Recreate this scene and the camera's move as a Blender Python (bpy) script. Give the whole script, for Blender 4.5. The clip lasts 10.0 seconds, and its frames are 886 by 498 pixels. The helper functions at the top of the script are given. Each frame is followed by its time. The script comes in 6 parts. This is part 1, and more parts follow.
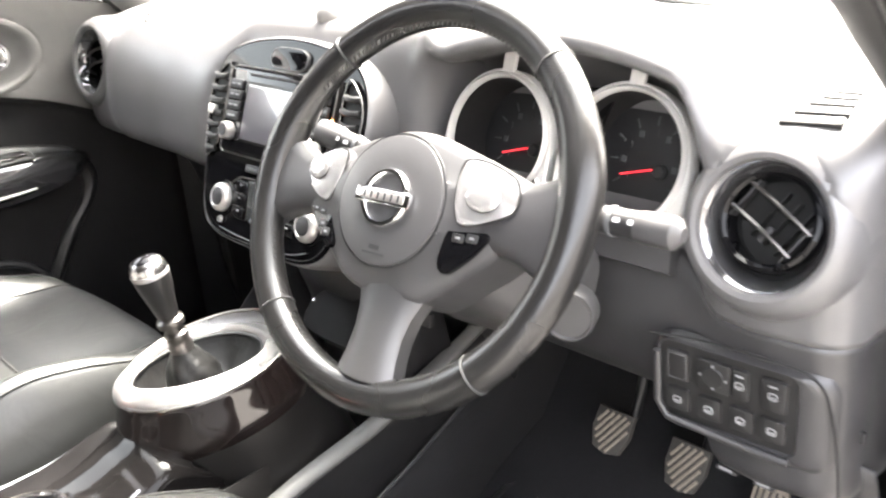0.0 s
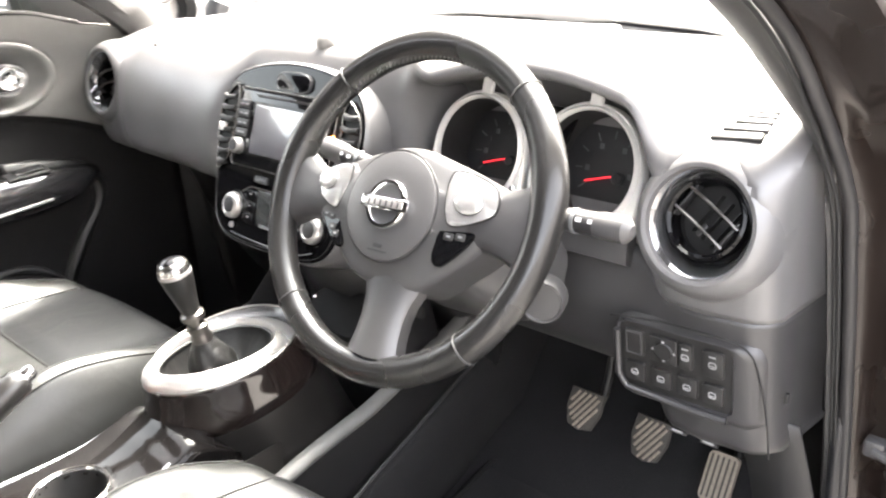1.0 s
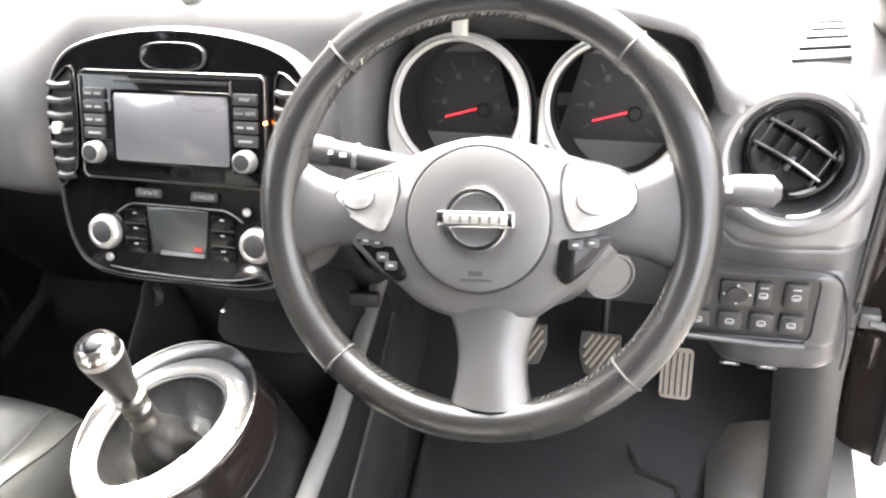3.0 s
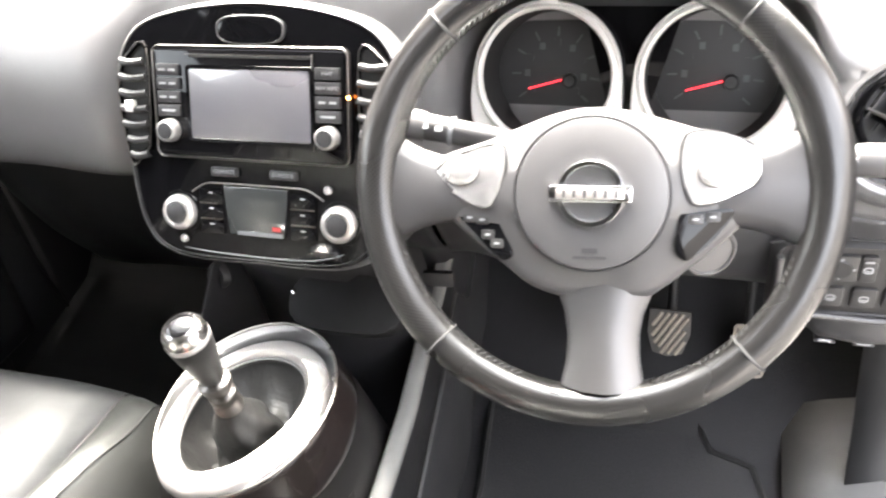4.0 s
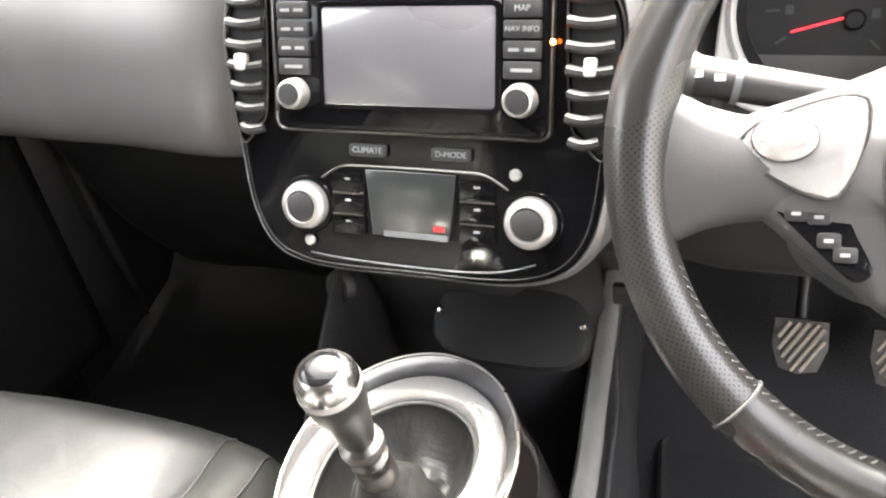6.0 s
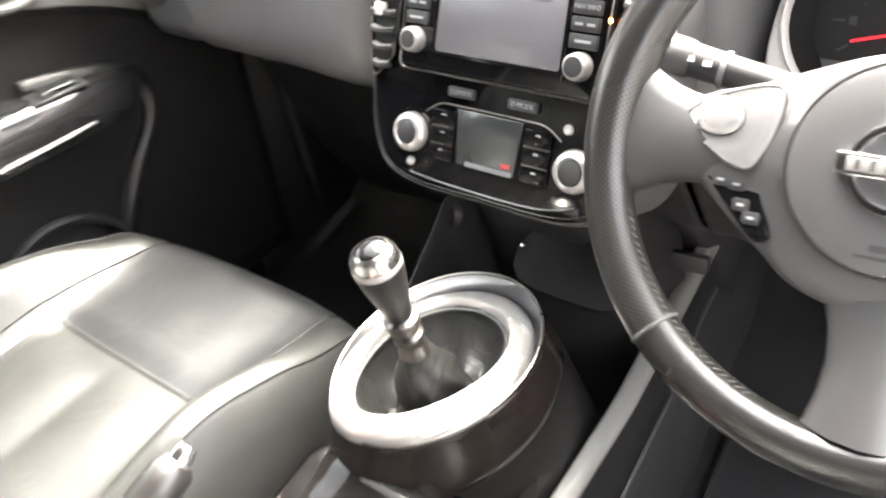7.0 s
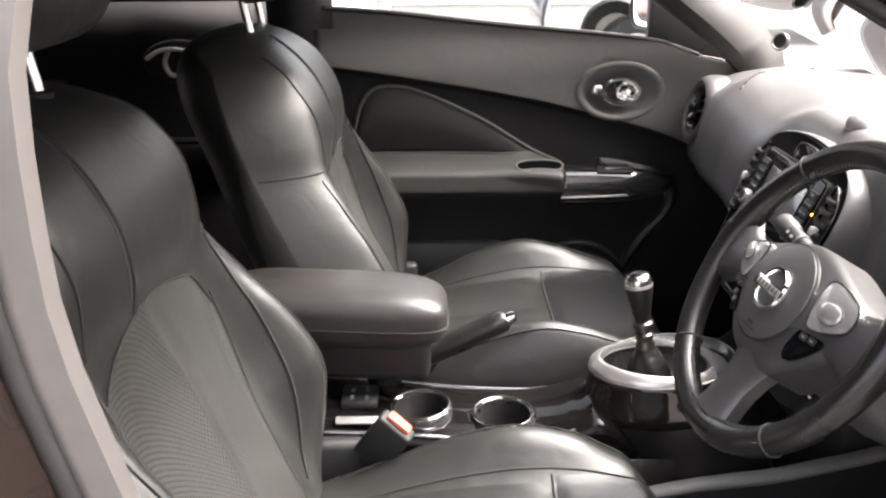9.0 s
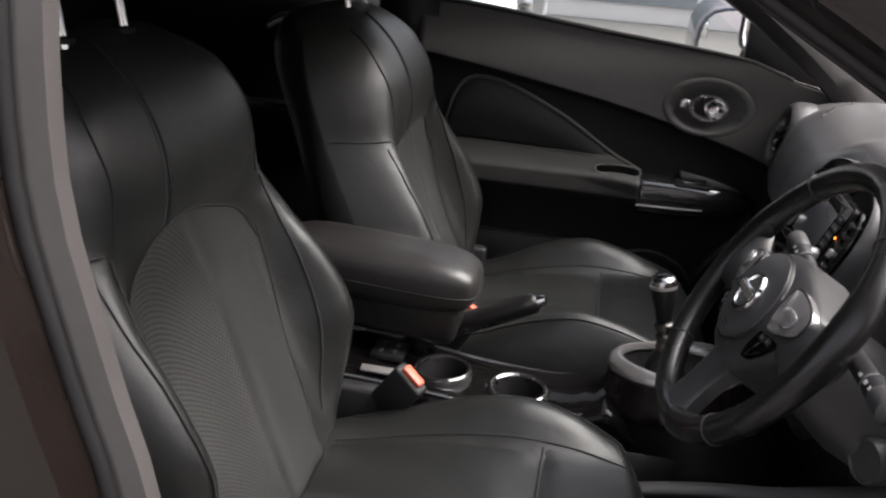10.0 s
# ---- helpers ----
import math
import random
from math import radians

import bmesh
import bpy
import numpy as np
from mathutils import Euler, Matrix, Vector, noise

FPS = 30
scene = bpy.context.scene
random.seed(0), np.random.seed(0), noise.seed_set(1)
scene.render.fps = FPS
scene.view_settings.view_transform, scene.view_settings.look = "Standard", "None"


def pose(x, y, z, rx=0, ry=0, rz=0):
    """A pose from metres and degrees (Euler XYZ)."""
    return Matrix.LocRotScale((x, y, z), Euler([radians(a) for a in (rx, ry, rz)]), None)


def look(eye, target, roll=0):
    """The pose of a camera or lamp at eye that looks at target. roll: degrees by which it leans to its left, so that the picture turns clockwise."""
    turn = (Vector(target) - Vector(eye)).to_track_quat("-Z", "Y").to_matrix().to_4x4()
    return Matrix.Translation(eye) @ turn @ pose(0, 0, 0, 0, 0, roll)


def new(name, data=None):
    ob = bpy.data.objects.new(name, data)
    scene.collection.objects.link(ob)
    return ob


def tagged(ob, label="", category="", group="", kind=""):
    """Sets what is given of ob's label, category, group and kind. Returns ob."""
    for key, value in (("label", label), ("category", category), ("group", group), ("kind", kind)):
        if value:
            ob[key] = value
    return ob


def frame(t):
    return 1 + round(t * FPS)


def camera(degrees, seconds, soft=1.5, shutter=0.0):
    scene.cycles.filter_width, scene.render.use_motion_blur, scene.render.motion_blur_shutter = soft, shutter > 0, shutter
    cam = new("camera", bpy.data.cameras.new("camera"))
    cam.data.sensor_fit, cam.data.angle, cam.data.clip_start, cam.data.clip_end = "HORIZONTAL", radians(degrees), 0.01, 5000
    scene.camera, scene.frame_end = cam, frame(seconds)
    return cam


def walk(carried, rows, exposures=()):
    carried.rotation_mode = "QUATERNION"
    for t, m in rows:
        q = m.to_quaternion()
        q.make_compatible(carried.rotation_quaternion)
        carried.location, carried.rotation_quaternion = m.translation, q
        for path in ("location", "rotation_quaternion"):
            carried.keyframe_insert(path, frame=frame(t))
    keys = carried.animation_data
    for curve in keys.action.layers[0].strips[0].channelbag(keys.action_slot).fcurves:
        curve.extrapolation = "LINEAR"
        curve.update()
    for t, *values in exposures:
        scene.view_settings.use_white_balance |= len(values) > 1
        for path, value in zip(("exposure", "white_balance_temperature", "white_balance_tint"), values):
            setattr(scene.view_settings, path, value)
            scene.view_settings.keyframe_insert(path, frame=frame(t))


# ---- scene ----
cam = camera(53.8, 10.0, soft=2.2, shutter=0.35)
PATH = [
    (0, (0.943, -0.469, 1.225), (-0.387, 0.809, 0.452), -3.9),
    (0.5, (1.107, -0.567, 1.264), (-0.289, 0.668, 0.538), -4.2),
    (1, (1.034, -0.577, 1.278), (-0.263, 0.737, 0.509), -4.2),
    (1.5, (0.84, -0.611, 1.321), (-0.105, 0.915, 0.439), -4.1),
    (2, (0.721, -0.593, 1.345), (0.045, 1.024, 0.381), -4.2),
    (2.5, (0.618, -0.577, 1.348), (0.051, 1.025, 0.292), -5.5),
    (4, (0.482, -0.575, 1.337), (-0.112, 0.955, 0.194), -7.4),
    (4.5, (0.38, -0.507, 1.265), (-0.323, 0.97, 0.114), -9.5),
    (5, (0.297, -0.432, 1.228), (-0.425, 1.044, 0.088), -11.5),
    (6.5, (0.282, -0.408, 1.209), (-0.486, 1.051, 0.077), -7.7),
    (7, (0.482, -0.461, 1.236), (-0.676, 0.732, 0.125), -9.2),
    (7.5, (0.796, -0.502, 1.318), (-0.723, 0.351, 0.336), -7.1),
    (8, (1.022, -0.51, 1.381), (-0.699, 0.01, 0.504), -4.8),
    (8.5, (1.195, -0.446, 1.397), (-0.641, -0.231, 0.633), -3.6),
    (9, (1.293, -0.375, 1.366), (-0.578, -0.368, 0.66), -0.4),
    (9.5, (1.359, -0.261, 1.347), (-0.512, -0.418, 0.659), 3.0),
    (10, (1.387, -0.2, 1.352), (-0.46, -0.51, 0.65), 4.7),
]
EXPOSURES = [(0, 5.05, 6850, 12), (0.5, 4.90, 6850, 12), (1.0, 4.94, 6850, 12), (1.5, 5.06, 6850, 12), (2.0, 5.26, 6850, 12), (2.5, 5.38, 6800, 12), (4.5, 5.55, 6900, 12), (6.5, 5.5, 7000, 12), (7.0, 5.3, 7000, 12), (7.5, 5.05, 7000, 12), (8.0, 4.45, 6900, 12), (8.5, 3.95, 6850, 15), (9.0, 3.2, 6750, 16), (9.5, 2.45, 6600, 17), (10, 1.55, 6500, 17)]
walk(cam, [(t, look(eye, target, roll)) for t, eye, target, roll in PATH], EXPOSURES)
# ---- light ----
world = bpy.data.worlds.new("world")
scene.world = world
world.use_nodes = True
_n = world.node_tree.nodes
_sky = _n.new("ShaderNodeTexSky")
_sky.sky_type = "NISHITA"
_sky.sun_disc = False
_sky.sun_elevation, _sky.sun_rotation = radians(52), radians(-10)
_sky.air_density, _sky.dust_density, _sky.ozone_density = 1.0, 7.0, 0.4
_pale = _n.new("ShaderNodeHueSaturation")
_pale.inputs["Saturation"].default_value = 0.35
world.node_tree.links.new(_sky.outputs[0], _pale.inputs["Color"])
world.node_tree.links.new(_pale.outputs[0], _n["Background"].inputs[0])
_n["Background"].inputs[1].default_value = 0.15
sun = new("sun", bpy.data.lights.new("sun", "SUN"))
sun.data.energy, sun.data.angle, sun.data.color = 1.8, radians(55), (1.0, 0.96, 0.9)
sun.matrix_world = look((-0.5, 2.8, 3.6), (0, 0, 0.0))


# ---- materials ----
def material(name, color, rough=0.5, metal=0.0, vary=0.15, scale=60.0, bump=0.0, bump_scale=900.0, coat=0.0, spec=0.5, stain=6.0, crease=0.0):
    """A surface with grain, larger blotches and fine relief."""
    m = bpy.data.materials.new(name)
    m.use_nodes = True
    nt = m.node_tree
    n, l = nt.nodes, nt.links
    b = n["Principled BSDF"]
    b.inputs["Metallic"].default_value = metal
    b.inputs["Coat Weight"].default_value = coat
    b.inputs["Coat Roughness"].default_value = 0.04
    b.inputs["Specular IOR Level"].default_value = spec
    co = n.new("ShaderNodeTexCoord")
    fine, big = n.new("ShaderNodeTexNoise"), n.new("ShaderNodeTexNoise")
    fine.inputs["Scale"].default_value, fine.inputs["Detail"].default_value = scale, 5
    big.inputs["Scale"].default_value, big.inputs["Detail"].default_value = stain, 3
    mix = n.new("ShaderNodeMath")
    mix.operation = "ADD"
    for t in (fine, big):
        l.new(co.outputs["Object"], t.inputs["Vector"])
    l.new(fine.outputs["Fac"], mix.inputs[0])
    l.new(big.outputs["Fac"], mix.inputs[1])
    ramp = n.new("ShaderNodeMapRange")
    ramp.inputs["From Min"].default_value, ramp.inputs["From Max"].default_value = 0.6, 1.4
    ramp.inputs["To Min"].default_value, ramp.inputs["To Max"].default_value = 1 - vary, 1 + vary
    l.new(mix.outputs[0], ramp.inputs["Value"])
    sc = n.new("ShaderNodeVectorMath")
    sc.operation = "SCALE"
    sc.inputs[0].default_value = color[:3]
    l.new(ramp.outputs[0], sc.inputs["Scale"])
    l.new(sc.outputs[0], b.inputs["Base Color"])
    rr = n.new("ShaderNodeMapRange")
    rr.inputs["From Min"].default_value, rr.inputs["From Max"].default_value = 0.3, 0.7
    rr.inputs["To Min"].default_value, rr.inputs["To Max"].default_value = max(0.01, rough * 0.85), min(1, rough * 1.15)
    l.new(big.outputs["Fac"], rr.inputs["Value"])
    l.new(rr.outputs[0], b.inputs["Roughness"])
    if bump:
        v = n.new("ShaderNodeTexVoronoi")
        v.inputs["Scale"].default_value = bump_scale
        l.new(co.outputs["Object"], v.inputs["Vector"])
        bp = n.new("ShaderNodeBump")
        bp.inputs["Strength"].default_value, bp.inputs["Distance"].default_value = bump, 0.0006
        l.new(v.outputs["Distance"], bp.inputs["Height"])
        l.new(bp.outputs[0], b.inputs["Normal"])
        if crease:
            w, b2 = n.new("ShaderNodeTexNoise"), n.new("ShaderNodeBump")
            w.inputs["Scale"].default_value, w.inputs["Detail"].default_value, w.inputs["Distortion"].default_value = 16, 3, 0.8
            l.new(co.outputs["Object"], w.inputs["Vector"])
            b2.inputs["Strength"].default_value, b2.inputs["Distance"].default_value = crease, 0.006
            l.new(w.outputs["Fac"], b2.inputs["Height"])
            l.new(b2.outputs[0], bp.inputs["Normal"])
    return m


def perforated(name, color, rough, pitch, hole=0.26, dulled=0.2):
    """Leather with rows of small punched holes."""
    m = material(name, color, rough, bump=0.15, bump_scale=800)
    nt = m.node_tree
    n, l = nt.nodes, nt.links
    b = n["Principled BSDF"]
    uv = n.new("ShaderNodeUVMap")
    mul = n.new("ShaderNodeMapping")
    mul.inputs["Scale"].default_value = (1 / pitch, 1 / pitch, 1)
    mul.inputs["Rotation"].default_value = (0, 0, radians(45))
    l.new(uv.outputs[0], mul.inputs["Vector"])
    v = n.new("ShaderNodeTexVoronoi")
    v.voronoi_dimensions = "2D"
    v.inputs["Scale"].default_value, v.inputs["Randomness"].default_value = 1.0, 0.0
    l.new(mul.outputs[0], v.inputs["Vector"])
    lt = n.new("ShaderNodeMath")
    lt.operation = "LESS_THAN"
    lt.inputs[1].default_value = hole
    l.new(v.outputs["Distance"], lt.inputs[0])
    old = b.inputs["Base Color"].links[0].from_socket
    mx = n.new("ShaderNodeMix")
    mx.data_type = "RGBA"
    l.new(lt.outputs[0], mx.inputs["Factor"])
    l.new(old, mx.inputs["A"])
    mx.inputs["B"].default_value = (0.006, 0.006, 0.006, 1)
    l.new(mx.outputs["Result"], b.inputs["Base Color"])
    dull = n.new("ShaderNodeMapRange")
    dull.inputs["To Min"].default_value, dull.inputs["To Max"].default_value = 0.5, dulled
    l.new(lt.outputs[0], dull.inputs["Value"])
    l.new(dull.outputs[0], b.inputs["Specular IOR Level"])
    return m


def glow(name, color, strength):
    m = material(name, color, 0.3)
    b = m.node_tree.nodes["Principled BSDF"]
    b.inputs["Emission Color"].default_value = (*color, 1)
    b.inputs["Emission Strength"].default_value = strength
    return m


def clear(name, tint=(0.9, 0.95, 0.93), gloss=0.08):
    """Thin pane: lets light through and mirrors a little."""
    m = bpy.data.materials.new(name)
    m.use_nodes = True
    n, l = m.node_tree.nodes, m.node_tree.links
    n.remove(n["Principled BSDF"])
    tr, gl, mx, fr = n.new("ShaderNodeBsdfTransparent"), n.new("ShaderNodeBsdfGlossy"), n.new("ShaderNodeMixShader"), n.new("ShaderNodeFresnel")
    tr.inputs[0].default_value = (*tint, 1)
    gl.inputs["Roughness"].default_value = 0.02
    l.new(fr.outputs[0], mx.inputs[0])
    l.new(tr.outputs[0], mx.inputs[1])
    l.new(gl.outputs[0], mx.inputs[2])
    l.new(mx.outputs[0], n["Material Output"].inputs[0])
    return m


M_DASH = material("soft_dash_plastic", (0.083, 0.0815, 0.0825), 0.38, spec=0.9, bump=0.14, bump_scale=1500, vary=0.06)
# Dash plastic darkened: shade on the lower dash is put into its colour.
M_DASH_SHADED = material("shaded_dash_plastic", (0.026, 0.0255, 0.0265), 0.42, spec=0.6, bump=0.14, bump_scale=1500, vary=0.06)
M_PAD = material("silver_switch_paint", (0.62, 0.61, 0.60), 0.25, metal=0.80, vary=0.05)
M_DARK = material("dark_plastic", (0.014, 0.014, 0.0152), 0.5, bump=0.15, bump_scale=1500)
M_SWITCH = material("charcoal_switch_plastic", (0.014, 0.0137, 0.0137), 0.42, bump=0.1, bump_scale=1500)
M_APILLAR = material("dark_pillar_trim", (0.030, 0.0292, 0.0285), 0.6, bump=0.15, bump_scale=1500, vary=0.08)
M_SLAT = material("dark_satin_slat", (0.016, 0.0158, 0.0158), 0.45, vary=0.05)
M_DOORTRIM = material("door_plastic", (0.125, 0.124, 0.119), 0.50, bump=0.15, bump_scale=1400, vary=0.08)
M_ARM = material("padded_door_vinyl", (0.048, 0.048, 0.0455), 0.48, bump=0.2, bump_scale=900, vary=0.1)
M_PILLAR = material("pillar_trim_plastic", (0.080, 0.075, 0.072), 0.6, bump=0.15, bump_scale=1500, vary=0.08)
M_BLACK = material("black_rubber", (0.007, 0.007, 0.007), 0.6)
M_GLOSS = material("piano_black", (0.003, 0.003, 0.0034), 0.05, vary=0.05, spec=0.18)
M_CONSOLE = material("gloss_dark_console_paint", (0.010, 0.0075, 0.007), 0.08, vary=0.1, coat=0.2)
M_SILVER = material("satin_silver_paint", (0.52, 0.51, 0.5), 0.32, metal=0.75, vary=0.05)
M_SILVERP = material("pale_silver_plastic", (0.6, 0.59, 0.57), 0.38, metal=0.25, vary=0.05)
M_CHROME = material("chrome", (0.85, 0.85, 0.85), 0.14, metal=1.0, vary=0.04)
M_BADGE = material("bright_badge_metal", (0.86, 0.86, 0.86), 0.12, metal=1.0, vary=0.03)
M_NEAR_BLACK = material("near_black_trim_plastic", (0.011, 0.011, 0.0116), 0.6, spec=0.22, bump=0.15, bump_scale=1400)
M_KICK = material("kick_panel_plastic", (0.012, 0.012, 0.0125), 0.6, bump=0.15, bump_scale=1400)
M_LEATHER = material("black_leather", (0.0115, 0.0122, 0.0116), 0.40, spec=0.45, crease=0.22, bump=0.22, bump_scale=650, vary=0.15)
M_LEATHER_PAD = material("smooth_black_leather", (0.0105, 0.0111, 0.0118), 0.36, crease=0.25, bump=0.16, bump_scale=700, vary=0.12)
M_LID = material("armrest_vinyl", (0.0145, 0.0138, 0.0132), 0.42, crease=0.3, bump=0.2, bump_scale=800, vary=0.12)
M_GAITER = material("dull_black_leather", (0.008, 0.008, 0.0078), 0.52, bump=0.3, bump_scale=500, spec=0.35, crease=0.9)
M_POD = material("pod_gloss", (0.08, 0.08, 0.083), 0.06, metal=0.8, coat=1.0, vary=0.05)
M_BOWL = material("smoked_gloss", (0.17, 0.17, 0.175), 0.04, metal=0.85, coat=1.0, vary=0.05)
M_DECK = material("satin_black_deck", (0.005, 0.0046, 0.0046), 0.07, vary=0.1, spec=0.12)
M_TUBLOW = material("lower_console_plastic", (0.009, 0.0085, 0.0083), 0.34, vary=0.1, spec=0.35)
M_COLLAR = material("dull_dark_steel", (0.14, 0.132, 0.125), 0.3, metal=0.95, vary=0.06)
M_COLLAR2 = material("satin_knob_metal", (0.52, 0.51, 0.50), 0.2, metal=1.0, vary=0.05)
M_PERF = perforated("perforated_leather", (0.0275, 0.0280, 0.0266), 0.46, 0.0050)
M_RIM = material("wheel_leather", (0.009, 0.0088, 0.0086), 0.27, bump=0.10, bump_scale=900, vary=0.12, spec=0.55)
M_GRIP = perforated("perforated_wheel_leather", (0.011, 0.0107, 0.0105), 0.27, 0.0027, 0.24, 0.28)
M_SEAM = material("dark_thread", (0.006, 0.006, 0.006), 0.8)
M_STITCH = material("grey_thread", (0.035, 0.035, 0.035), 0.8)
M_SPOKE = material("satin_spoke_paint", (0.078, 0.0765, 0.0765), 0.38, metal=0.5, vary=0.05)
M_HUB = material("wheel_hub_plastic", (0.048, 0.0473, 0.048), 0.38, bump=0.14, bump_scale=1600, vary=0.06)
M_CARPET = material("black_carpet", (0.008, 0.008, 0.009), 0.95, bump=1.0, bump_scale=500, vary=0.4, scale=300)
M_MAT = material("charcoal_mat", (0.013, 0.013, 0.014), 0.95, bump=1.0, bump_scale=420, vary=0.4, scale=260)
M_SCREEN = material("display_glass", (0.080, 0.078, 0.086), 0.28, vary=0.05, spec=1.0, coat=1.0)
M_LCD = material("lcd_panel", (0.022, 0.024, 0.024), 0.2, vary=0.05, coat=0.3)
M_DIAL = material("faint_dial_print", (0.055, 0.058, 0.06), 0.6)
M_LEGEND = material("small_grey_print", (0.22, 0.224, 0.228), 0.6)
M_GAUGE = material("gauge_face", (0.010, 0.010, 0.011), 0.45, vary=0.1)
M_MARK = material("pale_print", (0.55, 0.56, 0.57), 0.6, vary=0.05)
M_MARK_DIM = material("dim_print", (0.10, 0.105, 0.11), 0.6, vary=0.05)
M_NEEDLE = glow("red_needle", (0.6, 0.02, 0.03), 0.12)
M_NEEDLE_DIM = material("dull_red_print", (0.25, 0.02, 0.02), 0.4)
M_RED = material("red_plastic", (0.55, 0.10, 0.05), 0.4)
M_AMBER = glow("amber_lamp", (1.0, 0.3, 0.05), 1.5)
M_PAINT = material("dark_brown_metallic_paint", (0.017, 0.0122, 0.0102), 0.28, metal=0.35, vary=0.12, scale=900, coat=0.35)
M_STEEL = material("zinc_steel", (0.55, 0.53, 0.5), 0.35, metal=0.9)
M_PEDAL = material("worn_pedal_rubber", (0.05, 0.047, 0.043), 0.8)
M_PEDAL_WORN = material("worn_pedal_ridge", (0.26, 0.225, 0.185), 0.7, vary=0.25, scale=200)
M_GLASS = clear("car_glass")
M_SENSOR = material("smoked_lens", (0.20, 0.195, 0.19), 0.4)
M_RING = material("satin_ring_metal", (0.45, 0.44, 0.43), 0.3, metal=0.75, vary=0.05)
M_PIPING = material("pale_grey_piping", (0.075, 0.074, 0.070), 0.5)
M_VOID = material("deep_shadow_plastic", (0.003, 0.003, 0.003), 0.9, spec=0.02)
M_SEAL = material("grey_rubber_seal", (0.022, 0.021, 0.021), 0.5)
M_LINER = material("headliner_cloth", (0.12, 0.118, 0.115), 0.95, bump=0.6, bump_scale=600)
M_ASPHALT = material("pale_concrete", (0.12, 0.117, 0.112), 0.9, bump=0.8, bump_scale=120, vary=0.35, scale=40)
M_BLOCKER = material("grey_stucco", (0.32, 0.31, 0.30), 0.9, bump=0.5, bump_scale=90)
M_WALL = material("white_wall_cladding", (0.8, 0.78, 0.77), 0.7, vary=0.06)


# ---- builders ----
def thing(name, loc, label, category, group="", kind=""):
    ob = new(name)
    ob.location = loc
    ob.empty_display_size = 0.05
    return tagged(ob, label, category, group, kind)


def part(name, bm, mat, parent=None, label="", m=None, sharp=38, solid=0.0):
    """Links a bmesh as one mesh object, in world metres, under a thing or a part."""
    if m is not None:
        bm.transform(m)
    bmesh.ops.recalc_face_normals(bm, faces=bm.faces)
    me = bpy.data.meshes.new(name)
    bm.to_mesh(me)
    bm.free()
    me.materials.append(mat)
    me.polygons.foreach_set("use_smooth", [True] * len(me.polygons))
    me.set_sharp_from_angle(angle=radians(sharp))
    ob = new(name, me)
    if parent is not None:
        ob.parent = parent
        if parent.type == "EMPTY":
            ob.matrix_parent_inverse = Matrix.Translation(parent.location).inverted()
    if label:
        ob["label"] = label
    if solid:
        md = ob.modifiers.new("thick", "SOLIDIFY")
        md.thickness, md.offset = abs(solid), (1 if solid > 0 else -1)
    return ob


def spline(pts, n, closed=False):
    """n points along a smooth curve through pts."""
    p = [Vector(q) for q in pts]
    k = len(p)
    out = []
    segs = k if closed else k - 1
    for i in range(n):
        s = i * segs / (n if closed else n - 1)
        j = min(int(s), segs - 1)
        f = s - j
        if closed:
            a, b, c, d = p[j - 1], p[j], p[(j + 1) % k], p[(j + 2) % k]
        else:
            a, b, c, d = p[max(j - 1, 0)], p[j], p[j + 1], p[min(j + 2, k - 1)]
        out.append(0.5 * ((2 * b) + (c - a) * f + (2 * a - 5 * b + 4 * c - d) * f * f + (3 * b - a - 3 * c + d) * f ** 3))
    return out


def table(x, rows):
    """Smooth interpolation in a table of (x, value)."""
    if x <= rows[0][0]:
        return rows[0][1]
    n = len(rows)
    for k in range(n - 1):
        (a, va), (b, vb) = rows[k], rows[k + 1]
        if x <= b:
            h = b - a
            f = (x - a) / h
            ma = (vb - rows[k - 1][1]) / (b - rows[k - 1][0]) if k else (vb - va) / h
            mb = (rows[k + 2][1] - va) / (rows[k + 2][0] - a) if k + 2 < n else (vb - va) / h
            return va * (1 + 2 * f) * (1 - f) ** 2 + ma * h * f * (1 - f) ** 2 + vb * f * f * (3 - 2 * f) + mb * h * f * f * (f - 1)
    return rows[-1][1]


def step(x, a, b):
    f = min(1, max(0, (x - a) / (b - a)))
    return f * f * (3 - 2 * f)


def grid(rows, wrap_u=False, wrap_v=False, caps=False, uv=None):
    """A surface over rows of points."""
    bm = bmesh.new()
    vs = [[bm.verts.new(p) for p in r] for r in rows]
    nu, nv = len(rows), len(rows[0])
    lay = bm.loops.layers.uv.new("UVMap") if uv else None
    for i in range(nu if wrap_u else nu - 1):
        for j in range(nv if wrap_v else nv - 1):
            a, b = (i + 1) % nu, (j + 1) % nv
            f = bm.faces.new((vs[i][j], vs[a][j], vs[a][b], vs[i][b]))
            if lay:
                for lp, (r, c) in zip(f.loops, ((i, j), (i + 1, j), (i + 1, j + 1), (i, j + 1))):
                    lp[lay].uv = (c * uv[1] / nv, r * uv[0] / nu)
    if caps and wrap_v:
        bm.faces.new(vs[0][::-1])
        bm.faces.new(vs[-1])
    return bm


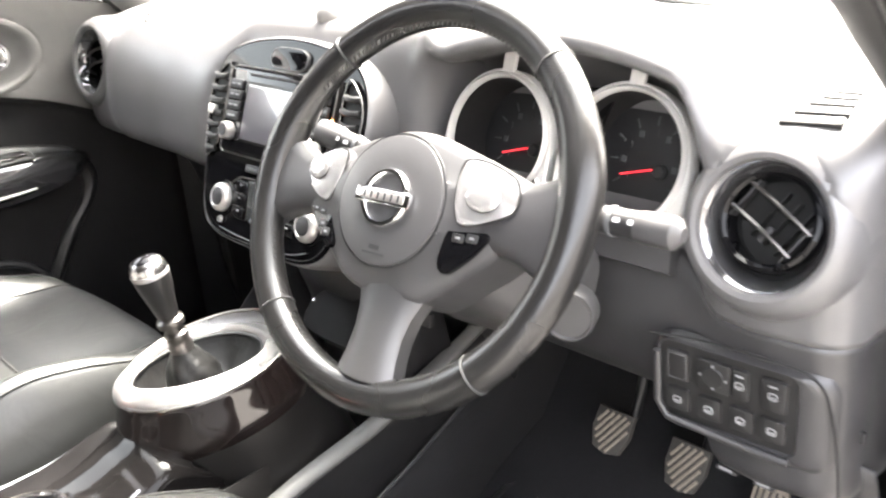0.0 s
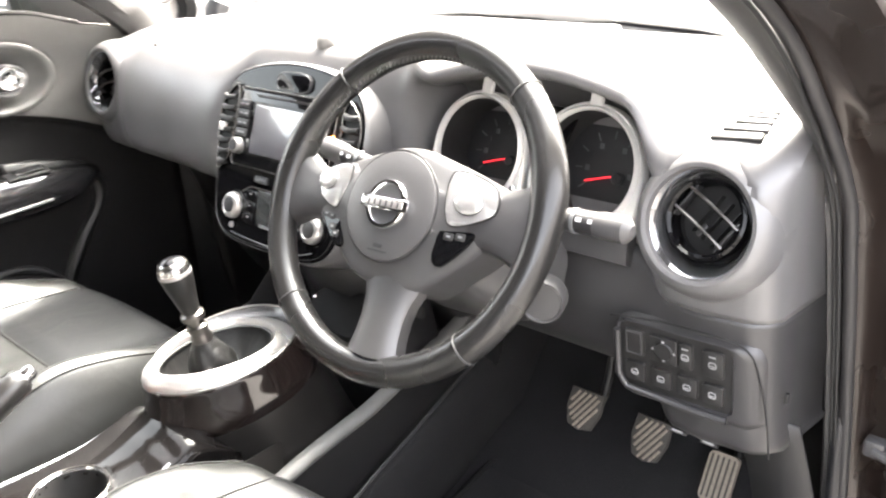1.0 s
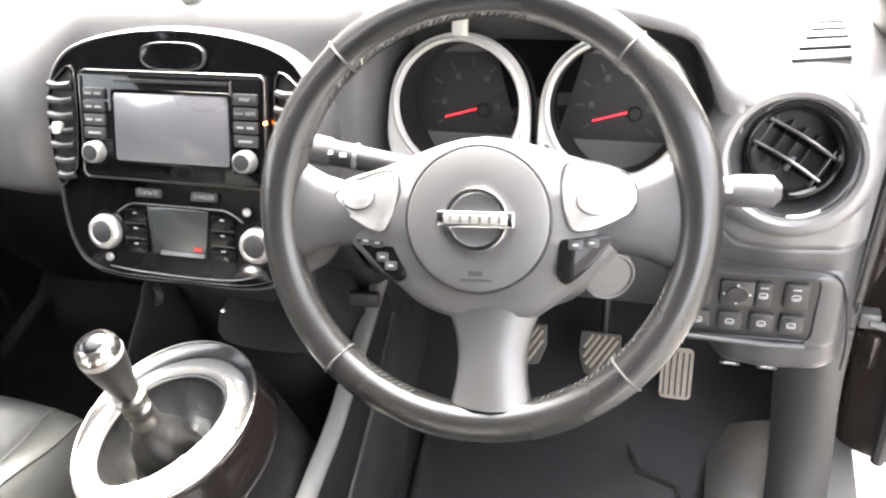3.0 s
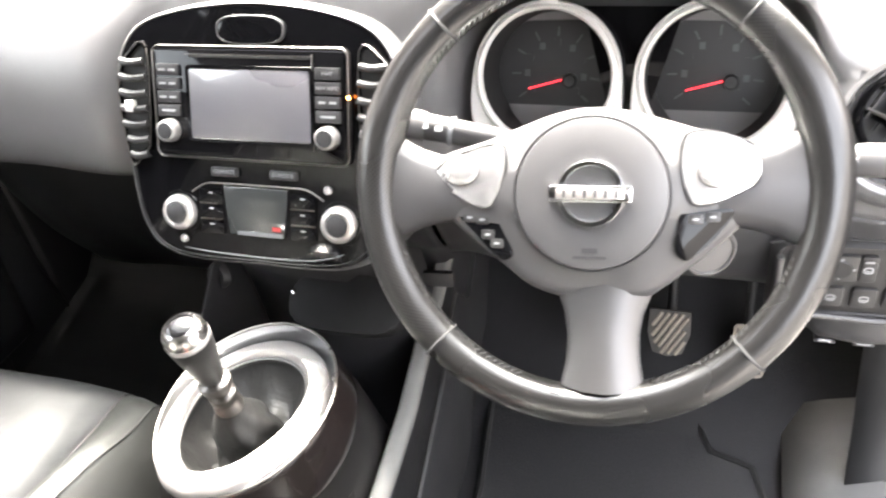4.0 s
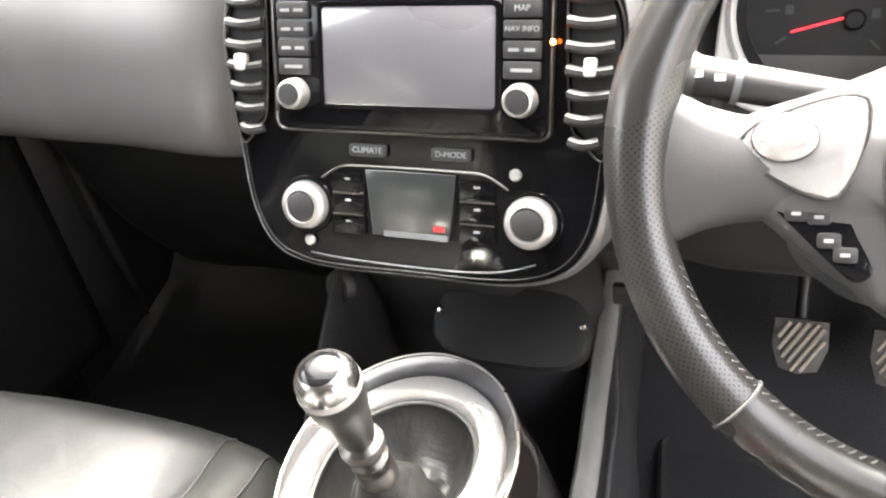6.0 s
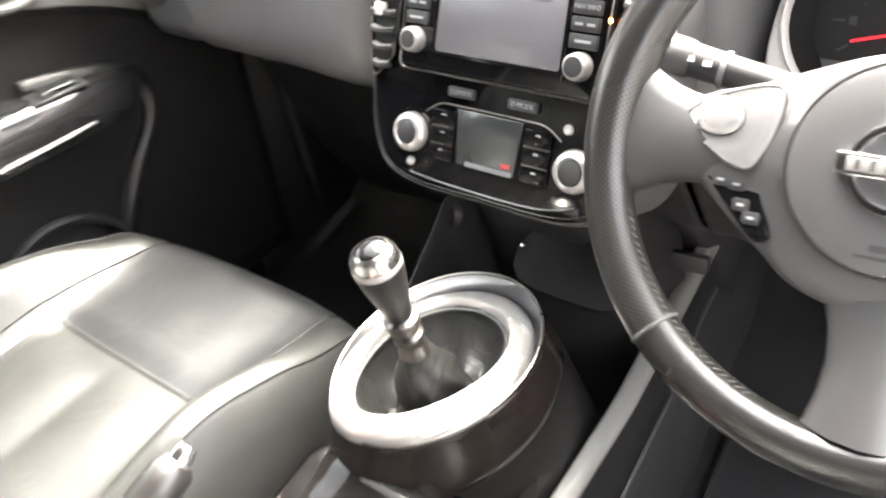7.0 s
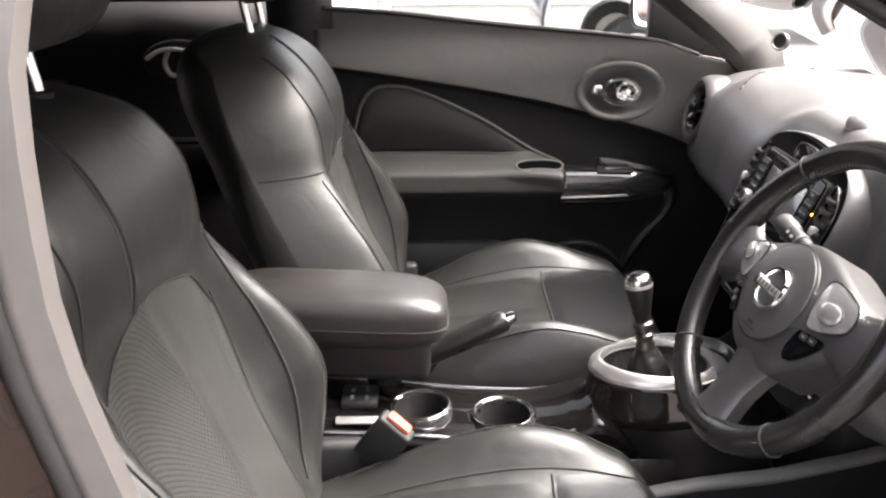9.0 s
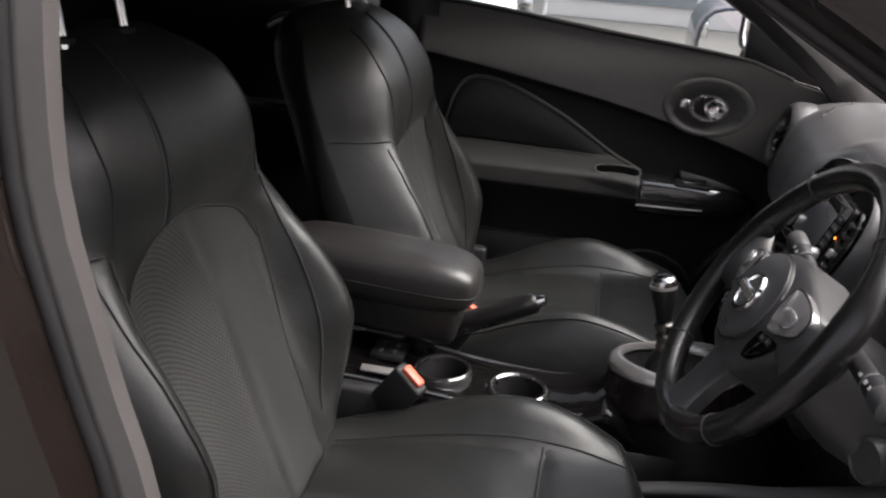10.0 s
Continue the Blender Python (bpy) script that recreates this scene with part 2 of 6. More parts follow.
def tube(path, r, seg=10, closed=False, caps=True, uv=None):
    """A round bar along a path; r is a number or a function of 0..1."""
    p = [Vector(q) for q in path]
    n = len(p)
    rows = []
    ref = None
    for i in range(n):
        if closed:
            t = p[(i + 1) % n] - p[i - 1]
        else:
            t = p[min(i + 1, n - 1)] - p[max(i - 1, 0)]
        t.normalize()
        if ref is None:
            ref = Vector((0, 0, 1)) if abs(t.z) < 0.9 else Vector((1, 0, 0))
        ref = (ref - t * ref.dot(t)).normalized()
        bi = t.cross(ref)
        rad = r(i / max(1, n - 1)) if callable(r) else r
        rows.append([p[i] + rad * (math.cos(a) * ref + math.sin(a) * bi) for a in (2 * math.pi * k / seg for k in range(seg))])
    return grid(rows, wrap_u=closed, wrap_v=True, caps=caps and not closed, uv=uv)


def box(sx, sy, sz, bevel=0.0, m=None, seg=2):
    bm = bmesh.new()
    bmesh.ops.create_cube(bm, size=1)
    bmesh.ops.scale(bm, vec=(sx, sy, sz), verts=bm.verts)
    if bevel:
        bmesh.ops.bevel(bm, geom=bm.edges[:], offset=bevel, segments=seg, affect="EDGES", profile=0.5)
    if m is not None:
        bm.transform(m)
    return bm


def lathe(profile, seg=32, m=None, sx=1.0, sy=1.0, close=False):
    """Turns (radius, height) points about z."""
    rows = [[Vector((max(r, 1e-5) * math.cos(a) * sx, max(r, 1e-5) * math.sin(a) * sy, z)) for a in (2 * math.pi * k / seg for k in range(seg))] for r, z in profile]
    bm = grid(rows, wrap_u=close, wrap_v=True)
    bmesh.ops.remove_doubles(bm, verts=bm.verts, dist=2e-5)
    if m is not None:
        bm.transform(m)
    return bm


def prism(outline, depth, bevel=0.0, m=None, back=True, seg=2):
    """A plate with that outline (x, y), its face at z = 0, going back by depth."""
    bm = bmesh.new()
    top = [bm.verts.new((p[0], p[1], 0)) for p in outline]
    low = [bm.verts.new((p[0], p[1], -depth)) for p in outline]
    f = bm.faces.new(top)
    n = len(top)
    for i in range(n):
        bm.faces.new((top[i], low[i], low[(i + 1) % n], top[(i + 1) % n]))
    if back:
        bm.faces.new(low[::-1])
    if bevel:
        bmesh.ops.bevel(bm, geom=f.edges[:], offset=bevel, segments=seg, affect="EDGES", profile=0.5)
    if m is not None:
        bm.transform(m)
    return bm


def rounded(w, h, r, n=5, x=0.0, y=0.0):
    """Outline of a rounded rectangle about (x, y)."""
    pts = []
    for cx, cy, a0 in ((w / 2 - r, h / 2 - r, 0), (-w / 2 + r, h / 2 - r, 90), (-w / 2 + r, -h / 2 + r, 180), (w / 2 - r, -h / 2 + r, 270)):
        for k in range(n + 1):
            a = radians(a0 + 90 * k / n)
            pts.append((x + cx + r * math.cos(a), y + cy + r * math.sin(a)))
    return pts


def oval(rx, ry, n=40, x=0.0, y=0.0, power=2.0):
    pts = []
    for k in range(n):
        a = 2 * math.pi * k / n
        c, s = math.cos(a), math.sin(a)
        pts.append((x + rx * math.copysign(abs(c) ** (2 / power), c), y + ry * math.copysign(abs(s) ** (2 / power), s)))
    return pts


def band(outer, inner, z0, z1, bevel=0.0015, m=None):
    """A flat ring between two outlines with as many points, from z0 up to z1."""
    n = len(outer)
    rows = []
    for i in range(n):
        o, q = outer[i], inner[i]
        d = Vector((q[0] - o[0], q[1] - o[1]))
        e = d.normalized() * min(bevel, d.length / 3)
        rows.append([Vector((o[0], o[1], z0)), Vector((o[0], o[1], z1 - bevel)), Vector((o[0] + e.x, o[1] + e.y, z1)),
                     Vector((q[0] - e.x, q[1] - e.y, z1)), Vector((q[0], q[1], z1 - bevel)), Vector((q[0], q[1], z0))])
    bm = grid(rows, wrap_u=True, wrap_v=True)
    if m is not None:
        bm.transform(m)
    return bm


def facing(o, yaw, tilt, spin=0.0):
    """A frame whose x runs to the car's right, y up the tilted face, z out of it."""
    t = radians(tilt)
    return Matrix.Translation(o) @ Matrix.Rotation(radians(yaw), 4, "Z") @ Matrix.Rotation(radians(90 - tilt), 4, "X") @ Matrix.Rotation(radians(spin), 4, "Z")


def lettering(text, size, mat, parent, m, label=""):
    cu = bpy.data.curves.new("lettering", "FONT")
    cu.body, cu.size, cu.align_x, cu.align_y, cu.extrude = text, size, "CENTER", "CENTER", 0.0002
    tmp = new("lettering_tmp", cu)
    me = bpy.data.meshes.new_from_object(tmp.evaluated_get(bpy.context.evaluated_depsgraph_get()))
    bpy.data.objects.remove(tmp)
    bm = bmesh.new()
    bm.from_mesh(me)
    return part("lettering", bm, mat, parent, label, m)


def merge(*bms):
    """Joins several bmeshes into the first."""
    out = bmesh.new()
    for b in bms:
        me = bpy.data.meshes.new("tmp")
        b.to_mesh(me)
        b.free()
        out.from_mesh(me)
        bpy.data.meshes.remove(me)
    return out


T = Matrix.Translation
STACK = facing((0.004, 0.143, 0.924), 0, 21.7)
WHEEL = facing((0.3815, 0.0265, 0.9635), 4, 31, 1.0)
HUBW = WHEEL @ T((-0.003, 0.0, -0.009))


# ---- dashboard ----
# Profiles (y, z) from the windscreen over the crown and down the face to the footwell.
P_PASS = [(0.72, 1.030), (0.58, 1.050), (0.44, 1.066), (0.33, 1.068), (0.262, 1.055), (0.212, 1.020), (0.182, 0.970), (0.168, 0.915), (0.170, 0.872), (0.186, 0.850), (0.225, 0.842), (0.290, 0.825), (0.350, 0.760), (0.385, 0.660), (0.440, 0.540), (0.520, 0.420)]
P_MID = [(0.74, 1.030), (0.60, 1.052), (0.46, 1.068), (0.34, 1.070), (0.270, 1.068), (0.235, 1.060), (0.215, 1.020), (0.205, 0.960), (0.200, 0.900), (0.200, 0.850), (0.210, 0.800), (0.230, 0.760), (0.255, 0.720), (0.300, 0.680), (0.380, 0.600), (0.480, 0.440)]
P_DRIV = [(0.70, 1.030), (0.56, 1.055), (0.42, 1.080), (0.31, 1.090), (0.240, 1.084), (0.222, 1.074), (0.240, 1.064), (0.300, 1.050), (0.318, 0.980), (0.290, 0.905), (0.240, 0.872), (0.222, 0.820), (0.230, 0.760), (0.262, 0.710), (0.350, 0.670), (0.520, 0.640)]
P_POD = [(0.50, 1.020), (0.42, 1.030), (0.35, 1.034), (0.295, 1.030), (0.248, 1.018), (0.215, 0.995), (0.200, 0.965), (0.196, 0.930), (0.200, 0.895), (0.206, 0.860), (0.210, 0.830), (0.212, 0.800), (0.215, 0.755), (0.219, 0.705), (0.231, 0.662), (0.290, 0.648)]
P_PODL = [(0.46, 1.030), (0.40, 1.038), (0.34, 1.042), (0.290, 1.038), (0.248, 1.026), (0.218, 1.004), (0.204, 0.975), (0.198, 0.935), (0.194, 0.890), (0.197, 0.862), (0.212, 0.842), (0.260, 0.822), (0.350, 0.750), (0.385, 0.660), (0.440, 0.540), (0.520, 0.420)]
P_MIDR = P_MID[:11] + [(0.228, 0.765), (0.245, 0.735), (0.275, 0.700), (0.355, 0.672), (0.520, 0.640)]
DASH_STATIONS = [(-0.715, P_PODL, 0.05), (-0.645, P_PODL, 0.0), (-0.58, P_PODL, -0.004), (-0.50, P_PASS, 0.004), (-0.36, P_PASS, 0.0), (-0.21, P_PASS, -0.012), (-0.12, P_MID, 0.0), (0.10, P_MID, 0.0), (0.14, P_MIDR, 0.0),
                 (0.185, P_MIDR, 0.010), (0.235, P_DRIV, 0.0), (0.39, P_DRIV, 0.0), (0.535, P_DRIV, 0.0), (0.604, P_POD, 0.004), (0.64, P_POD, 0.0), (0.690, P_POD, 0.005), (0.712, P_POD, 0.016), (0.722, P_POD, 0.045), (0.726, P_POD, 0.13)]


def dash_profile(x):
    k = max(i for i in range(len(DASH_STATIONS)) if DASH_STATIONS[i][0] <= x + 1e-9)
    k = min(k, len(DASH_STATIONS) - 2)
    (a, pa, oa), (b, pb, ob) = DASH_STATIONS[k], DASH_STATIONS[k + 1]
    f = step(x, a, b)
    brow = 0.030 * ((x - 0.395) / 0.165) ** 2 * step(x, 0.20, 0.25) * (1 - step(x, 0.56, 0.60))
    drop = (0, 0, 0.3, 0.8, 1, 1, 1, 0.9, 0.4, 0, 0, 0, 0, 0, 0, 0)
    return [Vector((x, p[0] + (q[0] - p[0]) * f + oa + (ob - oa) * f, p[1] + (q[1] - p[1]) * f - brow * d)) for p, q, d in zip(pa, pb, drop)]


dashboard = thing("dashboard", (0, 0.3, 0.42), "charcoal soft-grained plastic car dashboard, bright under the windscreen", "dashboard")
NX = 150
_rows = [spline(dash_profile(-0.715 + 1.441 * i / (NX - 1)), 62) for i in range(NX)]
LIP = 40
_bm = grid([r[:LIP + 1] for r in _rows])
VENT_R, VENT_L = Vector((0.638, 0.2015, 0.938)), Vector((-0.628, 0.198, 0.968))
_gone = [f for f in _bm.faces if any((Vector((f.calc_center_median().x, f.calc_center_median().z)) - Vector((c.x, c.z))).length < 0.0625 and f.calc_center_median().y < 0.26 for c in (VENT_R, VENT_L))]
bmesh.ops.delete(_bm, geom=_gone, context="FACES")
dash_shell = part("upper_panel", _bm, M_DASH, dashboard, solid=0.004)
_k = next(i for i in range(NX) if _rows[i][0].x > 0.16)
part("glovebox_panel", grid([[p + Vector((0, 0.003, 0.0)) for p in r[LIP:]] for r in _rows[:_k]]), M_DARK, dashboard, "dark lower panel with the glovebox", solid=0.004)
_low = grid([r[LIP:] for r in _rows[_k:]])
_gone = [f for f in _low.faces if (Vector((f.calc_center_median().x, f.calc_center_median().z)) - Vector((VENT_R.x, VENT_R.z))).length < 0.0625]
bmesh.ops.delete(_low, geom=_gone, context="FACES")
# Same plastic as the upper panel, with the shade under it in the colour.
part("knee_panel", _low, M_DASH_SHADED, dashboard, "dash panel over the driver's knees, darkened for shade", solid=0.004)
part("glovebox_lip", tube([(-0.345 + 0.009 * k, 0.262, 0.800) for k in range(11)], 0.0035, 8), M_DARK, dashboard)


def round_vent(c, tilt, spin):
    """A round swivelling vent in a glossy bowl with a soft flange."""
    m = facing(c, 0, tilt)
    v = part("air_vent", lathe([(0.0850, -0.040), (0.0825, -0.022), (0.0785, -0.0085), (0.0740, -0.0005), (0.069, 0.0050), (0.0635, 0.0075), (0.0590, 0.006), (0.0570, 0.002), (0.0565, -0.006)], 56, m), M_DASH, dashboard, "round air vent in a grey flange")
    part("bowl", lathe([(0.0568, 0.001), (0.0545, -0.0015), (0.0515, -0.0060), (0.0480, -0.0125), (0.0450, -0.021), (0.0440, -0.030)], 64, m), M_BOWL, v, "glossy black bowl")
    part("throat", lathe([(0.0445, -0.028), (0.043, -0.036), (0.042, -0.050), (0.0, -0.052)], 48, m), M_BLACK, v)
    ring = m @ T((0, 0.0055, -0.012)) @ Matrix.Rotation(radians(-9), 4, "X")
    part("swivel_ring", lathe([(0.0425, -0.020), (0.0455, -0.010), (0.0460, -0.003), (0.0445, 0.002), (0.0415, 0.0035), (0.0385, 0.001), (0.0375, -0.006), (0.037, -0.020)], 56, ring), M_GLOSS, v, "gloss black swivel ring")
    fl = ring @ Matrix.Rotation(radians(spin), 4, "Z")
    for dy, w in ((-0.0125, 0.070), (0.0125, 0.070)):
        arc = [fl @ Vector((w * (f - 0.5), dy + 0.002 * math.sin(math.pi * f), 0.001 + 0.0045 * math.sin(math.pi * f))) for f in (0, 0.17, 0.33, 0.5, 0.67, 0.83, 1)]
        low = [fl @ Vector((w * (f - 0.5), dy - 0.004, -0.014)) for f in (0, 0.17, 0.33, 0.5, 0.67, 0.83, 1)]
        part("slat", grid([[p + (fl.to_3x3() @ Vector((0, 0.0022, 0))) for p in low], [p + (fl.to_3x3() @ Vector((0, 0.0016, 0))) for p in arc], arc, low], wrap_u=True), M_GLOSS, v, "glossy black slat with a bright edge")
        part("slat_edge", tube([p + (fl.to_3x3() @ Vector((0, 0.0010, 0.0002))) for p in arc], 0.0019, 6), M_COLLAR, v)
    for dx in (-0.031, 0.031):
        part("slat_frame", box(0.0024, 0.040, 0.014, 0.001, fl @ T((dx, 0.0, -0.006))), M_DARK, v)
    for dx in (-0.014, 0.0, 0.014):
        part("rib", box(0.0022, 0.050, 0.010, 0.0008, fl @ T((dx, 0.0, -0.030))), M_BLACK, v)
    part("slider", box(0.0060, 0.016, 0.008, 0.0015, fl @ T((0.004, -0.012, -0.008))), M_DARK, v)
    return v


round_vent(VENT_R, 16, -30)
round_vent(VENT_L, 14, 18)

# Unseen plate added to keep windscreen light out of the footwells.
part("light_baffle", box(1.42, 0.44, 0.012, 0, T((0, 0.66, 0.985))), M_BLACK, dashboard)
# light sensor on the crown
_m = T((0.006, 0.254, 1.0745)) @ Matrix.Rotation(radians(34), 4, "X")
part("sun_sensor", lathe([(0.0175, -0.012), (0.0175, 0.001), (0.0160, 0.008), (0.0120, 0.0135), (0.006, 0.016), (0.0, 0.0165)], 32, _m), M_SENSOR, dashboard, "small grey domed light sensor")

# side demister slots on the crown, driver's end
def on_dash(x, y):
    """Place and slope of the crown at (x, y)."""
    pts = spline(dash_profile(x), 62)
    for a, b in zip(pts, pts[1:]):
        if b.y <= y <= a.y and a.y - b.y > 1e-6:
            f = (a.y - y) / (a.y - b.y)
            return a.lerp(b, f), math.atan2(a.z - b.z, a.y - b.y)
    return pts[0], 0.0


for _x, _y, _w, _t in ((0.661, 0.3010, 0.022, 0.0074), (0.659, 0.2890, 0.030, 0.0086), (0.657, 0.2760, 0.038, 0.0096), (0.655, 0.2620, 0.046, 0.0102), (0.652, 0.2480, 0.052, 0.0102)):
    _p, _a = on_dash(_x, _y)
    part("demister_slot", box(_w, _t, 0.012, 0.001, T(_p + Vector((0, -0.0014 * math.sin(_a), 0.0014 * math.cos(_a)))) @ Matrix.Rotation(_a, 4, "X") @ Matrix.Rotation(radians(7), 4, "Z")), M_BLACK, dashboard)
for i in range(9):
    _p, _a = on_dash(-0.475 - 0.011 * i, 0.245 + 0.012 * i)
    part("demister_slot", box(0.030, 0.0050, 0.012, 0.001, T(_p) @ Matrix.Rotation(_a, 4, "X") @ Matrix.Rotation(radians(-42), 4, "Z")), M_BLACK, dashboard)

# ---- centre stack ----
stack = thing("centre_stack", (0.004, 0.16, 0.80), "piano-black centre stack with screen, climate panel and side vents", "centre stack")
HOOD = [(-0.172, 0.055), (-0.162, -0.03), (-0.146, -0.108), (-0.104, -0.140), (0.0, -0.143), (0.104, -0.139), (0.150, -0.106), (0.164, -0.03), (0.173, 0.055), (0.150, 0.110), (0.095, 0.134), (0.0, 0.144), (-0.095, 0.134), (-0.150, 0.110)]
_hood = [(p.x, p.y) for p in spline([(x, y, 0) for x, y in HOOD], 84, closed=True)]
_face = [(x * 0.955, y * 0.955 - 0.001) for x, y in _hood]
part("hood", grid([[STACK @ Vector((x * k, y * k, z)) for x, y in _hood] for k, z in ((1.0, -0.10), (1.0, -0.026), (0.997, -0.017), (0.989, -0.009), (0.977, -0.0035), (0.966, -0.0015), (0.958, -0.0025), (0.955, -0.008))], wrap_v=True), M_DASH, stack, "soft grey surround")
part("fascia", prism(_face, 0.012, 0.0006, STACK @ T((0, 0, -0.001))), M_GLOSS, stack, "piano-black fascia")
# chrome arch line round the fascia
_in = [(x * 0.972, y * 0.972) for x, y in _face]
part("fascia_lip", tube([STACK @ Vector((x, y, 0.0018)) for x, y in _in if y < 0.05], 0.0005, 6), M_DARK, stack)
# oval lamp window above the unit
part("status_window", prism(oval(0.0375, 0.0135, 36, 0.004, 0.112, 3), 0.004, 0.0012, STACK @ T((0, 0, 0.004))), M_GLOSS, stack, "oval smoked window")
part("status_window_rim", band(oval(0.0390, 0.0150, 36, 0.004, 0.112, 3), oval(0.0375, 0.0135, 36, 0.004, 0.112, 3), -0.001, 0.0040, 0.0006, STACK), M_HUB, stack, "thin grey rim")

# side vents of the stack
for s in (-1, 1):
    pts = [(0.122, 0.093), (0.146, 0.086), (0.160, 0.062), (0.160, 0.025), (0.154, -0.022), (0.147, -0.036), (0.134, -0.022), (0.124, -0.004)]
    out = [(p.x * s + (0.004 if s > 0 else 0), p.y) for p in spline([(x, y, 0) for x, y in pts], 36, closed=True)]
    inn = [((x - s * 0.141) * 0.86 + s * 0.141, (y - 0.03) * 0.94 + 0.03) for x, y in out]
    sv = part("side_vent", band(out, inn, -0.004, 0.004, 0.0012, STACK), M_GLOSS, stack, "tall side vent with curved slats")
    part("vent_well", prism(inn, 0.004, 0, STACK @ T((0, 0, 0.0008))), M_BLACK, sv)
    part("vent_edge", tube([STACK @ Vector((x, y, 0.0042)) for x, y in out], 0.0008, 6, closed=True), M_COLLAR, sv, "fine chrome edge")
    for k in range(7):
        y = 0.078 - 0.0168 * k
        x0 = s * (0.1415 if k < 5 else 0.139)
        w = (0.028, 0.032, 0.033, 0.032, 0.029, 0.026, 0.020)[k]
        arc = [STACK @ Vector((x0 + w * (f - 0.5), y - 0.002 * math.sin(math.pi * f), 0.0035 + 0.003 * math.sin(math.pi * f))) for f in (0, 0.2, 0.4, 0.6, 0.8, 1)]
        bm = tube(arc, 0.0043, 8)
        part("slat", bm, M_SLAT, sv)
    part("vent_tab", box(0.008, 0.013, 0.012, 0.002, STACK @ T((s * 0.143, 0.030, 0.009))), M_SILVERP, sv, "small silver slider tab")

# screen unit
unit = part("screen_unit", prism(rounded(0.226, 0.116, 0.008, 4, 0, 0.036), 0.010, 0.003, STACK @ T((0, 0, 0.0075))), M_GLOSS, stack, "display unit with side button columns")
part("unit_frame", band(rounded(0.230, 0.120, 0.009, 4, 0, 0.036), rounded(0.226, 0.116, 0.008, 4, 0, 0.036), -0.001, 0.0066, 0.0008, STACK), M_COLLAR, unit, "thin dull chrome frame")
part("display", prism(rounded(0.141, 0.073, 0.003, 3, 0.003, 0.0355), 0.002, 0.0005, STACK @ T((0, 0, 0.0092))), M_SCREEN, unit, "dark glass display, switched off")
part("display_bezel", band(rounded(0.149, 0.081, 0.004, 3, 0.003, 0.0355), rounded(0.141, 0.073, 0.003, 3, 0.003, 0.0355), 0.006, 0.0096, 0.0003, STACK), M_GLOSS, unit)
part("disc_slot", box(0.14, 0.0022, 0.002, 0.0006, STACK @ T((0.003, 0.0845, 0.0078))), M_BLACK, unit)
part("disc_slot_edge", box(0.15, 0.0008, 0.0012, 0.0003, STACK @ T((0.003, 0.0865, 0.0082))), M_COLLAR, unit)
for s, labels in ((-1, ("", "", "", "")), (1, ("MAP", "NAV INFO", "", ""))):
    part("button_column_edge", box(0.0016, 0.098, 0.003, 0.0005, STACK @ T((s * (0.0755 if s > 0 else 0.112) + 0.001, 0.040, 0.0080))), M_COLLAR, unit)
    for k, word in enumerate(labels):
        y = 0.0700 - 0.0143 * k
        b = part("button", prism(rounded(0.028, 0.0125, 0.0015, 3, s * 0.0935, y), 0.004, 0.0008, STACK @ T((0, 0, 0.0105))), M_DARK, unit)
        if word:
            lettering(word, 0.0062 if len(word) < 5 else 0.0055, M_LEGEND, b, STACK @ T((s * 0.0935, y, 0.0108)))
        else:
            for dx in (-0.006, 0.006) if k < 3 else (0,):
                part("legend", box(0.008 if k < 3 else 0.016, 0.0024, 0.0006, 0, STACK @ T((s * 0.0935 + dx, y, 0.0107))), M_LEGEND, b)
    kn = part("volume_knob", lathe([(0.0125, 0), (0.0125, 0.004), (0.0112, 0.012), (0.0095, 0.0132), (0.009, 0.0124), (0.0, 0.0124)], 32, STACK @ T((s * 0.0935, 0.006, 0.008))), M_RING, unit, "silver-rimmed rotary knob")
    part("knob_cap", lathe([(0.0088, 0.011), (0.0084, 0.0136), (0.0, 0.0142)], 28, STACK @ T((s * 0.0935, 0.006, 0.008))), M_DARK, kn)
part("warning_lamp", lathe([(0.002, 0), (0.0015, 0.001), (0, 0.0012)], 10, STACK @ T((0.1155, 0.047, 0.0078))), M_AMBER, unit, "tiny amber light")

# climate panel
for x, word in ((-0.0345, "CLIMATE"), (0.0365, "D-MODE")):
    b = part("mode_button", prism(rounded(0.033, 0.010, 0.002, 3, x, -0.0375), 0.003, 0.0007, STACK @ T((0, 0, 0.003))), M_DARK, stack, "small lettered mode button")
    lettering(word, 0.0066, M_LEGEND, b, STACK @ T((x, -0.0375, 0.0033)))
_cl = [(-0.077, -0.062), (-0.060, -0.052), (-0.036, -0.0505), (0.040, -0.0505), (0.064, -0.052), (0.082, -0.062)]
part("climate_arch", tube(spline([STACK @ Vector((x, y, 0.0012)) for x, y in _cl], 26), 0.0009, 6), M_COLLAR, stack, "dull silver line over the climate keys")
clim = part("climate_display", prism([(-0.038, -0.053), (0.040, -0.053), (0.035, -0.106), (-0.032, -0.106)], 0.003, 0.0006, STACK @ T((0, 0, 0.002))), M_LCD, stack, "grey climate display")
part("display_bar", box(0.055, 0.0045, 0.0006, 0, STACK @ T((0.006, -0.104, 0.0024))), M_MARK_DIM, clim)
part("red_spot", box(0.010, 0.0045, 0.0006, 0, STACK @ T((0.026, -0.097, 0.0024))), M_NEEDLE_DIM, clim)
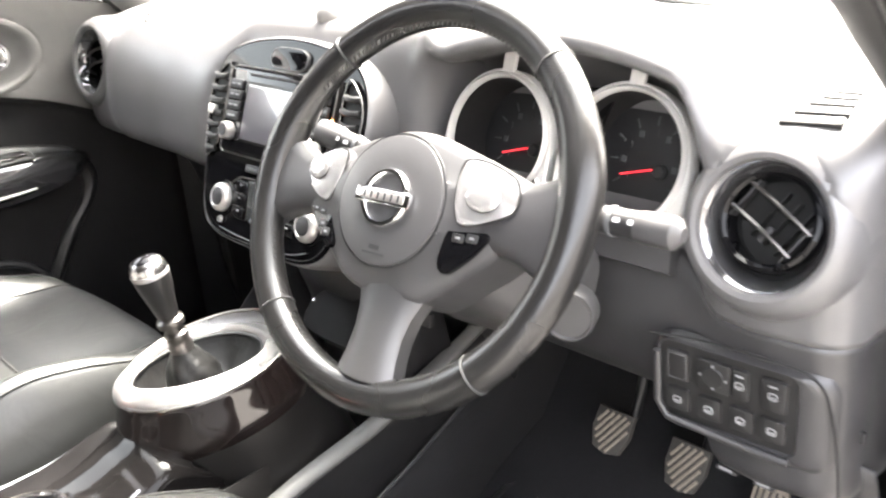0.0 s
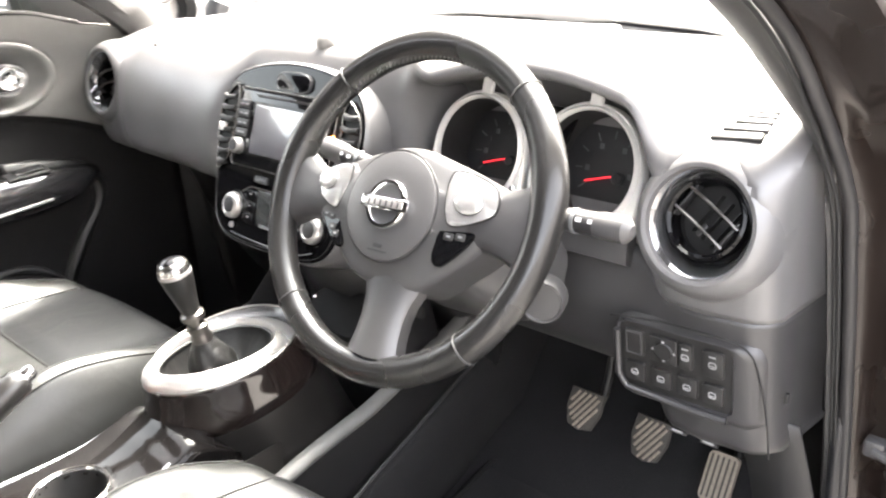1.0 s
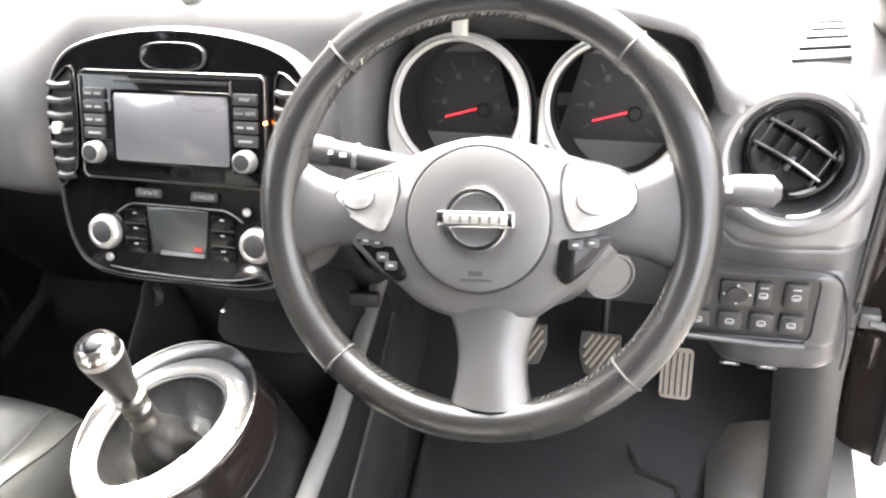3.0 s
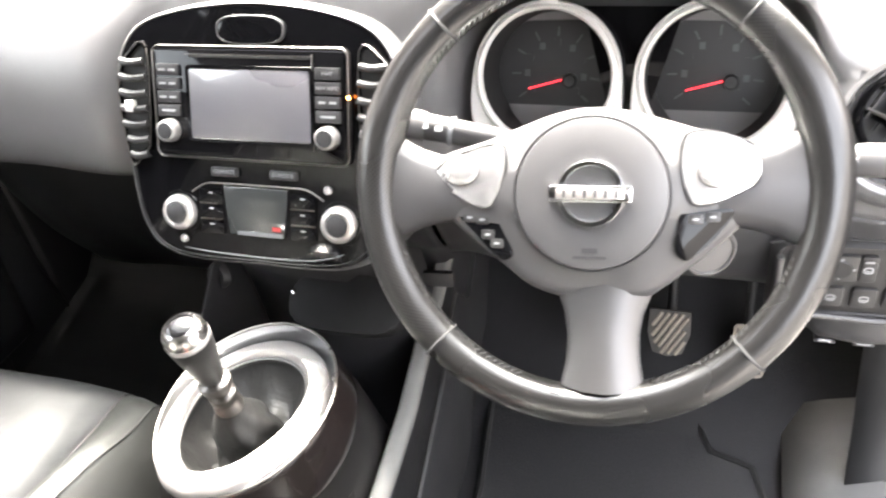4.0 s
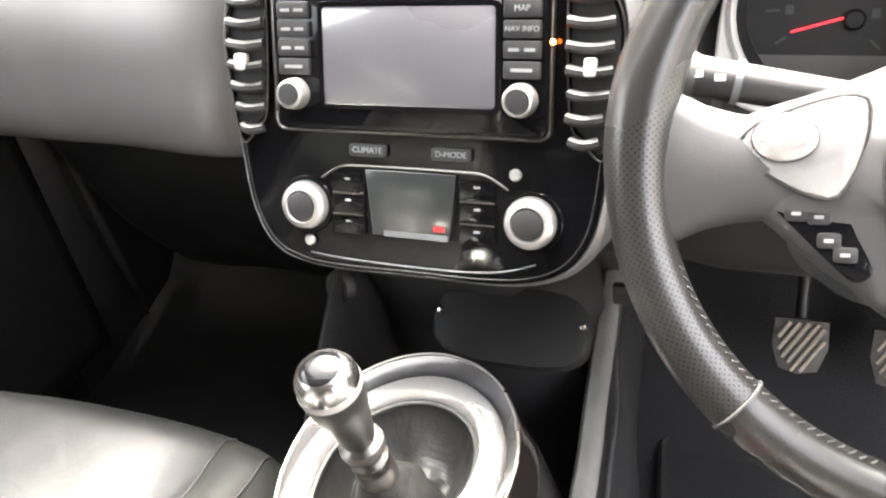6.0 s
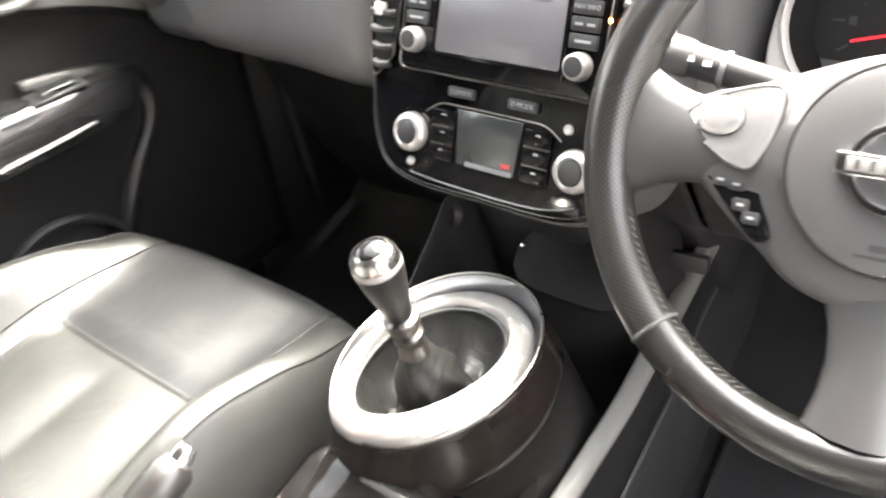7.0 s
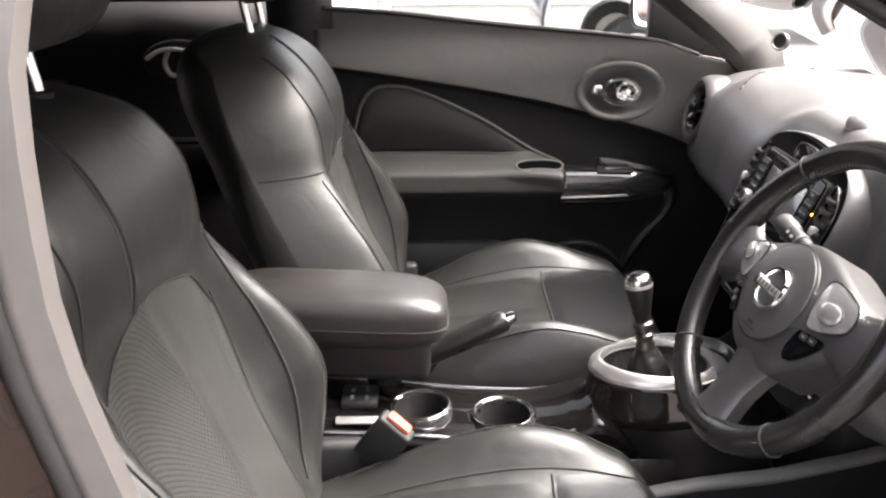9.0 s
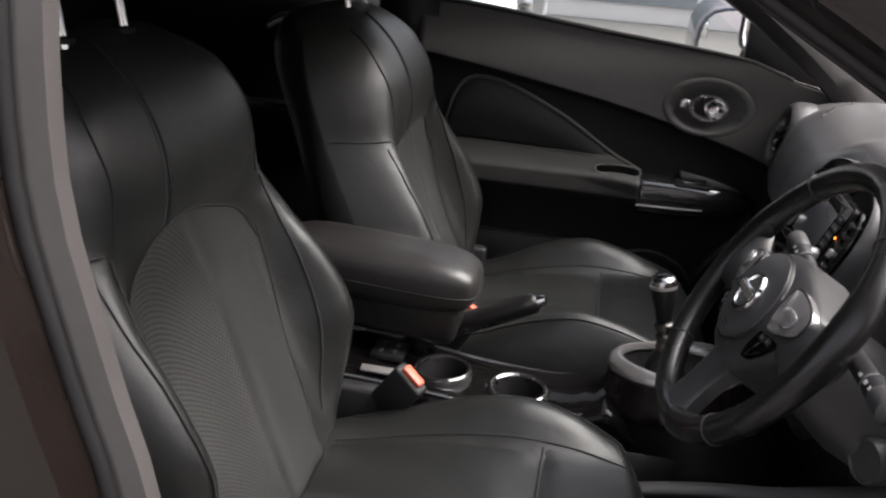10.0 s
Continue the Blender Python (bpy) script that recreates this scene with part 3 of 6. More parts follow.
for s in (-1, 1):
    for k in range(3):
        y = -0.0645 - 0.0175 * k
        b = part("climate_key", prism(rounded(0.030, 0.0155, 0.002, 3, 0.002 + s * 0.0555, y), 0.003, 0.0006, STACK @ T((0, 0, 0.0018))), M_GLOSS, stack)
        part("legend", box(0.005, 0.0016, 0.0006, 0, STACK @ T((0.002 + s * 0.0555, y + 0.003, 0.0021))), M_LEGEND, b)
        if k < 2:
            part("key_line", box(0.028, 0.0012, 0.0008, 0, STACK @ T((0.002 + s * 0.0555, y - 0.0088, 0.0018))), M_COLLAR, b)
    kn = part("climate_knob", lathe([(0.0202, 0), (0.0202, 0.003), (0.0190, 0.008), (0.0165, 0.0105), (0.0135, 0.0112), (0.0122, 0.0095), (0.0, 0.0095)], 40, STACK @ T((0.004 + s * 0.0965, -0.0855, 0.001))), M_RING, stack, "round dial with a pale silver rim")
    part("knob_cap", lathe([(0.0121, 0.0093), (0.0116, 0.0112), (0.0090, 0.0122), (0.0, 0.0126)], 32, STACK @ T((0.004 + s * 0.0965, -0.0855, 0.001))), M_DARK, kn)
    part("knob_bed", lathe([(0.0245, 0), (0.0235, 0.0015), (0.0205, 0.0015)], 40, STACK @ T((0.004 + s * 0.0965, -0.0855, 0.0))), M_GLOSS, kn)
# Lower left is a push stud; upper right models a bright reflection.
for x, y in ((-0.090, -0.1155), (0.088, -0.050)):
    part("bright_stud", lathe([(0.0048, 0), (0.0048, 0.002), (0.0036, 0.0038), (0, 0.0042)], 20, STACK @ T((x, y, 0.001))), M_SILVER, stack, "small silver stud, the upper right one a modelled reflection")
part("lower_line", tube(spline([STACK @ Vector((x, y, 0.0014)) for x, y in ((-0.09, -0.126), (-0.05, -0.129), (0.03, -0.130), (0.075, -0.127), (0.105, -0.118))], 24), 0.0007, 6), M_MARK_DIM, stack)

# ---- lower centre: cubby, socket ----
cubby = thing("console_cubby", (0.01, 0.25, 0.55), "dark plastic cubby and power socket under the stack", "storage cubby")
_rows = [spline([(x, 0.235 + b, 0.785), (x, 0.225 + b, 0.74), (x, 0.215 + b, 0.69), (x, 0.235 + b, 0.62), (x, 0.25 + b, 0.50), (x, 0.25 + b, 0.33)], 20) for x, b in ((-0.17, 0.09), (-0.13, 0.03), (-0.06, 0.0), (0.04, 0.0), (0.085, 0.03), (0.098, 0.10))]
part("lower_panel", grid(_rows), M_DARK, cubby, solid=0.004)
_m = facing((0.045, 0.190, 0.668), 0, 55)
part("tray_lid", prism(oval(0.078, 0.038, 40, 0, 0, 3.2), 0.02, 0.004, _m), M_NEAR_BLACK, cubby, "rounded dark tray lid")
for s in (-1, 1):
    part("tray_pin", lathe([(0.004, 0), (0.003, 0.003), (0, 0.004)], 12, _m @ T((s * 0.071, 0.006, 0.001))), M_CHROME, cubby)
_m = facing((-0.145, 0.214, 0.672), -14, 18)
part("power_socket", lathe([(0.018, 0), (0.018, 0.007), (0.015, 0.011), (0.0, 0.012)], 28, _m), M_DARK, cubby, "round socket cap")
_m = facing((0.155, 0.24, 0.682), 6, 10)
part("usb_socket", box(0.040, 0.020, 0.012, 0.003, _m), M_DARK, cubby)

# ---- instruments ----
cluster = thing("instrument_cluster", (0.385, 0.26, 0.89), "twin round dials with red needles in silver rings", "instrument cluster")
GAUGE = facing((0.3835, 0.2435, 0.9570), 0, 19)
for gx, gy in ((-0.083, 0.0), (0.083, 0.003)):
    g = part("dial_ring", lathe([(0.0745, -0.020), (0.0740, -0.004), (0.0728, 0.003), (0.0700, 0.006), (0.0675, 0.003), (0.0665, -0.014)], 64, GAUGE @ T((gx, gy, 0))), M_SILVERP, cluster, "silver dial ring")
    part("dial_cone", lathe([(0.0668, -0.003), (0.0655, -0.030), (0.063, -0.056)], 56, GAUGE @ T((gx, gy, 0))), M_BLACK, g)
    part("dial_face", lathe([(0.064, -0.0555), (0.0, -0.0555)], 56, GAUGE @ T((gx, gy, 0))), M_GAUGE, g, "dark dial face")
    for k in range(9):
        a = radians(215 - 32 * k)
        r = 0.043
        part("dial_mark", box(0.010, 0.0018, 0.0008, 0, GAUGE @ T((gx + r * math.cos(a), gy + r * math.sin(a), -0.0548)) @ Matrix.Rotation(a, 4, "Z")), M_DIAL, g)
        part("dial_number", box(0.006, 0.007, 0.0008, 0, GAUGE @ T((gx + 0.031 * math.cos(a), gy + 0.031 * math.sin(a), -0.0548))), M_DIAL if k % 2 else M_GAUGE, g)
    a = radians(196)
    part("needle", box(0.038, 0.0017, 0.0012, 0.0004, GAUGE @ T((gx + 0.007 + 0.018 * math.cos(a), gy - 0.008 + 0.018 * math.sin(a), -0.050)) @ Matrix.Rotation(a, 4, "Z")), M_NEEDLE, g, "red needle")
    part("needle_boss", lathe([(0.008, -0.055), (0.008, -0.050), (0.006, -0.048), (0, -0.048)], 24, GAUGE @ T((gx + 0.016, gy - 0.009, 0))), M_BLACK, g)
    part("prong", box(0.017, 0.040, 0.006, 0.0015, GAUGE @ T((gx + 0.002, gy + 0.088, 0.0))), M_SILVERP, g, "silver strut above the ring")
part("info_panel", prism([(-0.05, 0.07), (0.05, 0.07), (0.036, 0.02), (0.02, -0.035), (-0.02, -0.035), (-0.036, 0.02)], 0.003, 0, GAUGE @ T((0, 0, -0.022))), M_GLOSS, cluster, "dark glossy centre display")
for gx, gy, s in ((-0.083, 0.0, -1), (0.083, 0.003, 1)):
    o, q = [], []
    for k in range(72):
        a = 2 * math.pi * k / 72
        d = math.degrees(a) if s > 0 else (180 - math.degrees(a)) % 360
        w = 0.003 + 0.017 * math.exp(-(((d - 318 + 180) % 360 - 180) / 26) ** 2) + 0.016 * math.exp(-(((d - 222 + 180) % 360 - 180) / 24) ** 2)
        o.append((gx + (0.0735 + w) * math.cos(a), gy + (0.0735 + w) * math.sin(a)))
        q.append((gx + 0.0735 * math.cos(a), gy + 0.0735 * math.sin(a)))
    part("ring_flare", band(o, q, -0.016, 0.0015 + 0.0003 * s, 0.002, GAUGE), M_SILVERP, cluster, "silver flare below the ring")
for s in (-1, 1):
    part("trip_stud", lathe([(0.0048, 0), (0.0048, 0.003), (0.003, 0.005), (0, 0.005)], 16, GAUGE @ T((s * 0.0145, -0.0400, 0.0015))), M_CHROME, cluster, "small chrome stud")
part("back_plate", prism(rounded(0.36, 0.19, 0.06, 8, 0, 0.01), 0.004, 0, GAUGE @ T((0, 0, -0.060))), M_DASH, cluster)
part("lower_cowl", prism([(-0.15, -0.04), (-0.09, -0.078), (0.09, -0.078), (0.15, -0.04), (0.16, -0.10), (-0.16, -0.10)], 0.02, 0.004, GAUGE @ T((0, 0, -0.004))), M_DASH_SHADED, cluster)

# ---- steering wheel ----
wheel = thing("steering_wheel", (0.383, 0.03, 0.80), "black leather three-spoke steering wheel with perforated grips and silver switch pads", "steering wheel")
R = 0.1795


def rim_arc(a0, a1, n):
    return [WHEEL @ Vector((R * math.cos(radians(a0 + (a1 - a0) * i / (n - 1))), R * math.sin(radians(a0 + (a1 - a0) * i / (n - 1))), 0)) for i in range(n)]


def rim_radius(a0, a1):
    def r(f):
        a = (a0 + (a1 - a0) * f) % 360
        d = min(abs(a - c) if abs(a - c) < 180 else 360 - abs(a - c) for c in (168, 12))
        return 0.0168 + 0.0022 * math.exp(-(d / 16) ** 2)
    return r


for nm, a0, a1, mt, lb in (("rim_top", 48, 133, M_RIM, "smooth leather"), ("grip", 133, 227, M_GRIP, "perforated leather grip"), ("rim_bottom", 227, 314, M_RIM, "smooth leather"), ("grip", 314, 408, M_GRIP, "perforated leather grip")):
    part(nm, tube(rim_arc(a0, a1, 44), rim_radius(a0, a1), 28, uv=(R * radians(a1 - a0), 0.105)), mt, wheel, lb)
for a in (48, 133, 227, 314):
    ca, sa = math.cos(radians(a)), math.sin(radians(a))
    ring = [WHEEL @ Vector(((R + 0.0173 * math.cos(t)) * ca, (R + 0.0173 * math.cos(t)) * sa, 0.0173 * math.sin(t))) for t in (2 * math.pi * k / 28 for k in range(28))]
    part("seam_ring", tube(ring, 0.0011, 6, closed=True), M_STITCH, wheel, "pale seam across the rim")
# stitching along the inside of the rim
_st = []
for a in range(50, 410, 2):
    if min(abs((a % 360) - c) for c in (0, 360, 180, 270)) < 20:
        continue
    ca, sa = math.cos(radians(a)), math.sin(radians(a))
    ca2, sa2 = math.cos(radians(a + 1.2)), math.sin(radians(a + 1.2))
    r1 = R - 0.0150
    _st.append(tube([WHEEL @ Vector((r1 * ca, r1 * sa, 0.0075)), WHEEL @ Vector(((r1 - 0.0015) * ca2, (r1 - 0.0015) * sa2, 0.0035))], 0.0006, 5))
tagged(part("stitching", merge(*_st), M_STITCH, wheel, "row of fine stitches"), kind="stuff")

# hub pad
PAD = [(0.1335, 0.010), (0.126, 0.031), (0.085, 0.046), (0.035, 0.060), (0.004, 0.0635), (-0.030, 0.0575), (-0.080, 0.038), (-0.121, 0.024), (-0.1315, 0.006), (-0.125, -0.016), (-0.095, -0.044), (-0.064, -0.068), (-0.045, -0.082), (-0.020, -0.090), (0.013, -0.092), (0.046, -0.090), (0.066, -0.078), (0.080, -0.066), (0.108, -0.042), (0.130, -0.016)]
_pad = [(p.x, p.y) for p in spline([(x, y, 0) for x, y in PAD], 96, closed=True)]
_hc = Vector((0.0055, -0.006, 0))
_prof = [(1.0, -0.045), (1.0, 0.004), (0.985, 0.010), (0.94, 0.0145), (0.86, 0.0175), (0.72, 0.021), (0.56, 0.026)]
_rows = []
for s, z in _prof:
    _rows.append([HUBW @ Vector((_hc.x + (x - _hc.x) * s, _hc.y + (y - _hc.y) * s, z)) for x, y in _pad])
_rows.append([HUBW @ Vector((_hc.x + 0.062 * math.cos(a), _hc.y + 0.062 * math.sin(a), 0.0285)) for a in (math.atan2(y - _hc.y, x - _hc.x) for x, y in _pad)])
_rows.append([HUBW @ Vector((_hc.x + 0.050 * math.cos(a), _hc.y + 0.050 * math.sin(a), 0.0292)) for a in (math.atan2(y - _hc.y, x - _hc.x) for x, y in _pad)])
part("hub_pad", grid(_rows, wrap_v=True, caps=True), M_HUB, wheel, "grey grained hub cover")
HUBM = HUBW @ T((_hc.x, _hc.y, 0))
part("airbag_cap", lathe([(0.0600, 0.025), (0.0600, 0.0290), (0.0590, 0.0312), (0.0560, 0.0325), (0.035, 0.0345), (0.0, 0.0352)], 72, HUBM), M_HUB, wheel, "round airbag cover")
part("cap_groove", lathe([(0.0618, 0.0278), (0.0615, 0.0296), (0.0606, 0.0297), (0.0600, 0.0275)], 72, HUBM), M_DARK, wheel)
# badge: ring and bar, plain
bd = part("badge", lathe([(0.0272, 0.034), (0.0272, 0.0370), (0.0255, 0.0395), (0.0222, 0.0395), (0.0205, 0.0370), (0.0205, 0.034)], 56, HUBM @ T((0, 0.0005, 0)), sx=1.0, sy=1.0, close=True), M_BADGE, wheel, "chrome ring badge with a bar")
part("badge_bar", box(0.064, 0.0135, 0.006, 0.0015, HUBM @ T((0, 0.0005, 0.0385))), M_BADGE, bd)
part("badge_inlay", box(0.052, 0.008, 0.001, 0.0003, HUBM @ T((0, 0.0005, 0.0418))), M_STEEL, bd)
for k in range(6):
    part("badge_mark", box(0.0026, 0.0060, 0.0006, 0, HUBM @ T((-0.020 + 0.008 * k, 0.0005, 0.0422))), M_HUB, bd)
part("emblem_print", box(0.012, 0.004, 0.0004, 0, HUBM @ T((0, -0.044, 0.0338))), M_DARK, wheel)
part("emblem_print", box(0.026, 0.002, 0.0004, 0, HUBM @ T((0, -0.0495, 0.0331))), M_DARK, wheel)
# spokes to the rim
for s in (-1, 1):
    _rows = []
    for f in (0.0, 0.2, 0.4, 0.6, 0.8, 1.0):
        x = s * (0.098 + 0.076 * f)
        top, low = 0.026 + 0.004 * s + 0.006 * f + 0.022 * f ** 3, -0.030 - 0.004 * f - 0.022 * f ** 3
        z = 0.003 - 0.004 * f
        th = 0.018
        _rows.append([WHEEL @ Vector((x, y, zz)) for y, zz in ((top, z - th), (top, z - 0.004), (top - 0.004, z + 0.003), (top - 0.014, z + 0.0075), ((top + low) / 2, z + 0.0090), (low + 0.014, z + 0.0075), (low + 0.004, z + 0.003), (low, z - 0.004), (low, z - th), ((top + low) / 2, z - th - 0.005))])
    part("side_spoke", grid(_rows, wrap_v=True, caps=True), M_DASH_SHADED, wheel, "leather-covered spoke")
_rows = []
for f in (0, 0.2, 0.4, 0.6, 0.8, 1.0):
    y = -0.062 - 0.100 * f
    hw = table(f, [(0, 0.052), (0.25, 0.037), (0.5, 0.0295), (0.75, 0.0290), (1, 0.0335)])
    z = -0.001 + 0.008 * f
    _rows.append([WHEEL @ Vector((0.013 + hw * u, y - 0.004 * (1 - u * u) * f, z + dz)) for u, dz in ((-1, -0.02), (-1, -0.004), (-0.88, 0.001), (-0.45, 0.0070), (0.05, 0.0090), (0.45, 0.0065), (0.88, 0.0005), (1, -0.004), (1, -0.02))])
part("lower_spoke", grid(_rows, wrap_v=True, caps=True), M_SPOKE, wheel, "satin grey lower spoke")
part("spoke_collar", tube([WHEEL @ Vector((0.013 + 0.041 * u, -0.168 - 0.006 * (1 - u * u), 0.012)) for u in (-1, -0.6, -0.2, 0.2, 0.6, 1)], 0.0022, 8), M_BLACK, wheel)
# switch pads
SIL_R = [(0.076, 0.040), (0.122, 0.035), (0.1325, 0.014), (0.122, -0.001), (0.082, -0.012)]
SIL_L = [(-0.064, 0.031), (-0.108, 0.023), (-0.1245, 0.007), (-0.110, -0.006), (-0.075, -0.017)]
for pts, s in ((SIL_R, 1), (SIL_L, -1)):
    out = [(p.x, p.y) for p in spline([(x, y, 0) for x, y in pts], 30, closed=True)]
    tilt_m = HUBW @ T((s * 0.10, 0.008, 0.0255 if s > 0 else 0.0215)) @ Matrix.Rotation(radians(s * 9), 4, "Y") @ T((-s * 0.10, -0.008, 0))
    sp = part("switch_pad", prism(out, 0.012, 0.002, tilt_m), M_PAD, wheel, "silver thumb-switch pad")
    part("switch_pad_gap", tube([tilt_m @ Vector((x, y, -0.001)) for x, y in out], 0.0012, 6, closed=True), M_BLACK, wheel)
    kn = part("thumb_button", lathe([(0.0140, -0.001), (0.0136, 0.0012), (0.0118, 0.0024), (0.0080, 0.0031), (0.0, 0.0034)], 32, tilt_m @ T((s * 0.101, 0.012, 0.001)), sx=1.15, sy=0.85), M_PAD, sp, "domed silver thumb button")
    part("button_gap", tube([tilt_m @ T((s * 0.101, 0.012, 0.0012)) @ Vector((0.0160 * math.cos(a), 0.0120 * math.sin(a), 0)) for a in (2 * math.pi * k / 32 for k in range(32))], 0.0006, 6, closed=True), M_DARK, sp)
    for dx in (-0.008, 0.008):
        part("legend", box(0.0035, 0.0016, 0.0005, 0, tilt_m @ T((s * 0.101 + dx, 0.012, 0.0038))), M_DARK, kn)
    low = [(0.073, -0.0210), (0.080, -0.0200), (0.106, -0.0160), (0.1135, -0.0165), (0.112, -0.0230), (0.100, -0.0390), (0.083, -0.0550), (0.076, -0.0560), (0.071, -0.0490), (0.0715, -0.033)] if s > 0 else [(-0.110, -0.0175), (-0.101, -0.0185), (-0.080, -0.0215), (-0.072, -0.0240), (-0.065, -0.038), (-0.0575, -0.0535), (-0.0605, -0.0595), (-0.0680, -0.0595), (-0.085, -0.0440), (-0.107, -0.0220)]
    o2 = [(p.x, p.y) for p in spline([(x, y, 0) for x, y in low], 30, closed=True)]
    low_m = HUBW @ T((s * 0.09, -0.034, 0.0225 if s > 0 else 0.0178)) @ Matrix.Rotation(radians(s * 9), 4, "Y") @ T((-s * 0.09, 0.034, 0))
    lp = part("switch_block", prism(o2, 0.010, 0.001, low_m), M_GLOSS, wheel, "small black switch block")
    for dx, dy in (((0.085, -0.0245), (0.098, -0.0225)) if s > 0 else ((-0.094, -0.0265), (-0.083, -0.028), (-0.078, -0.040), (-0.070, -0.047))):
        kb = part("key", prism(rounded(0.0115, 0.008, 0.0018, 3, dx, dy), 0.002, 0.0005, low_m @ T((0, 0, 0.0008))), M_SWITCH, lp)
        part("legend", box(0.0045, 0.0018, 0.0005, 0, low_m @ T((dx, dy, 0.0011))), M_LEGEND, kb)

# ---- steering column ----
column = thing("steering_column", (0.39, 0.15, 0.84), "grey plastic column shroud with stalks and round lock cover", "steering column")
_rows = []
for f, rx, ry, dz in ((0, 0.060, 0.050, 0), (0.3, 0.072, 0.060, -0.006), (0.65, 0.085, 0.066, -0.012), (1, 0.095, 0.062, -0.012)):
    c = WHEEL @ Vector((0.004, -0.020, -0.050 - 0.16 * f))
    ax, ay = (WHEEL.to_3x3() @ Vector((1, 0, 0))), (WHEEL.to_3x3() @ Vector((0, 1, 0)))
    _rows.append([c + ax * x + ay * (y + dz) for x, y in oval(rx, ry, 36, power=3)])
part("shroud", grid(_rows, wrap_v=True, caps=True), M_HUB, column)
_m = T((0.475, 0.146, 0.826)) @ WHEEL.to_3x3().to_4x4() @ Matrix.Rotation(radians(22), 4, "Y") @ Matrix.Rotation(radians(25), 4, "X")
part("lock_cover", lathe([(0.0270, -0.02), (0.0270, 0.004), (0.0255, 0.0065), (0.0240, 0.0065), (0.0225, 0.004), (0.0, 0.0045)], 40, _m), M_HUB, column, "round blank cover with a raised rim")


def stalk(s, y0, y1, x1):
    a, b = WHEEL @ Vector((s * 0.060, y0, -0.062)), WHEEL @ Vector((s * x1, y1, -0.050))
    pts = [a.lerp(b, f) for f in (0, 0.2, 0.4, 0.6, 0.75, 0.9, 1)]
    st = part("stalk", tube(pts, lambda f: table(f, [(0, 0.0105), (0.4, 0.0115), (0.75, 0.0125), (0.93, 0.0125), (1, 0.010)]), 18), M_DARK, column, "dark control stalk")
    e = (b - a).normalized()
    part("stalk_knob", tube([b - e * 0.034, b - e * 0.030, b - e * 0.012, b - e * 0.001, b + e * 0.006], lambda f: table(f, [(0, 0.0128), (0.2, 0.0138), (0.7, 0.0138), (0.9, 0.012), (1, 0.006)]), 18), M_HUB, st, "grey stalk end")
    part("stalk_ring", tube([b - e * 0.060, b - e * 0.056], 0.0133, 18), M_MARK_DIM, st)
    up = WHEEL.to_3x3() @ Vector((0, 0, 1))
    for f in (0.62, 0.72, 0.8):
        part("legend", box(0.006, 0.004, 0.0008, 0, T(a.lerp(b, f) + up * 0.0125) @ WHEEL.to_3x3().to_4x4()), M_MARK, st)


stalk(-1, 0.035, 0.058, 0.185)
stalk(1, 0.025, 0.022, 0.240)


# ---- switch panel and driver's lower dash ----
panel = thing("switch_panel", (0.615, 0.21, 0.70), "black eight-switch panel in a grey surround by the driver's knee", "switch panel")
PANEL = facing((0.6155, 0.2062, 0.757), 3, -6)
part("surround", grid([[PANEL @ Vector((x, y, z)) for x, y in rounded(w, h, r, 6, cx, cy)] for w, h, r, cx, cy, z in ((0.178, 0.116, 0.024, 0.010, -0.006, -0.014), (0.172, 0.111, 0.022, 0.009, -0.005, -0.006), (0.160, 0.102, 0.018, 0.005, -0.003, -0.0010), (0.148, 0.095, 0.014, 0.001, 0.000, 0.0012), (0.139, 0.091, 0.011, -0.002, 0.001, 0.0012), (0.136, 0.088, 0.010, -0.002, 0.001, -0.001), (0.136, 0.088, 0.010, -0.002, 0.001, -0.010))], wrap_v=True), M_DASH_SHADED, panel, "soft grey surround")
part("well", prism(rounded(0.138, 0.090, 0.010, 6, -0.002, 0.001), 0.006, 0, PANEL @ T((0, 0, -0.001))), M_SWITCH, panel)
part("tray_lip", tube([PANEL @ Vector(p) for p in ((-0.071, 0.034, 0.004), (-0.071, -0.026, 0.005), (-0.060, -0.042, 0.006), (0.03, -0.0475, 0.006), (0.062, -0.0475, 0.005))], 0.0042, 10), M_DASH_SHADED, panel, "rounded lip under the switches")
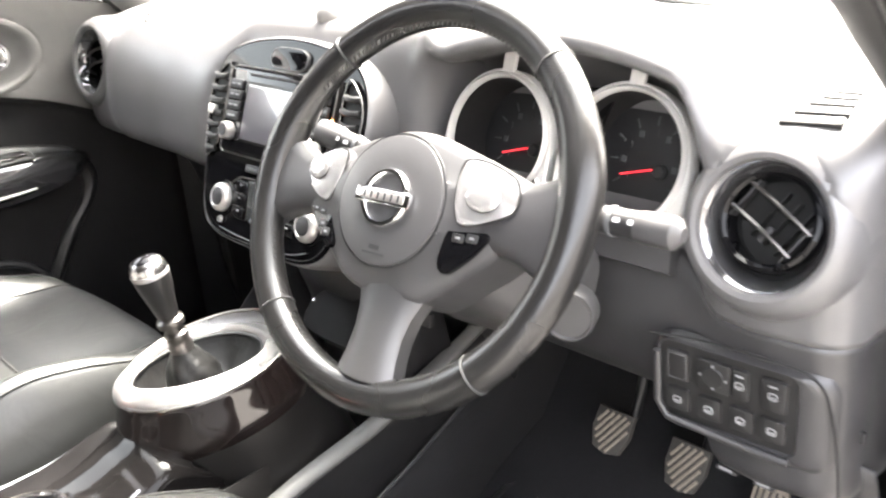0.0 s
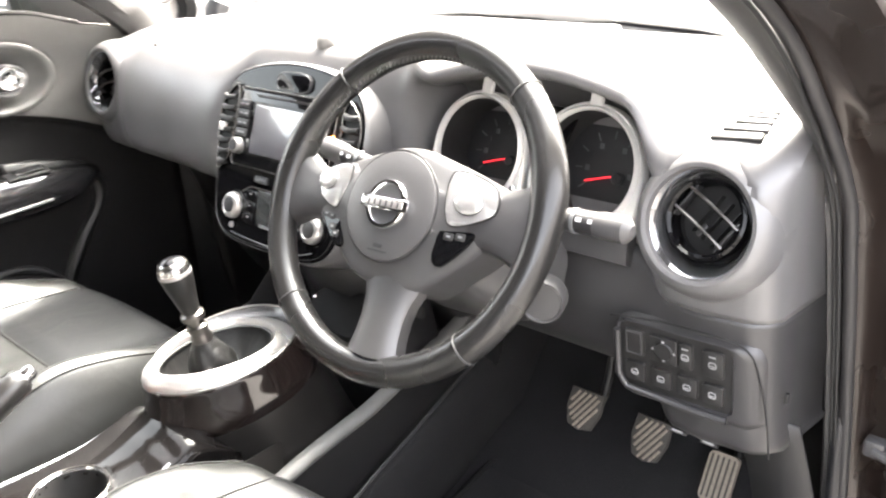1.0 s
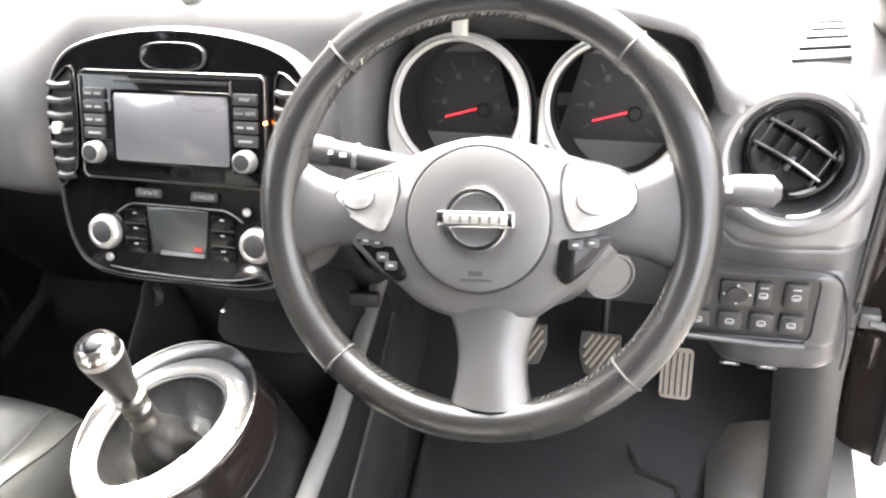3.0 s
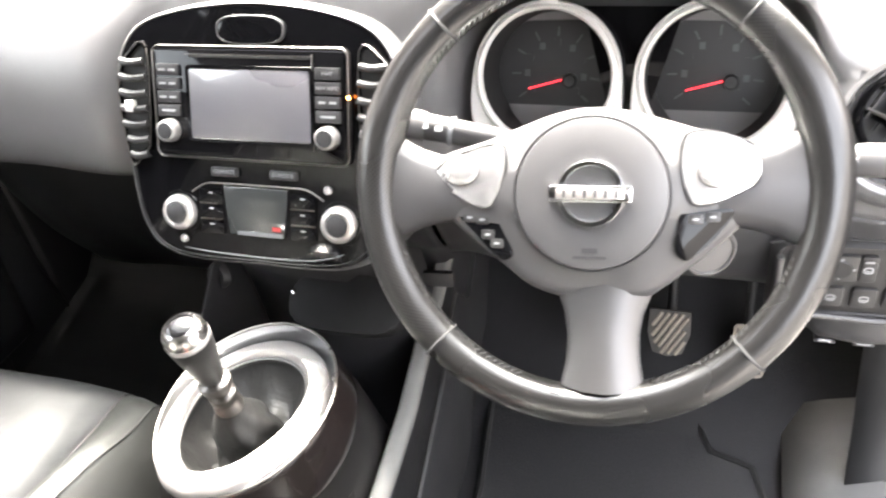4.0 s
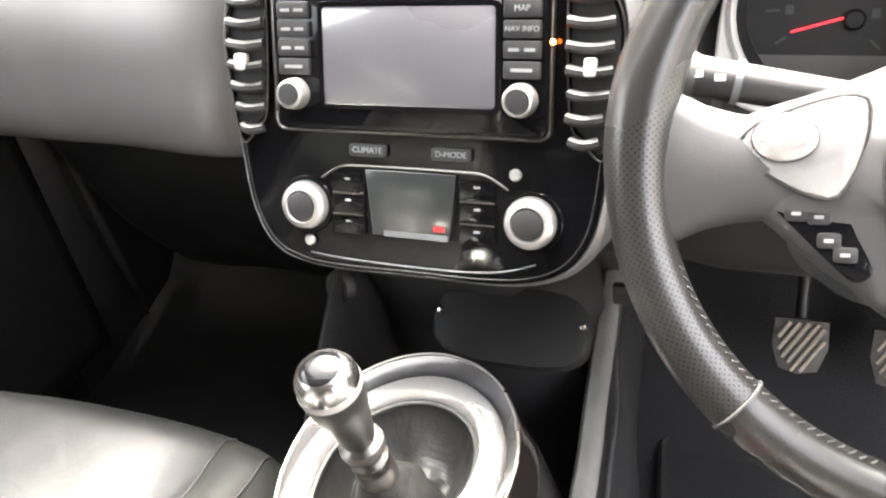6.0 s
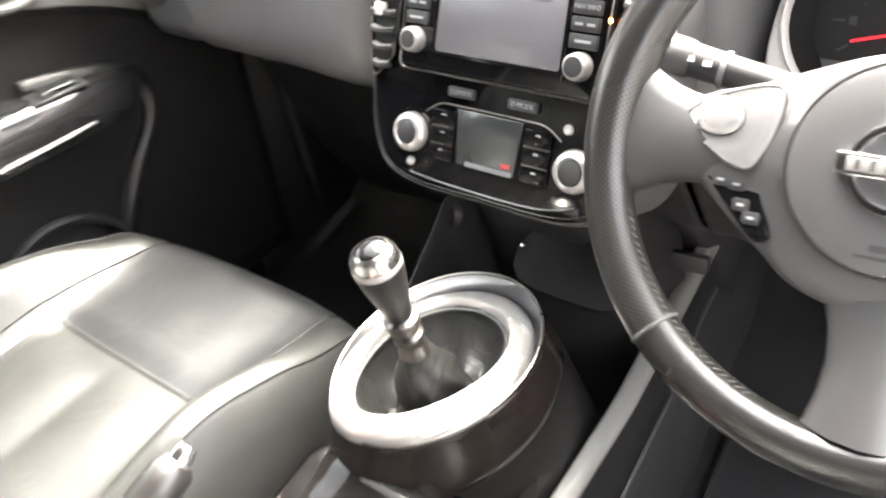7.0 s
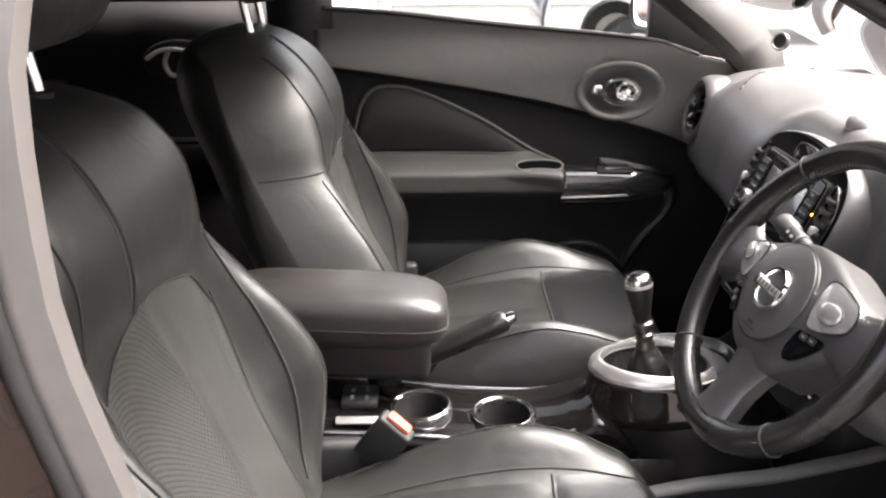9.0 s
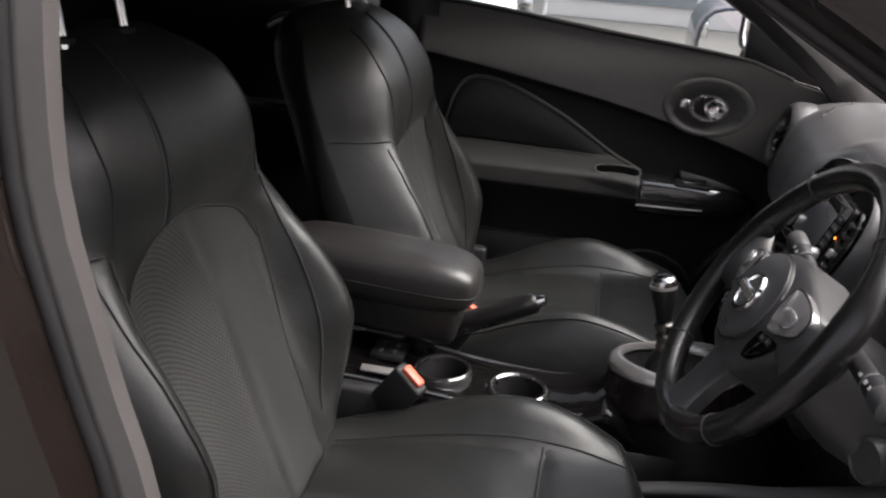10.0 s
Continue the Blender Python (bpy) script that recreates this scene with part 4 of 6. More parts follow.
for r, y, xs in ((0, 0.021, (-0.050, -0.013, 0.013, 0.045)), (1, -0.019, (-0.050, -0.017, 0.015, 0.045))):
    for k, x in enumerate(xs):
        w = 0.034 if (r == 0 and k == 1) else (0.016 if (r == 0 and k == 2) else 0.024)
        h = 0.034 if r == 0 else 0.026
        b = part("switch", prism(rounded(w, h, 0.003, 3, x, y), 0.006, 0.0012, PANEL @ T((0, 0, 0.004))), M_SWITCH, panel)
        if r == 0 and k == 0:
            part("blank_edge", band(rounded(w - 0.004, h - 0.004, 0.002, 3, x, y), rounded(w - 0.007, h - 0.007, 0.002, 3, x, y), 0.003, 0.0048, 0.0003, PANEL), M_HUB, b)
        elif r == 0 and k == 1:
            part("dial_pad", lathe([(0.0115, 0), (0.0105, 0.0018), (0, 0.0014)], 24, PANEL @ T((x, y, 0.004))), M_BLACK, b)
            for dx, dy in ((0.013, 0), (-0.013, 0), (0, 0.0125), (0, -0.0125)):
                part("legend", box(0.0026, 0.0026, 0.0005, 0, PANEL @ T((x + dx, y + dy, 0.0043))), M_LEGEND, b)
        else:
            part("legend", band(oval(0.0048, 0.0044, 14, x, y, 3), oval(0.0034, 0.003, 14, x, y, 3), 0.0038, 0.0044, 0.0001, PANEL), M_LEGEND, b)
            part("legend", box(0.005, 0.0012, 0.0005, 0, PANEL @ T((x, y - 0.001, 0.0043))), M_LEGEND, b)
            if r == 0:
                part("legend", box(0.008, 0.002, 0.0005, 0, PANEL @ T((x, y + 0.011, 0.0043))), M_LEGEND, b)
part("panel_gap", tube(spline([PANEL @ Vector(q) for q in ((-0.082, 0.047, -0.002), (-0.02, 0.056, -0.001), (0.055, 0.056, -0.001), (0.083, 0.046, -0.002), (0.096, 0.010, -0.003), (0.104, -0.045, -0.004), (0.106, -0.090, -0.006))], 40), 0.0013, 6), M_SEAM, panel, "dark gap round the panel")
for x in (0.606, 0.646):
    part("release_tag", box(0.022, 0.012, 0.005, 0.001, T((x, 0.240, 0.652))), M_DARK, panel)
    part("tag_print", box(0.014, 0.001, 0.003, 0, T((x, 0.2335, 0.654))), M_LEGEND, panel)

# small screw slot on the dash end
mark = thing("screw_slot", (0.726, 0.24, 0.74), "tiny dark screw slot on the dash end", "screw slot")
part("slot", box(0.004, 0.006, 0.012, 0.001, T((0.7285, 0.243, 0.742))), M_BLACK, mark)
kick = tagged(part("kick_panel", grid([spline([(x, 0.27, 0.69), (x + 0.01, 0.32, 0.55), (x + 0.02, 0.33, 0.42), (x + 0.02, 0.30, 0.335)], 12) for x in (0.655, 0.70, 0.735)]), M_KICK, solid=0.004), "grey plastic kick panel below the dash end", "trim panel", kind="structure")

tagged(part("wall_left_kick", grid([[Vector((-0.7492, y, z)) for z in (0.26, 0.45, 0.62)] for y in (-0.02, 0.15, 0.308)]), M_DARK, solid=-0.01), "dark kick panel beside the passenger footwell", "wall", kind="structure")
tagged(part("wall_left", grid([[Vector((-0.7492, y, z)) for z in (0.26, 0.45, 0.62, 0.86, 1.0)] for y in (0.31, 0.6, 0.86)]), M_DARK, solid=-0.01), "dark side panel of the passenger footwell", "wall", kind="structure")
tagged(part("wall_front_right", grid([[Vector((0.74, y, z)) for z in (0.30, 0.6, 0.86, 1.0)] for y in (0.37, 0.6, 0.86)]), M_DARK, solid=0.01), "dark side panel of the driver's footwell", "wall", kind="structure")

# ---- floor, tunnel, mats, pedals ----
_rows = []
for y in (-1.9, -1.2, -0.6, 0.0, 0.35, 0.55, 0.70, 0.85):
    z = 0.30 if y < 0.5 else 0.30 + (y - 0.5) * 0.9
    _rows.append([Vector((x, y, z)) for x in (-0.76, -0.4, 0.0, 0.4, 0.76)])
tagged(part("floor", grid(_rows), M_CARPET, solid=-0.01), "black carpeted car floor rising to the bulkhead", "floor", kind="structure")
tagged(part("bulkhead", box(1.5, 0.02, 0.8, 0, T((0, 0.86, 0.65))), M_CARPET), "black carpeted bulkhead", "wall", kind="structure")
_mat = [(0.182, 0.22), (0.164, 0.34), (0.157, 0.395), (0.172, 0.420), (0.222, 0.432), (0.252, 0.470), (0.255, 0.534), (0.278, 0.558), (0.36, 0.575), (0.455, 0.58), (0.47, 0.55), (0.475, 0.42), (0.50, 0.36), (0.56, 0.34), (0.60, 0.20), (0.60, -0.05), (0.19, -0.05)]
fm = thing("floor_mat", (0.36, 0.3, 0.305), "charcoal carpet mat with a dark stitched edge in the driver's footwell", "floor mat")
part("mat", prism([(x, y) for x, y in _mat], 0.005, 0.001, T((0, 0, 0.308)) ), M_MAT, fm)
part("mat_binding", tube([(x, y, 0.308) for x, y in _mat], 0.0055, 6, closed=True), M_BLACK, fm)


def pedal(name, x, z, w, h, y, label, ridged=True):
    p = thing(name, (x, y + 0.05, z), label, "pedal")
    m = facing((x, y, z), 0, 32)
    out = [(-w / 2, h / 2), (w / 2, h / 2), (w * 0.52, 0), (w * 0.36, -h * 0.42), (0, -h / 2), (-w * 0.36, -h * 0.42), (-w * 0.52, 0)] if ridged else rounded(w, h, 0.008)
    part("pad", prism(out, 0.010, 0.002, m), M_PEDAL if ridged else M_PEDAL_WORN, p)
    if ridged:
        for k in range(-4, 6):
            x0 = k * 0.0105
            pts = []
            for f in (0.0, 1.0):
                yy = -h * 0.44 + f * h * 0.88
                xx = x0 + (f - 0.5) * h * 0.55
                pts.append((xx, yy))
            # clip to the pad
            (xa, ya), (xb, yb) = pts
            lim = w * 0.44
            def cut(xa, ya, xb, yb):
                q = []
                for i in range(13):
                    f = i / 12
                    xx, yy = xa + (xb - xa) * f, ya + (yb - ya) * f
                    side = lim if yy > -h * 0.1 else lim * (1 - 0.55 * (-h * 0.1 - yy) / (h * 0.34))
                    if abs(xx) < side:
                        q.append((xx, yy))
                return q
            q = cut(xa, ya, xb, yb)
            if len(q) > 2:
                part("ridge", tube([m @ Vector((q[0][0], q[0][1], 0.001)), m @ Vector((q[-1][0], q[-1][1], 0.001))], 0.0026, 6), M_PEDAL_WORN, p, "ridge worn pale")
    if not ridged:
        for k in range(5):
            part("groove", box(0.003, h * 0.86, 0.002, 0.0005, m @ T((-0.018 + 0.009 * k, 0, 0.0005))), M_PEDAL, p)
    part("arm", tube(spline([m @ Vector((0, 0, -0.008)), m @ Vector((0.0, 0.04, -0.06)), (x, y + 0.13, z + 0.22), (x, y + 0.16, z + 0.32)], 14), 0.008, 10), M_BLACK, p)


pedal("clutch_pedal", 0.311, 0.448, 0.062, 0.068, 0.460, "worn ridged rubber clutch pedal")
pedal("brake_pedal", 0.424, 0.424, 0.062, 0.072, 0.482, "worn ridged rubber brake pedal")
pedal("accelerator_pedal", 0.543, 0.399, 0.048, 0.080, 0.490, "smooth worn accelerator pedal", ridged=False)

# ---- centre console ----
console = thing("centre_console", (0.02, -0.1, 0.32), "glossy dark console tub with a silver gear ring and cup holders", "centre console")


RING = T((0.010, -0.017, 0.678)) @ Matrix.Rotation(radians(-6), 4, "Z") @ Matrix.Rotation(radians(1), 4, "X")
TUB = T((0.012, -0.010, 0.682)) @ Matrix.Rotation(radians(-4), 4, "Z") @ Matrix.Rotation(radians(8), 4, "X")


def egg(rx, ry, n=64, x=0.0, y=0.0, blunt=0.04):
    """An oval in plan, broader towards the front."""
    return [(x + rx * math.cos(a) * (1 + blunt * math.sin(a)), y + ry * math.sin(a)) for a in (2 * math.pi * k / n for k in range(n))]


_secs = [(0.0945, 0.1170, 0.0, 0.000), (0.0965, 0.1195, 0.0, -0.004), (0.0985, 0.124, 0.0, -0.020), (0.1015, 0.131, -0.001, -0.040), (0.1030, 0.137, -0.002, -0.054), (0.1025, 0.138, -0.002, -0.062), (0.1010, 0.1365, -0.001, -0.070)]
_rows = [spline([TUB @ Vector((x, y, dz)) for x, y in egg(rx, ry, 64, 0, cy)], 96, closed=True) for rx, ry, cy, dz in _secs]
part("tub", grid([list(c) for c in zip(*[spline(c, 40) for c in zip(*_rows)])], wrap_v=True), M_CONSOLE, console, "glossy dark tub")
_low = [(0.1005, 0.136, -0.001, -0.0695), (0.1015, 0.141, 0.0, -0.085), (0.1025, 0.148, 0.003, -0.12), (0.1040, 0.158, 0.007, -0.18), (0.1060, 0.170, 0.013, -0.26), (0.108, 0.180, 0.019, -0.36)]
_rows = [spline([TUB @ Vector((x, y, dz)) for x, y in egg(rx, ry, 64, 0, cy)], 96, closed=True) for rx, ry, cy, dz in _low]
part("console_body", grid([list(c) for c in zip(*[spline(c, 20) for c in zip(*_rows)])], wrap_v=True), M_TUBLOW, console, "satin black console body below the crease")
_o, _i = egg(0.0845, 0.1155, 72, -0.002, 0.003, 0.06), egg(0.0625, 0.0875, 72, 0.002, -0.004, 0.14)
_e = [TUB @ Vector((x, y, 0)) for x, y in egg(0.0945, 0.1170, 72)]
_r = [RING @ Vector((x, y, -0.009)) for x, y in _o]
part("crescent", grid([[p.lerp(q, f) + Vector((0, 0, dz)) for p, q in zip(_e, _r)] for f, dz in ((0, 0.0), (0.15, -0.0020), (0.5, -0.0045), (0.85, -0.003), (1.05, -0.002))], wrap_v=True), M_BOWL, console, "glossy dark crescent behind the ring")
part("tub_edge", tube([p + Vector((0, 0, 0.0005)) for p in _e], 0.0016, 8, closed=True), M_COLLAR, console, "bright edge line")
# silver ring, highest at its inner edge
_rows = []
for f, z in ((0, -0.012), (0.02, -0.006), (0.10, -0.001), (0.30, 0.004), (0.55, 0.008), (0.76, 0.0105), (0.88, 0.0105), (0.96, 0.0075), (1.0, 0.001), (1.02, -0.006)):
    _rows.append([RING @ Vector((o[0] + (q[0] - o[0]) * f, o[1] + (q[1] - o[1]) * f, z)) for o, q in zip(_o, _i)])
part("gear_ring", grid(_rows, wrap_v=True), M_RING, console, "broad satin silver gear ring")

gear = thing("gear_lever", (0.02, -0.02, 0.63), "gear lever with chrome-capped knob and black leather gaiter", "gear lever")
part("gaiter_rim", tube([RING @ Vector((x, y, 0.0005)) for x, y in egg(0.0608, 0.0855, 64, 0.002, -0.004, 0.14)], 0.0028, 8, closed=True), M_BLACK, gear)
TOP = Vector((0.0105, -0.061, 0.832))
FOOT = Vector((0.0195, -0.034, 0.672))
AX = (TOP - FOOT).normalized()
_rim = [RING @ Vector((x, y, -0.001)) for x, y in egg(0.0608, 0.0855, 64, 0.002, -0.004, 0.14)]
_s1 = Vector((1, 0, 0))
_u1 = Vector((0, 1, 0)) - AX * AX.y
_u1.normalize()


def sleeve(k, r, d):
    """A point of the sleeve round the shaft, d along it."""
    a = 2 * math.pi * k / 64
    return FOOT + AX * d + r * (math.cos(a) * _s1 + math.sin(a) * _u1)


# from the ring down into the well, then bunched up round the shaft
_rows = [_rim]
for f, dz, fold in ((0.10, -0.012, 0.001), (0.22, -0.024, 0.003), (0.38, -0.035, 0.005), (0.54, -0.042, 0.006), (0.68, -0.044, 0.005)):
    _rows.append([p.lerp(sleeve(k, 0.028, -0.02), f) + Vector((0, 0, dz - p.lerp(sleeve(k, 0.028, -0.02), f).z + p.z + fold * math.sin(2 * math.pi * k / 64 * 7 + f * 5))) for k, p in enumerate(_rim)])
for r, d, fold in ((0.0330, -0.016, 0.0030), (0.0335, -0.004, 0.0026), (0.0310, 0.008, 0.0020), (0.0270, 0.018, 0.0016), (0.0220, 0.027, 0.0012), (0.0180, 0.034, 0.0006), (0.0150, 0.040, 0.0)):
    _rows.append([sleeve(k, r + fold * math.sin(2 * math.pi * k / 64 * 6 + d * 90), d) for k in range(64)])
part("gaiter", grid(_rows, wrap_v=True), M_GAITER, gear, "creased black leather gaiter")


def along(prof, seg=32):
    z = AX
    x = Vector((1, 0, 0)) - AX * AX.x
    x.normalize()
    y = z.cross(x)
    m = Matrix((( x.x, y.x, z.x, FOOT.x), (x.y, y.y, z.y, FOOT.y), (x.z, y.z, z.z, FOOT.z), (0, 0, 0, 1)))
    return lathe(prof, seg, m)


part("shaft_collar", along([(0.0150, 0.036), (0.0155, 0.046), (0.0135, 0.050), (0.0135, 0.055), (0.0150, 0.058), (0.0150, 0.064), (0.0115, 0.067)]), M_COLLAR, gear, "ribbed metal collar")
part("reverse_ring", along([(0.0110, 0.066), (0.0110, 0.074), (0.0165, 0.076), (0.0172, 0.080), (0.0165, 0.084), (0.0115, 0.087)]), M_COLLAR, gear, "lift ring")
part("knob", along([(0.0115, 0.086), (0.0135, 0.092), (0.0160, 0.108), (0.0200, 0.128), (0.0222, 0.142), (0.0224, 0.148)]), M_RIM, gear, "black leather knob")
part("knob_band", along([(0.0226, 0.147), (0.0230, 0.150), (0.0226, 0.153)]), M_SILVER, gear)
part("knob_cap", along([(0.0225, 0.152), (0.0218, 0.159), (0.0185, 0.1655), (0.012, 0.169), (0.0, 0.1705)]), M_COLLAR2, gear, "chrome domed cap")
part("shift_pattern", along([(0.0150, 0.1680), (0.0125, 0.1698), (0.006, 0.1712), (0.0, 0.1716)]), M_GLOSS, gear, "dark shift-pattern disc")

# rear part of the console
_rows = []
for y, zt, hw in ((-0.02, 0.560, 0.080), (-0.07, 0.598, 0.083), (-0.118, 0.627, 0.086), (-0.16, 0.618, 0.090), (-0.22, 0.605, 0.092), (-0.34, 0.606, 0.094), (-0.46, 0.618, 0.095), (-0.56, 0.628, 0.095), (-0.75, 0.63, 0.095)):
    c = 0.018
    _rows.append([Vector((c - hw * 1.02, y, 0.31)), Vector((c - hw, y, zt - 0.05)), Vector((c - hw * 0.95, y, zt - 0.024)), Vector((c - hw * 0.80, y, zt - 0.011)), Vector((c - hw * 0.45, y, zt - 0.003)), Vector((c, y, zt)), Vector((c + hw * 0.45, y, zt - 0.003)), Vector((c + hw * 0.80, y, zt - 0.011)), Vector((c + hw * 0.95, y, zt - 0.024)), Vector((c + hw, y, zt - 0.05)), Vector((c + hw * 1.02, y, 0.31))])
CUPS = ((0.038, -0.409, 0.610), (0.047, -0.273, 0.600))
_fine = [spline(r, 60) for r in _rows]
_fine = [list(c) for c in zip(*[spline(c, 90) for c in zip(*_fine)])]
_bm = grid(_fine)
_gone = [f for f in _bm.faces if f.calc_center_median().z > 0.59 and any((f.calc_center_median().xy - Vector((c[0], c[1]))).length < 0.045 for c in CUPS)]
bmesh.ops.delete(_bm, geom=_gone, context="FACES")
part("rear_deck", _bm, M_DECK, console, "glossy dark deck", solid=-0.003)
for x, y, z in CUPS:
    m = T((x, y, z + 0.003)) @ Matrix.Rotation(radians(3 if y < -0.35 else 0), 4, "X")
    c = part("cup_holder", lathe([(0.0530, -0.014), (0.0522, 0.0), (0.0505, 0.0055), (0.0475, 0.0075), (0.0445, 0.005), (0.0435, -0.001)], 48, m), M_BOWL, console, "round cup holder with a glossy rim")
    part("cup_line", tube([m @ Vector((0.0478 * math.cos(a), 0.0478 * math.sin(a), 0.0078)) for a in (2 * math.pi * k / 40 for k in range(40))], 0.0007, 6, closed=True), M_COLLAR, c)
    part("cup_well", lathe([(0.0437, 0.003), (0.0425, -0.004), (0.0395, -0.03), (0.037, -0.062), (0.034, -0.066), (0.0, -0.066)], 40, m), M_BLACK, c, "black cup well")
for s, x in ((1, 0.104), (-1, -0.066)):
    part("deck_trim", tube(spline([(x + 0.004 * s, -0.58, 0.613), (x, -0.46, 0.606), (x - 0.004 * s, -0.34, 0.593), (x - 0.007 * s, -0.22, 0.590), (x - 0.012 * s, -0.16, 0.602)], 24), 0.0040, 10), M_BOWL, console, "glossy dark side strip")
# Silver box in place of a reflection on the deck's bevelled edge.
part("edge_glint", box(0.014, 0.085, 0.006, 0.002, T((0.094, -0.500, 0.6245)) @ Matrix.Rotation(radians(25), 4, "Y")), M_SILVER, console, "short silver strip for a reflection on the deck edge")
sw = part("heater_switch_block", box(0.058, 0.060, 0.014, 0.003, T((0.030, -0.508, 0.630))), M_DARK, console, "seat-heater switch block")
for dx, dy in ((-0.012, -0.012), (-0.012, 0.012), (0.014, -0.012), (0.014, 0.012)):
    part("legend", box(0.012, 0.006, 0.001, 0, T((0.030 + dx, -0.508 + dy, 0.6375))), M_MARK_DIM, sw)
part("tub_side_panel", grid([[Vector((0.112, y, z)) for z in (0.56, 0.45, 0.31)] for y in (-0.3, -0.1, 0.05)]), M_TUBLOW, console, solid=0.003)
LEDGE = spline([(0.086, 0.66, 0.660), (0.092, 0.44, 0.600), (0.098, 0.33, 0.570), (0.107, 0.228, 0.551), (0.115, 0.153, 0.540), (0.1205, 0.081, 0.535), (0.1235, 0.02, 0.528), (0.126, -0.06, 0.512), (0.127, -0.15, 0.485)], 44)
LOW_EDGE = spline([(0.080, 0.66, 0.530), (0.095, 0.42, 0.475), (0.117, 0.303, 0.461), (0.124, 0.226, 0.440), (0.131, 0.151, 0.424), (0.135, 0.08, 0.400), (0.138, -0.04, 0.360), (0.140, -0.15, 0.325)], 44)
part("tunnel_trim", grid([[p + Vector((dx, 0, dz)) for p in LEDGE] for dx, dz in ((-0.003, -0.05), (-0.002, -0.003), (0.001, 0.001), (0.009, 0.001), (0.016, -0.002), (0.0185, -0.006), (0.018, -0.012))]), M_DOORTRIM, console, "narrow grey ledge along the tunnel", solid=0.002)
part("tunnel_panel", grid([[p.lerp(q, f) + Vector((0.012 * (1 - f) + 0.004 * math.sin(math.pi * f), 0, -0.008 * (1 - f))) for p, q in zip(LEDGE, LOW_EDGE)] for f in (0, 0.15, 0.35, 0.6, 0.85, 1.0)]), M_NEAR_BLACK, console, "dark panel under the ledge", solid=-0.002)
part("trim_edge", tube([p + Vector((0.002, 0, 0)) for p in LOW_EDGE], 0.0030, 8), M_HUB, console, "lighter lower edge")
part("tunnel_side", grid([[Vector((p.x + 0.022, p.y, 0.30)), Vector((p.x + 0.006, p.y, p.z - 0.02)), Vector((p.x - 0.004, p.y, p.z - 0.003))] for p in LOW_EDGE]), M_CARPET, console, solid=0.004)
part("tunnel_side", grid([[Vector((-0.125, y, 0.30)), Vector((-0.130, y, 0.50)), Vector((-0.140, y, 0.56 + 0.14 * step(y, 0.02, 0.2)))] for y in (-0.1, 0.05, 0.2, 0.4, 0.7)]), M_CARPET, console, solid=0.004)

# ---- armrest, handbrake, buckles ----
arm = thing("armrest_box", (0.0, -0.55, 0.63), "dark leather centre armrest box between the seats", "armrest")


def pillow(sx, sy, sz, m, px=4.0, pz=3.0, n=28, k=20):
    """A stuffed block: a superellipsoid with full sides."""
    rows = []
    for i in range(k + 1):
        v = -math.pi / 2 + math.pi * i / k
        cv, sv = math.cos(v), math.sin(v)
        rr = abs(cv) ** (2 / pz)
        zz = math.copysign(abs(sv) ** (2 / pz), sv)
        rows.append([Vector((sx / 2 * rr * math.copysign(abs(math.cos(a)) ** (2 / px), math.cos(a)), sy / 2 * rr * math.copysign(abs(math.sin(a)) ** (2 / px), math.sin(a)), sz / 2 * zz)) for a in (2 * math.pi * j / n for j in range(n))])
    bm = grid(rows, wrap_v=True)
    bmesh.ops.remove_doubles(bm, verts=bm.verts, dist=1e-5)
    if m is not None:
        bm.transform(m)
    return bm


part("lid", pillow(0.150, 0.37, 0.105, T((-0.008, -0.548, 0.774)) @ Matrix.Rotation(radians(-3), 4, "X"), 5, 3.2, 44, 24), M_LID, arm, "padded leather lid")
part("box", box(0.126, 0.325, 0.085, 0.018, T((-0.008, -0.553, 0.7155)) @ Matrix.Rotation(radians(-3), 4, "X"), 4), M_TUBLOW, arm, "dark plastic underside")
part("hinge_block", box(0.100, 0.10, 0.10, 0.015, T((-0.008, -0.665, 0.660)), 3), M_TUBLOW, arm)
part("lid_seam", tube([(-0.008 + 0.0755 * math.copysign(abs(math.cos(a)) ** 0.4, math.cos(a)), -0.548 + 0.1855 * math.copysign(abs(math.sin(a)) ** 0.4, math.sin(a)), 0.768 - 0.05 * 0.185 * math.copysign(abs(math.sin(a)) ** 0.4, math.sin(a))) for a in (2 * math.pi * k / 60 for k in range(60))], 0.0012, 6, closed=True), M_SEAM, arm)

brake = thing("handbrake", (-0.055, -0.45, 0.62), "leather-gripped handbrake lever with a chrome button", "handbrake")
A, B = Vector((-0.056, -0.455, 0.634)), Vector((-0.041, -0.262, 0.736))
part("lever", tube([A.lerp(B, f) for f in (0, 0.2, 0.45, 0.7, 0.88, 0.97, 1)], lambda f: table(f, [(0, 0.017), (0.3, 0.0205), (0.7, 0.0195), (0.95, 0.017), (1, 0.013)]), 20), M_RIM, brake, "black leather grip")
e = (B - A).normalized()
part("button", tube([B - e * 0.002, B + e * 0.008, B + e * 0.014, B + e * 0.016], lambda f: (0.011, 0.0105, 0.0085, 0.004)[min(3, int(f * 3.01))], 18), M_CHROME, brake, "chrome push button")
part("boot", tube([A - e * 0.03 - Vector((0, 0, 0.03)), A - e * 0.01, A + e * 0.03], lambda f: 0.032 - 0.012 * f, 16), M_LEATHER, brake)


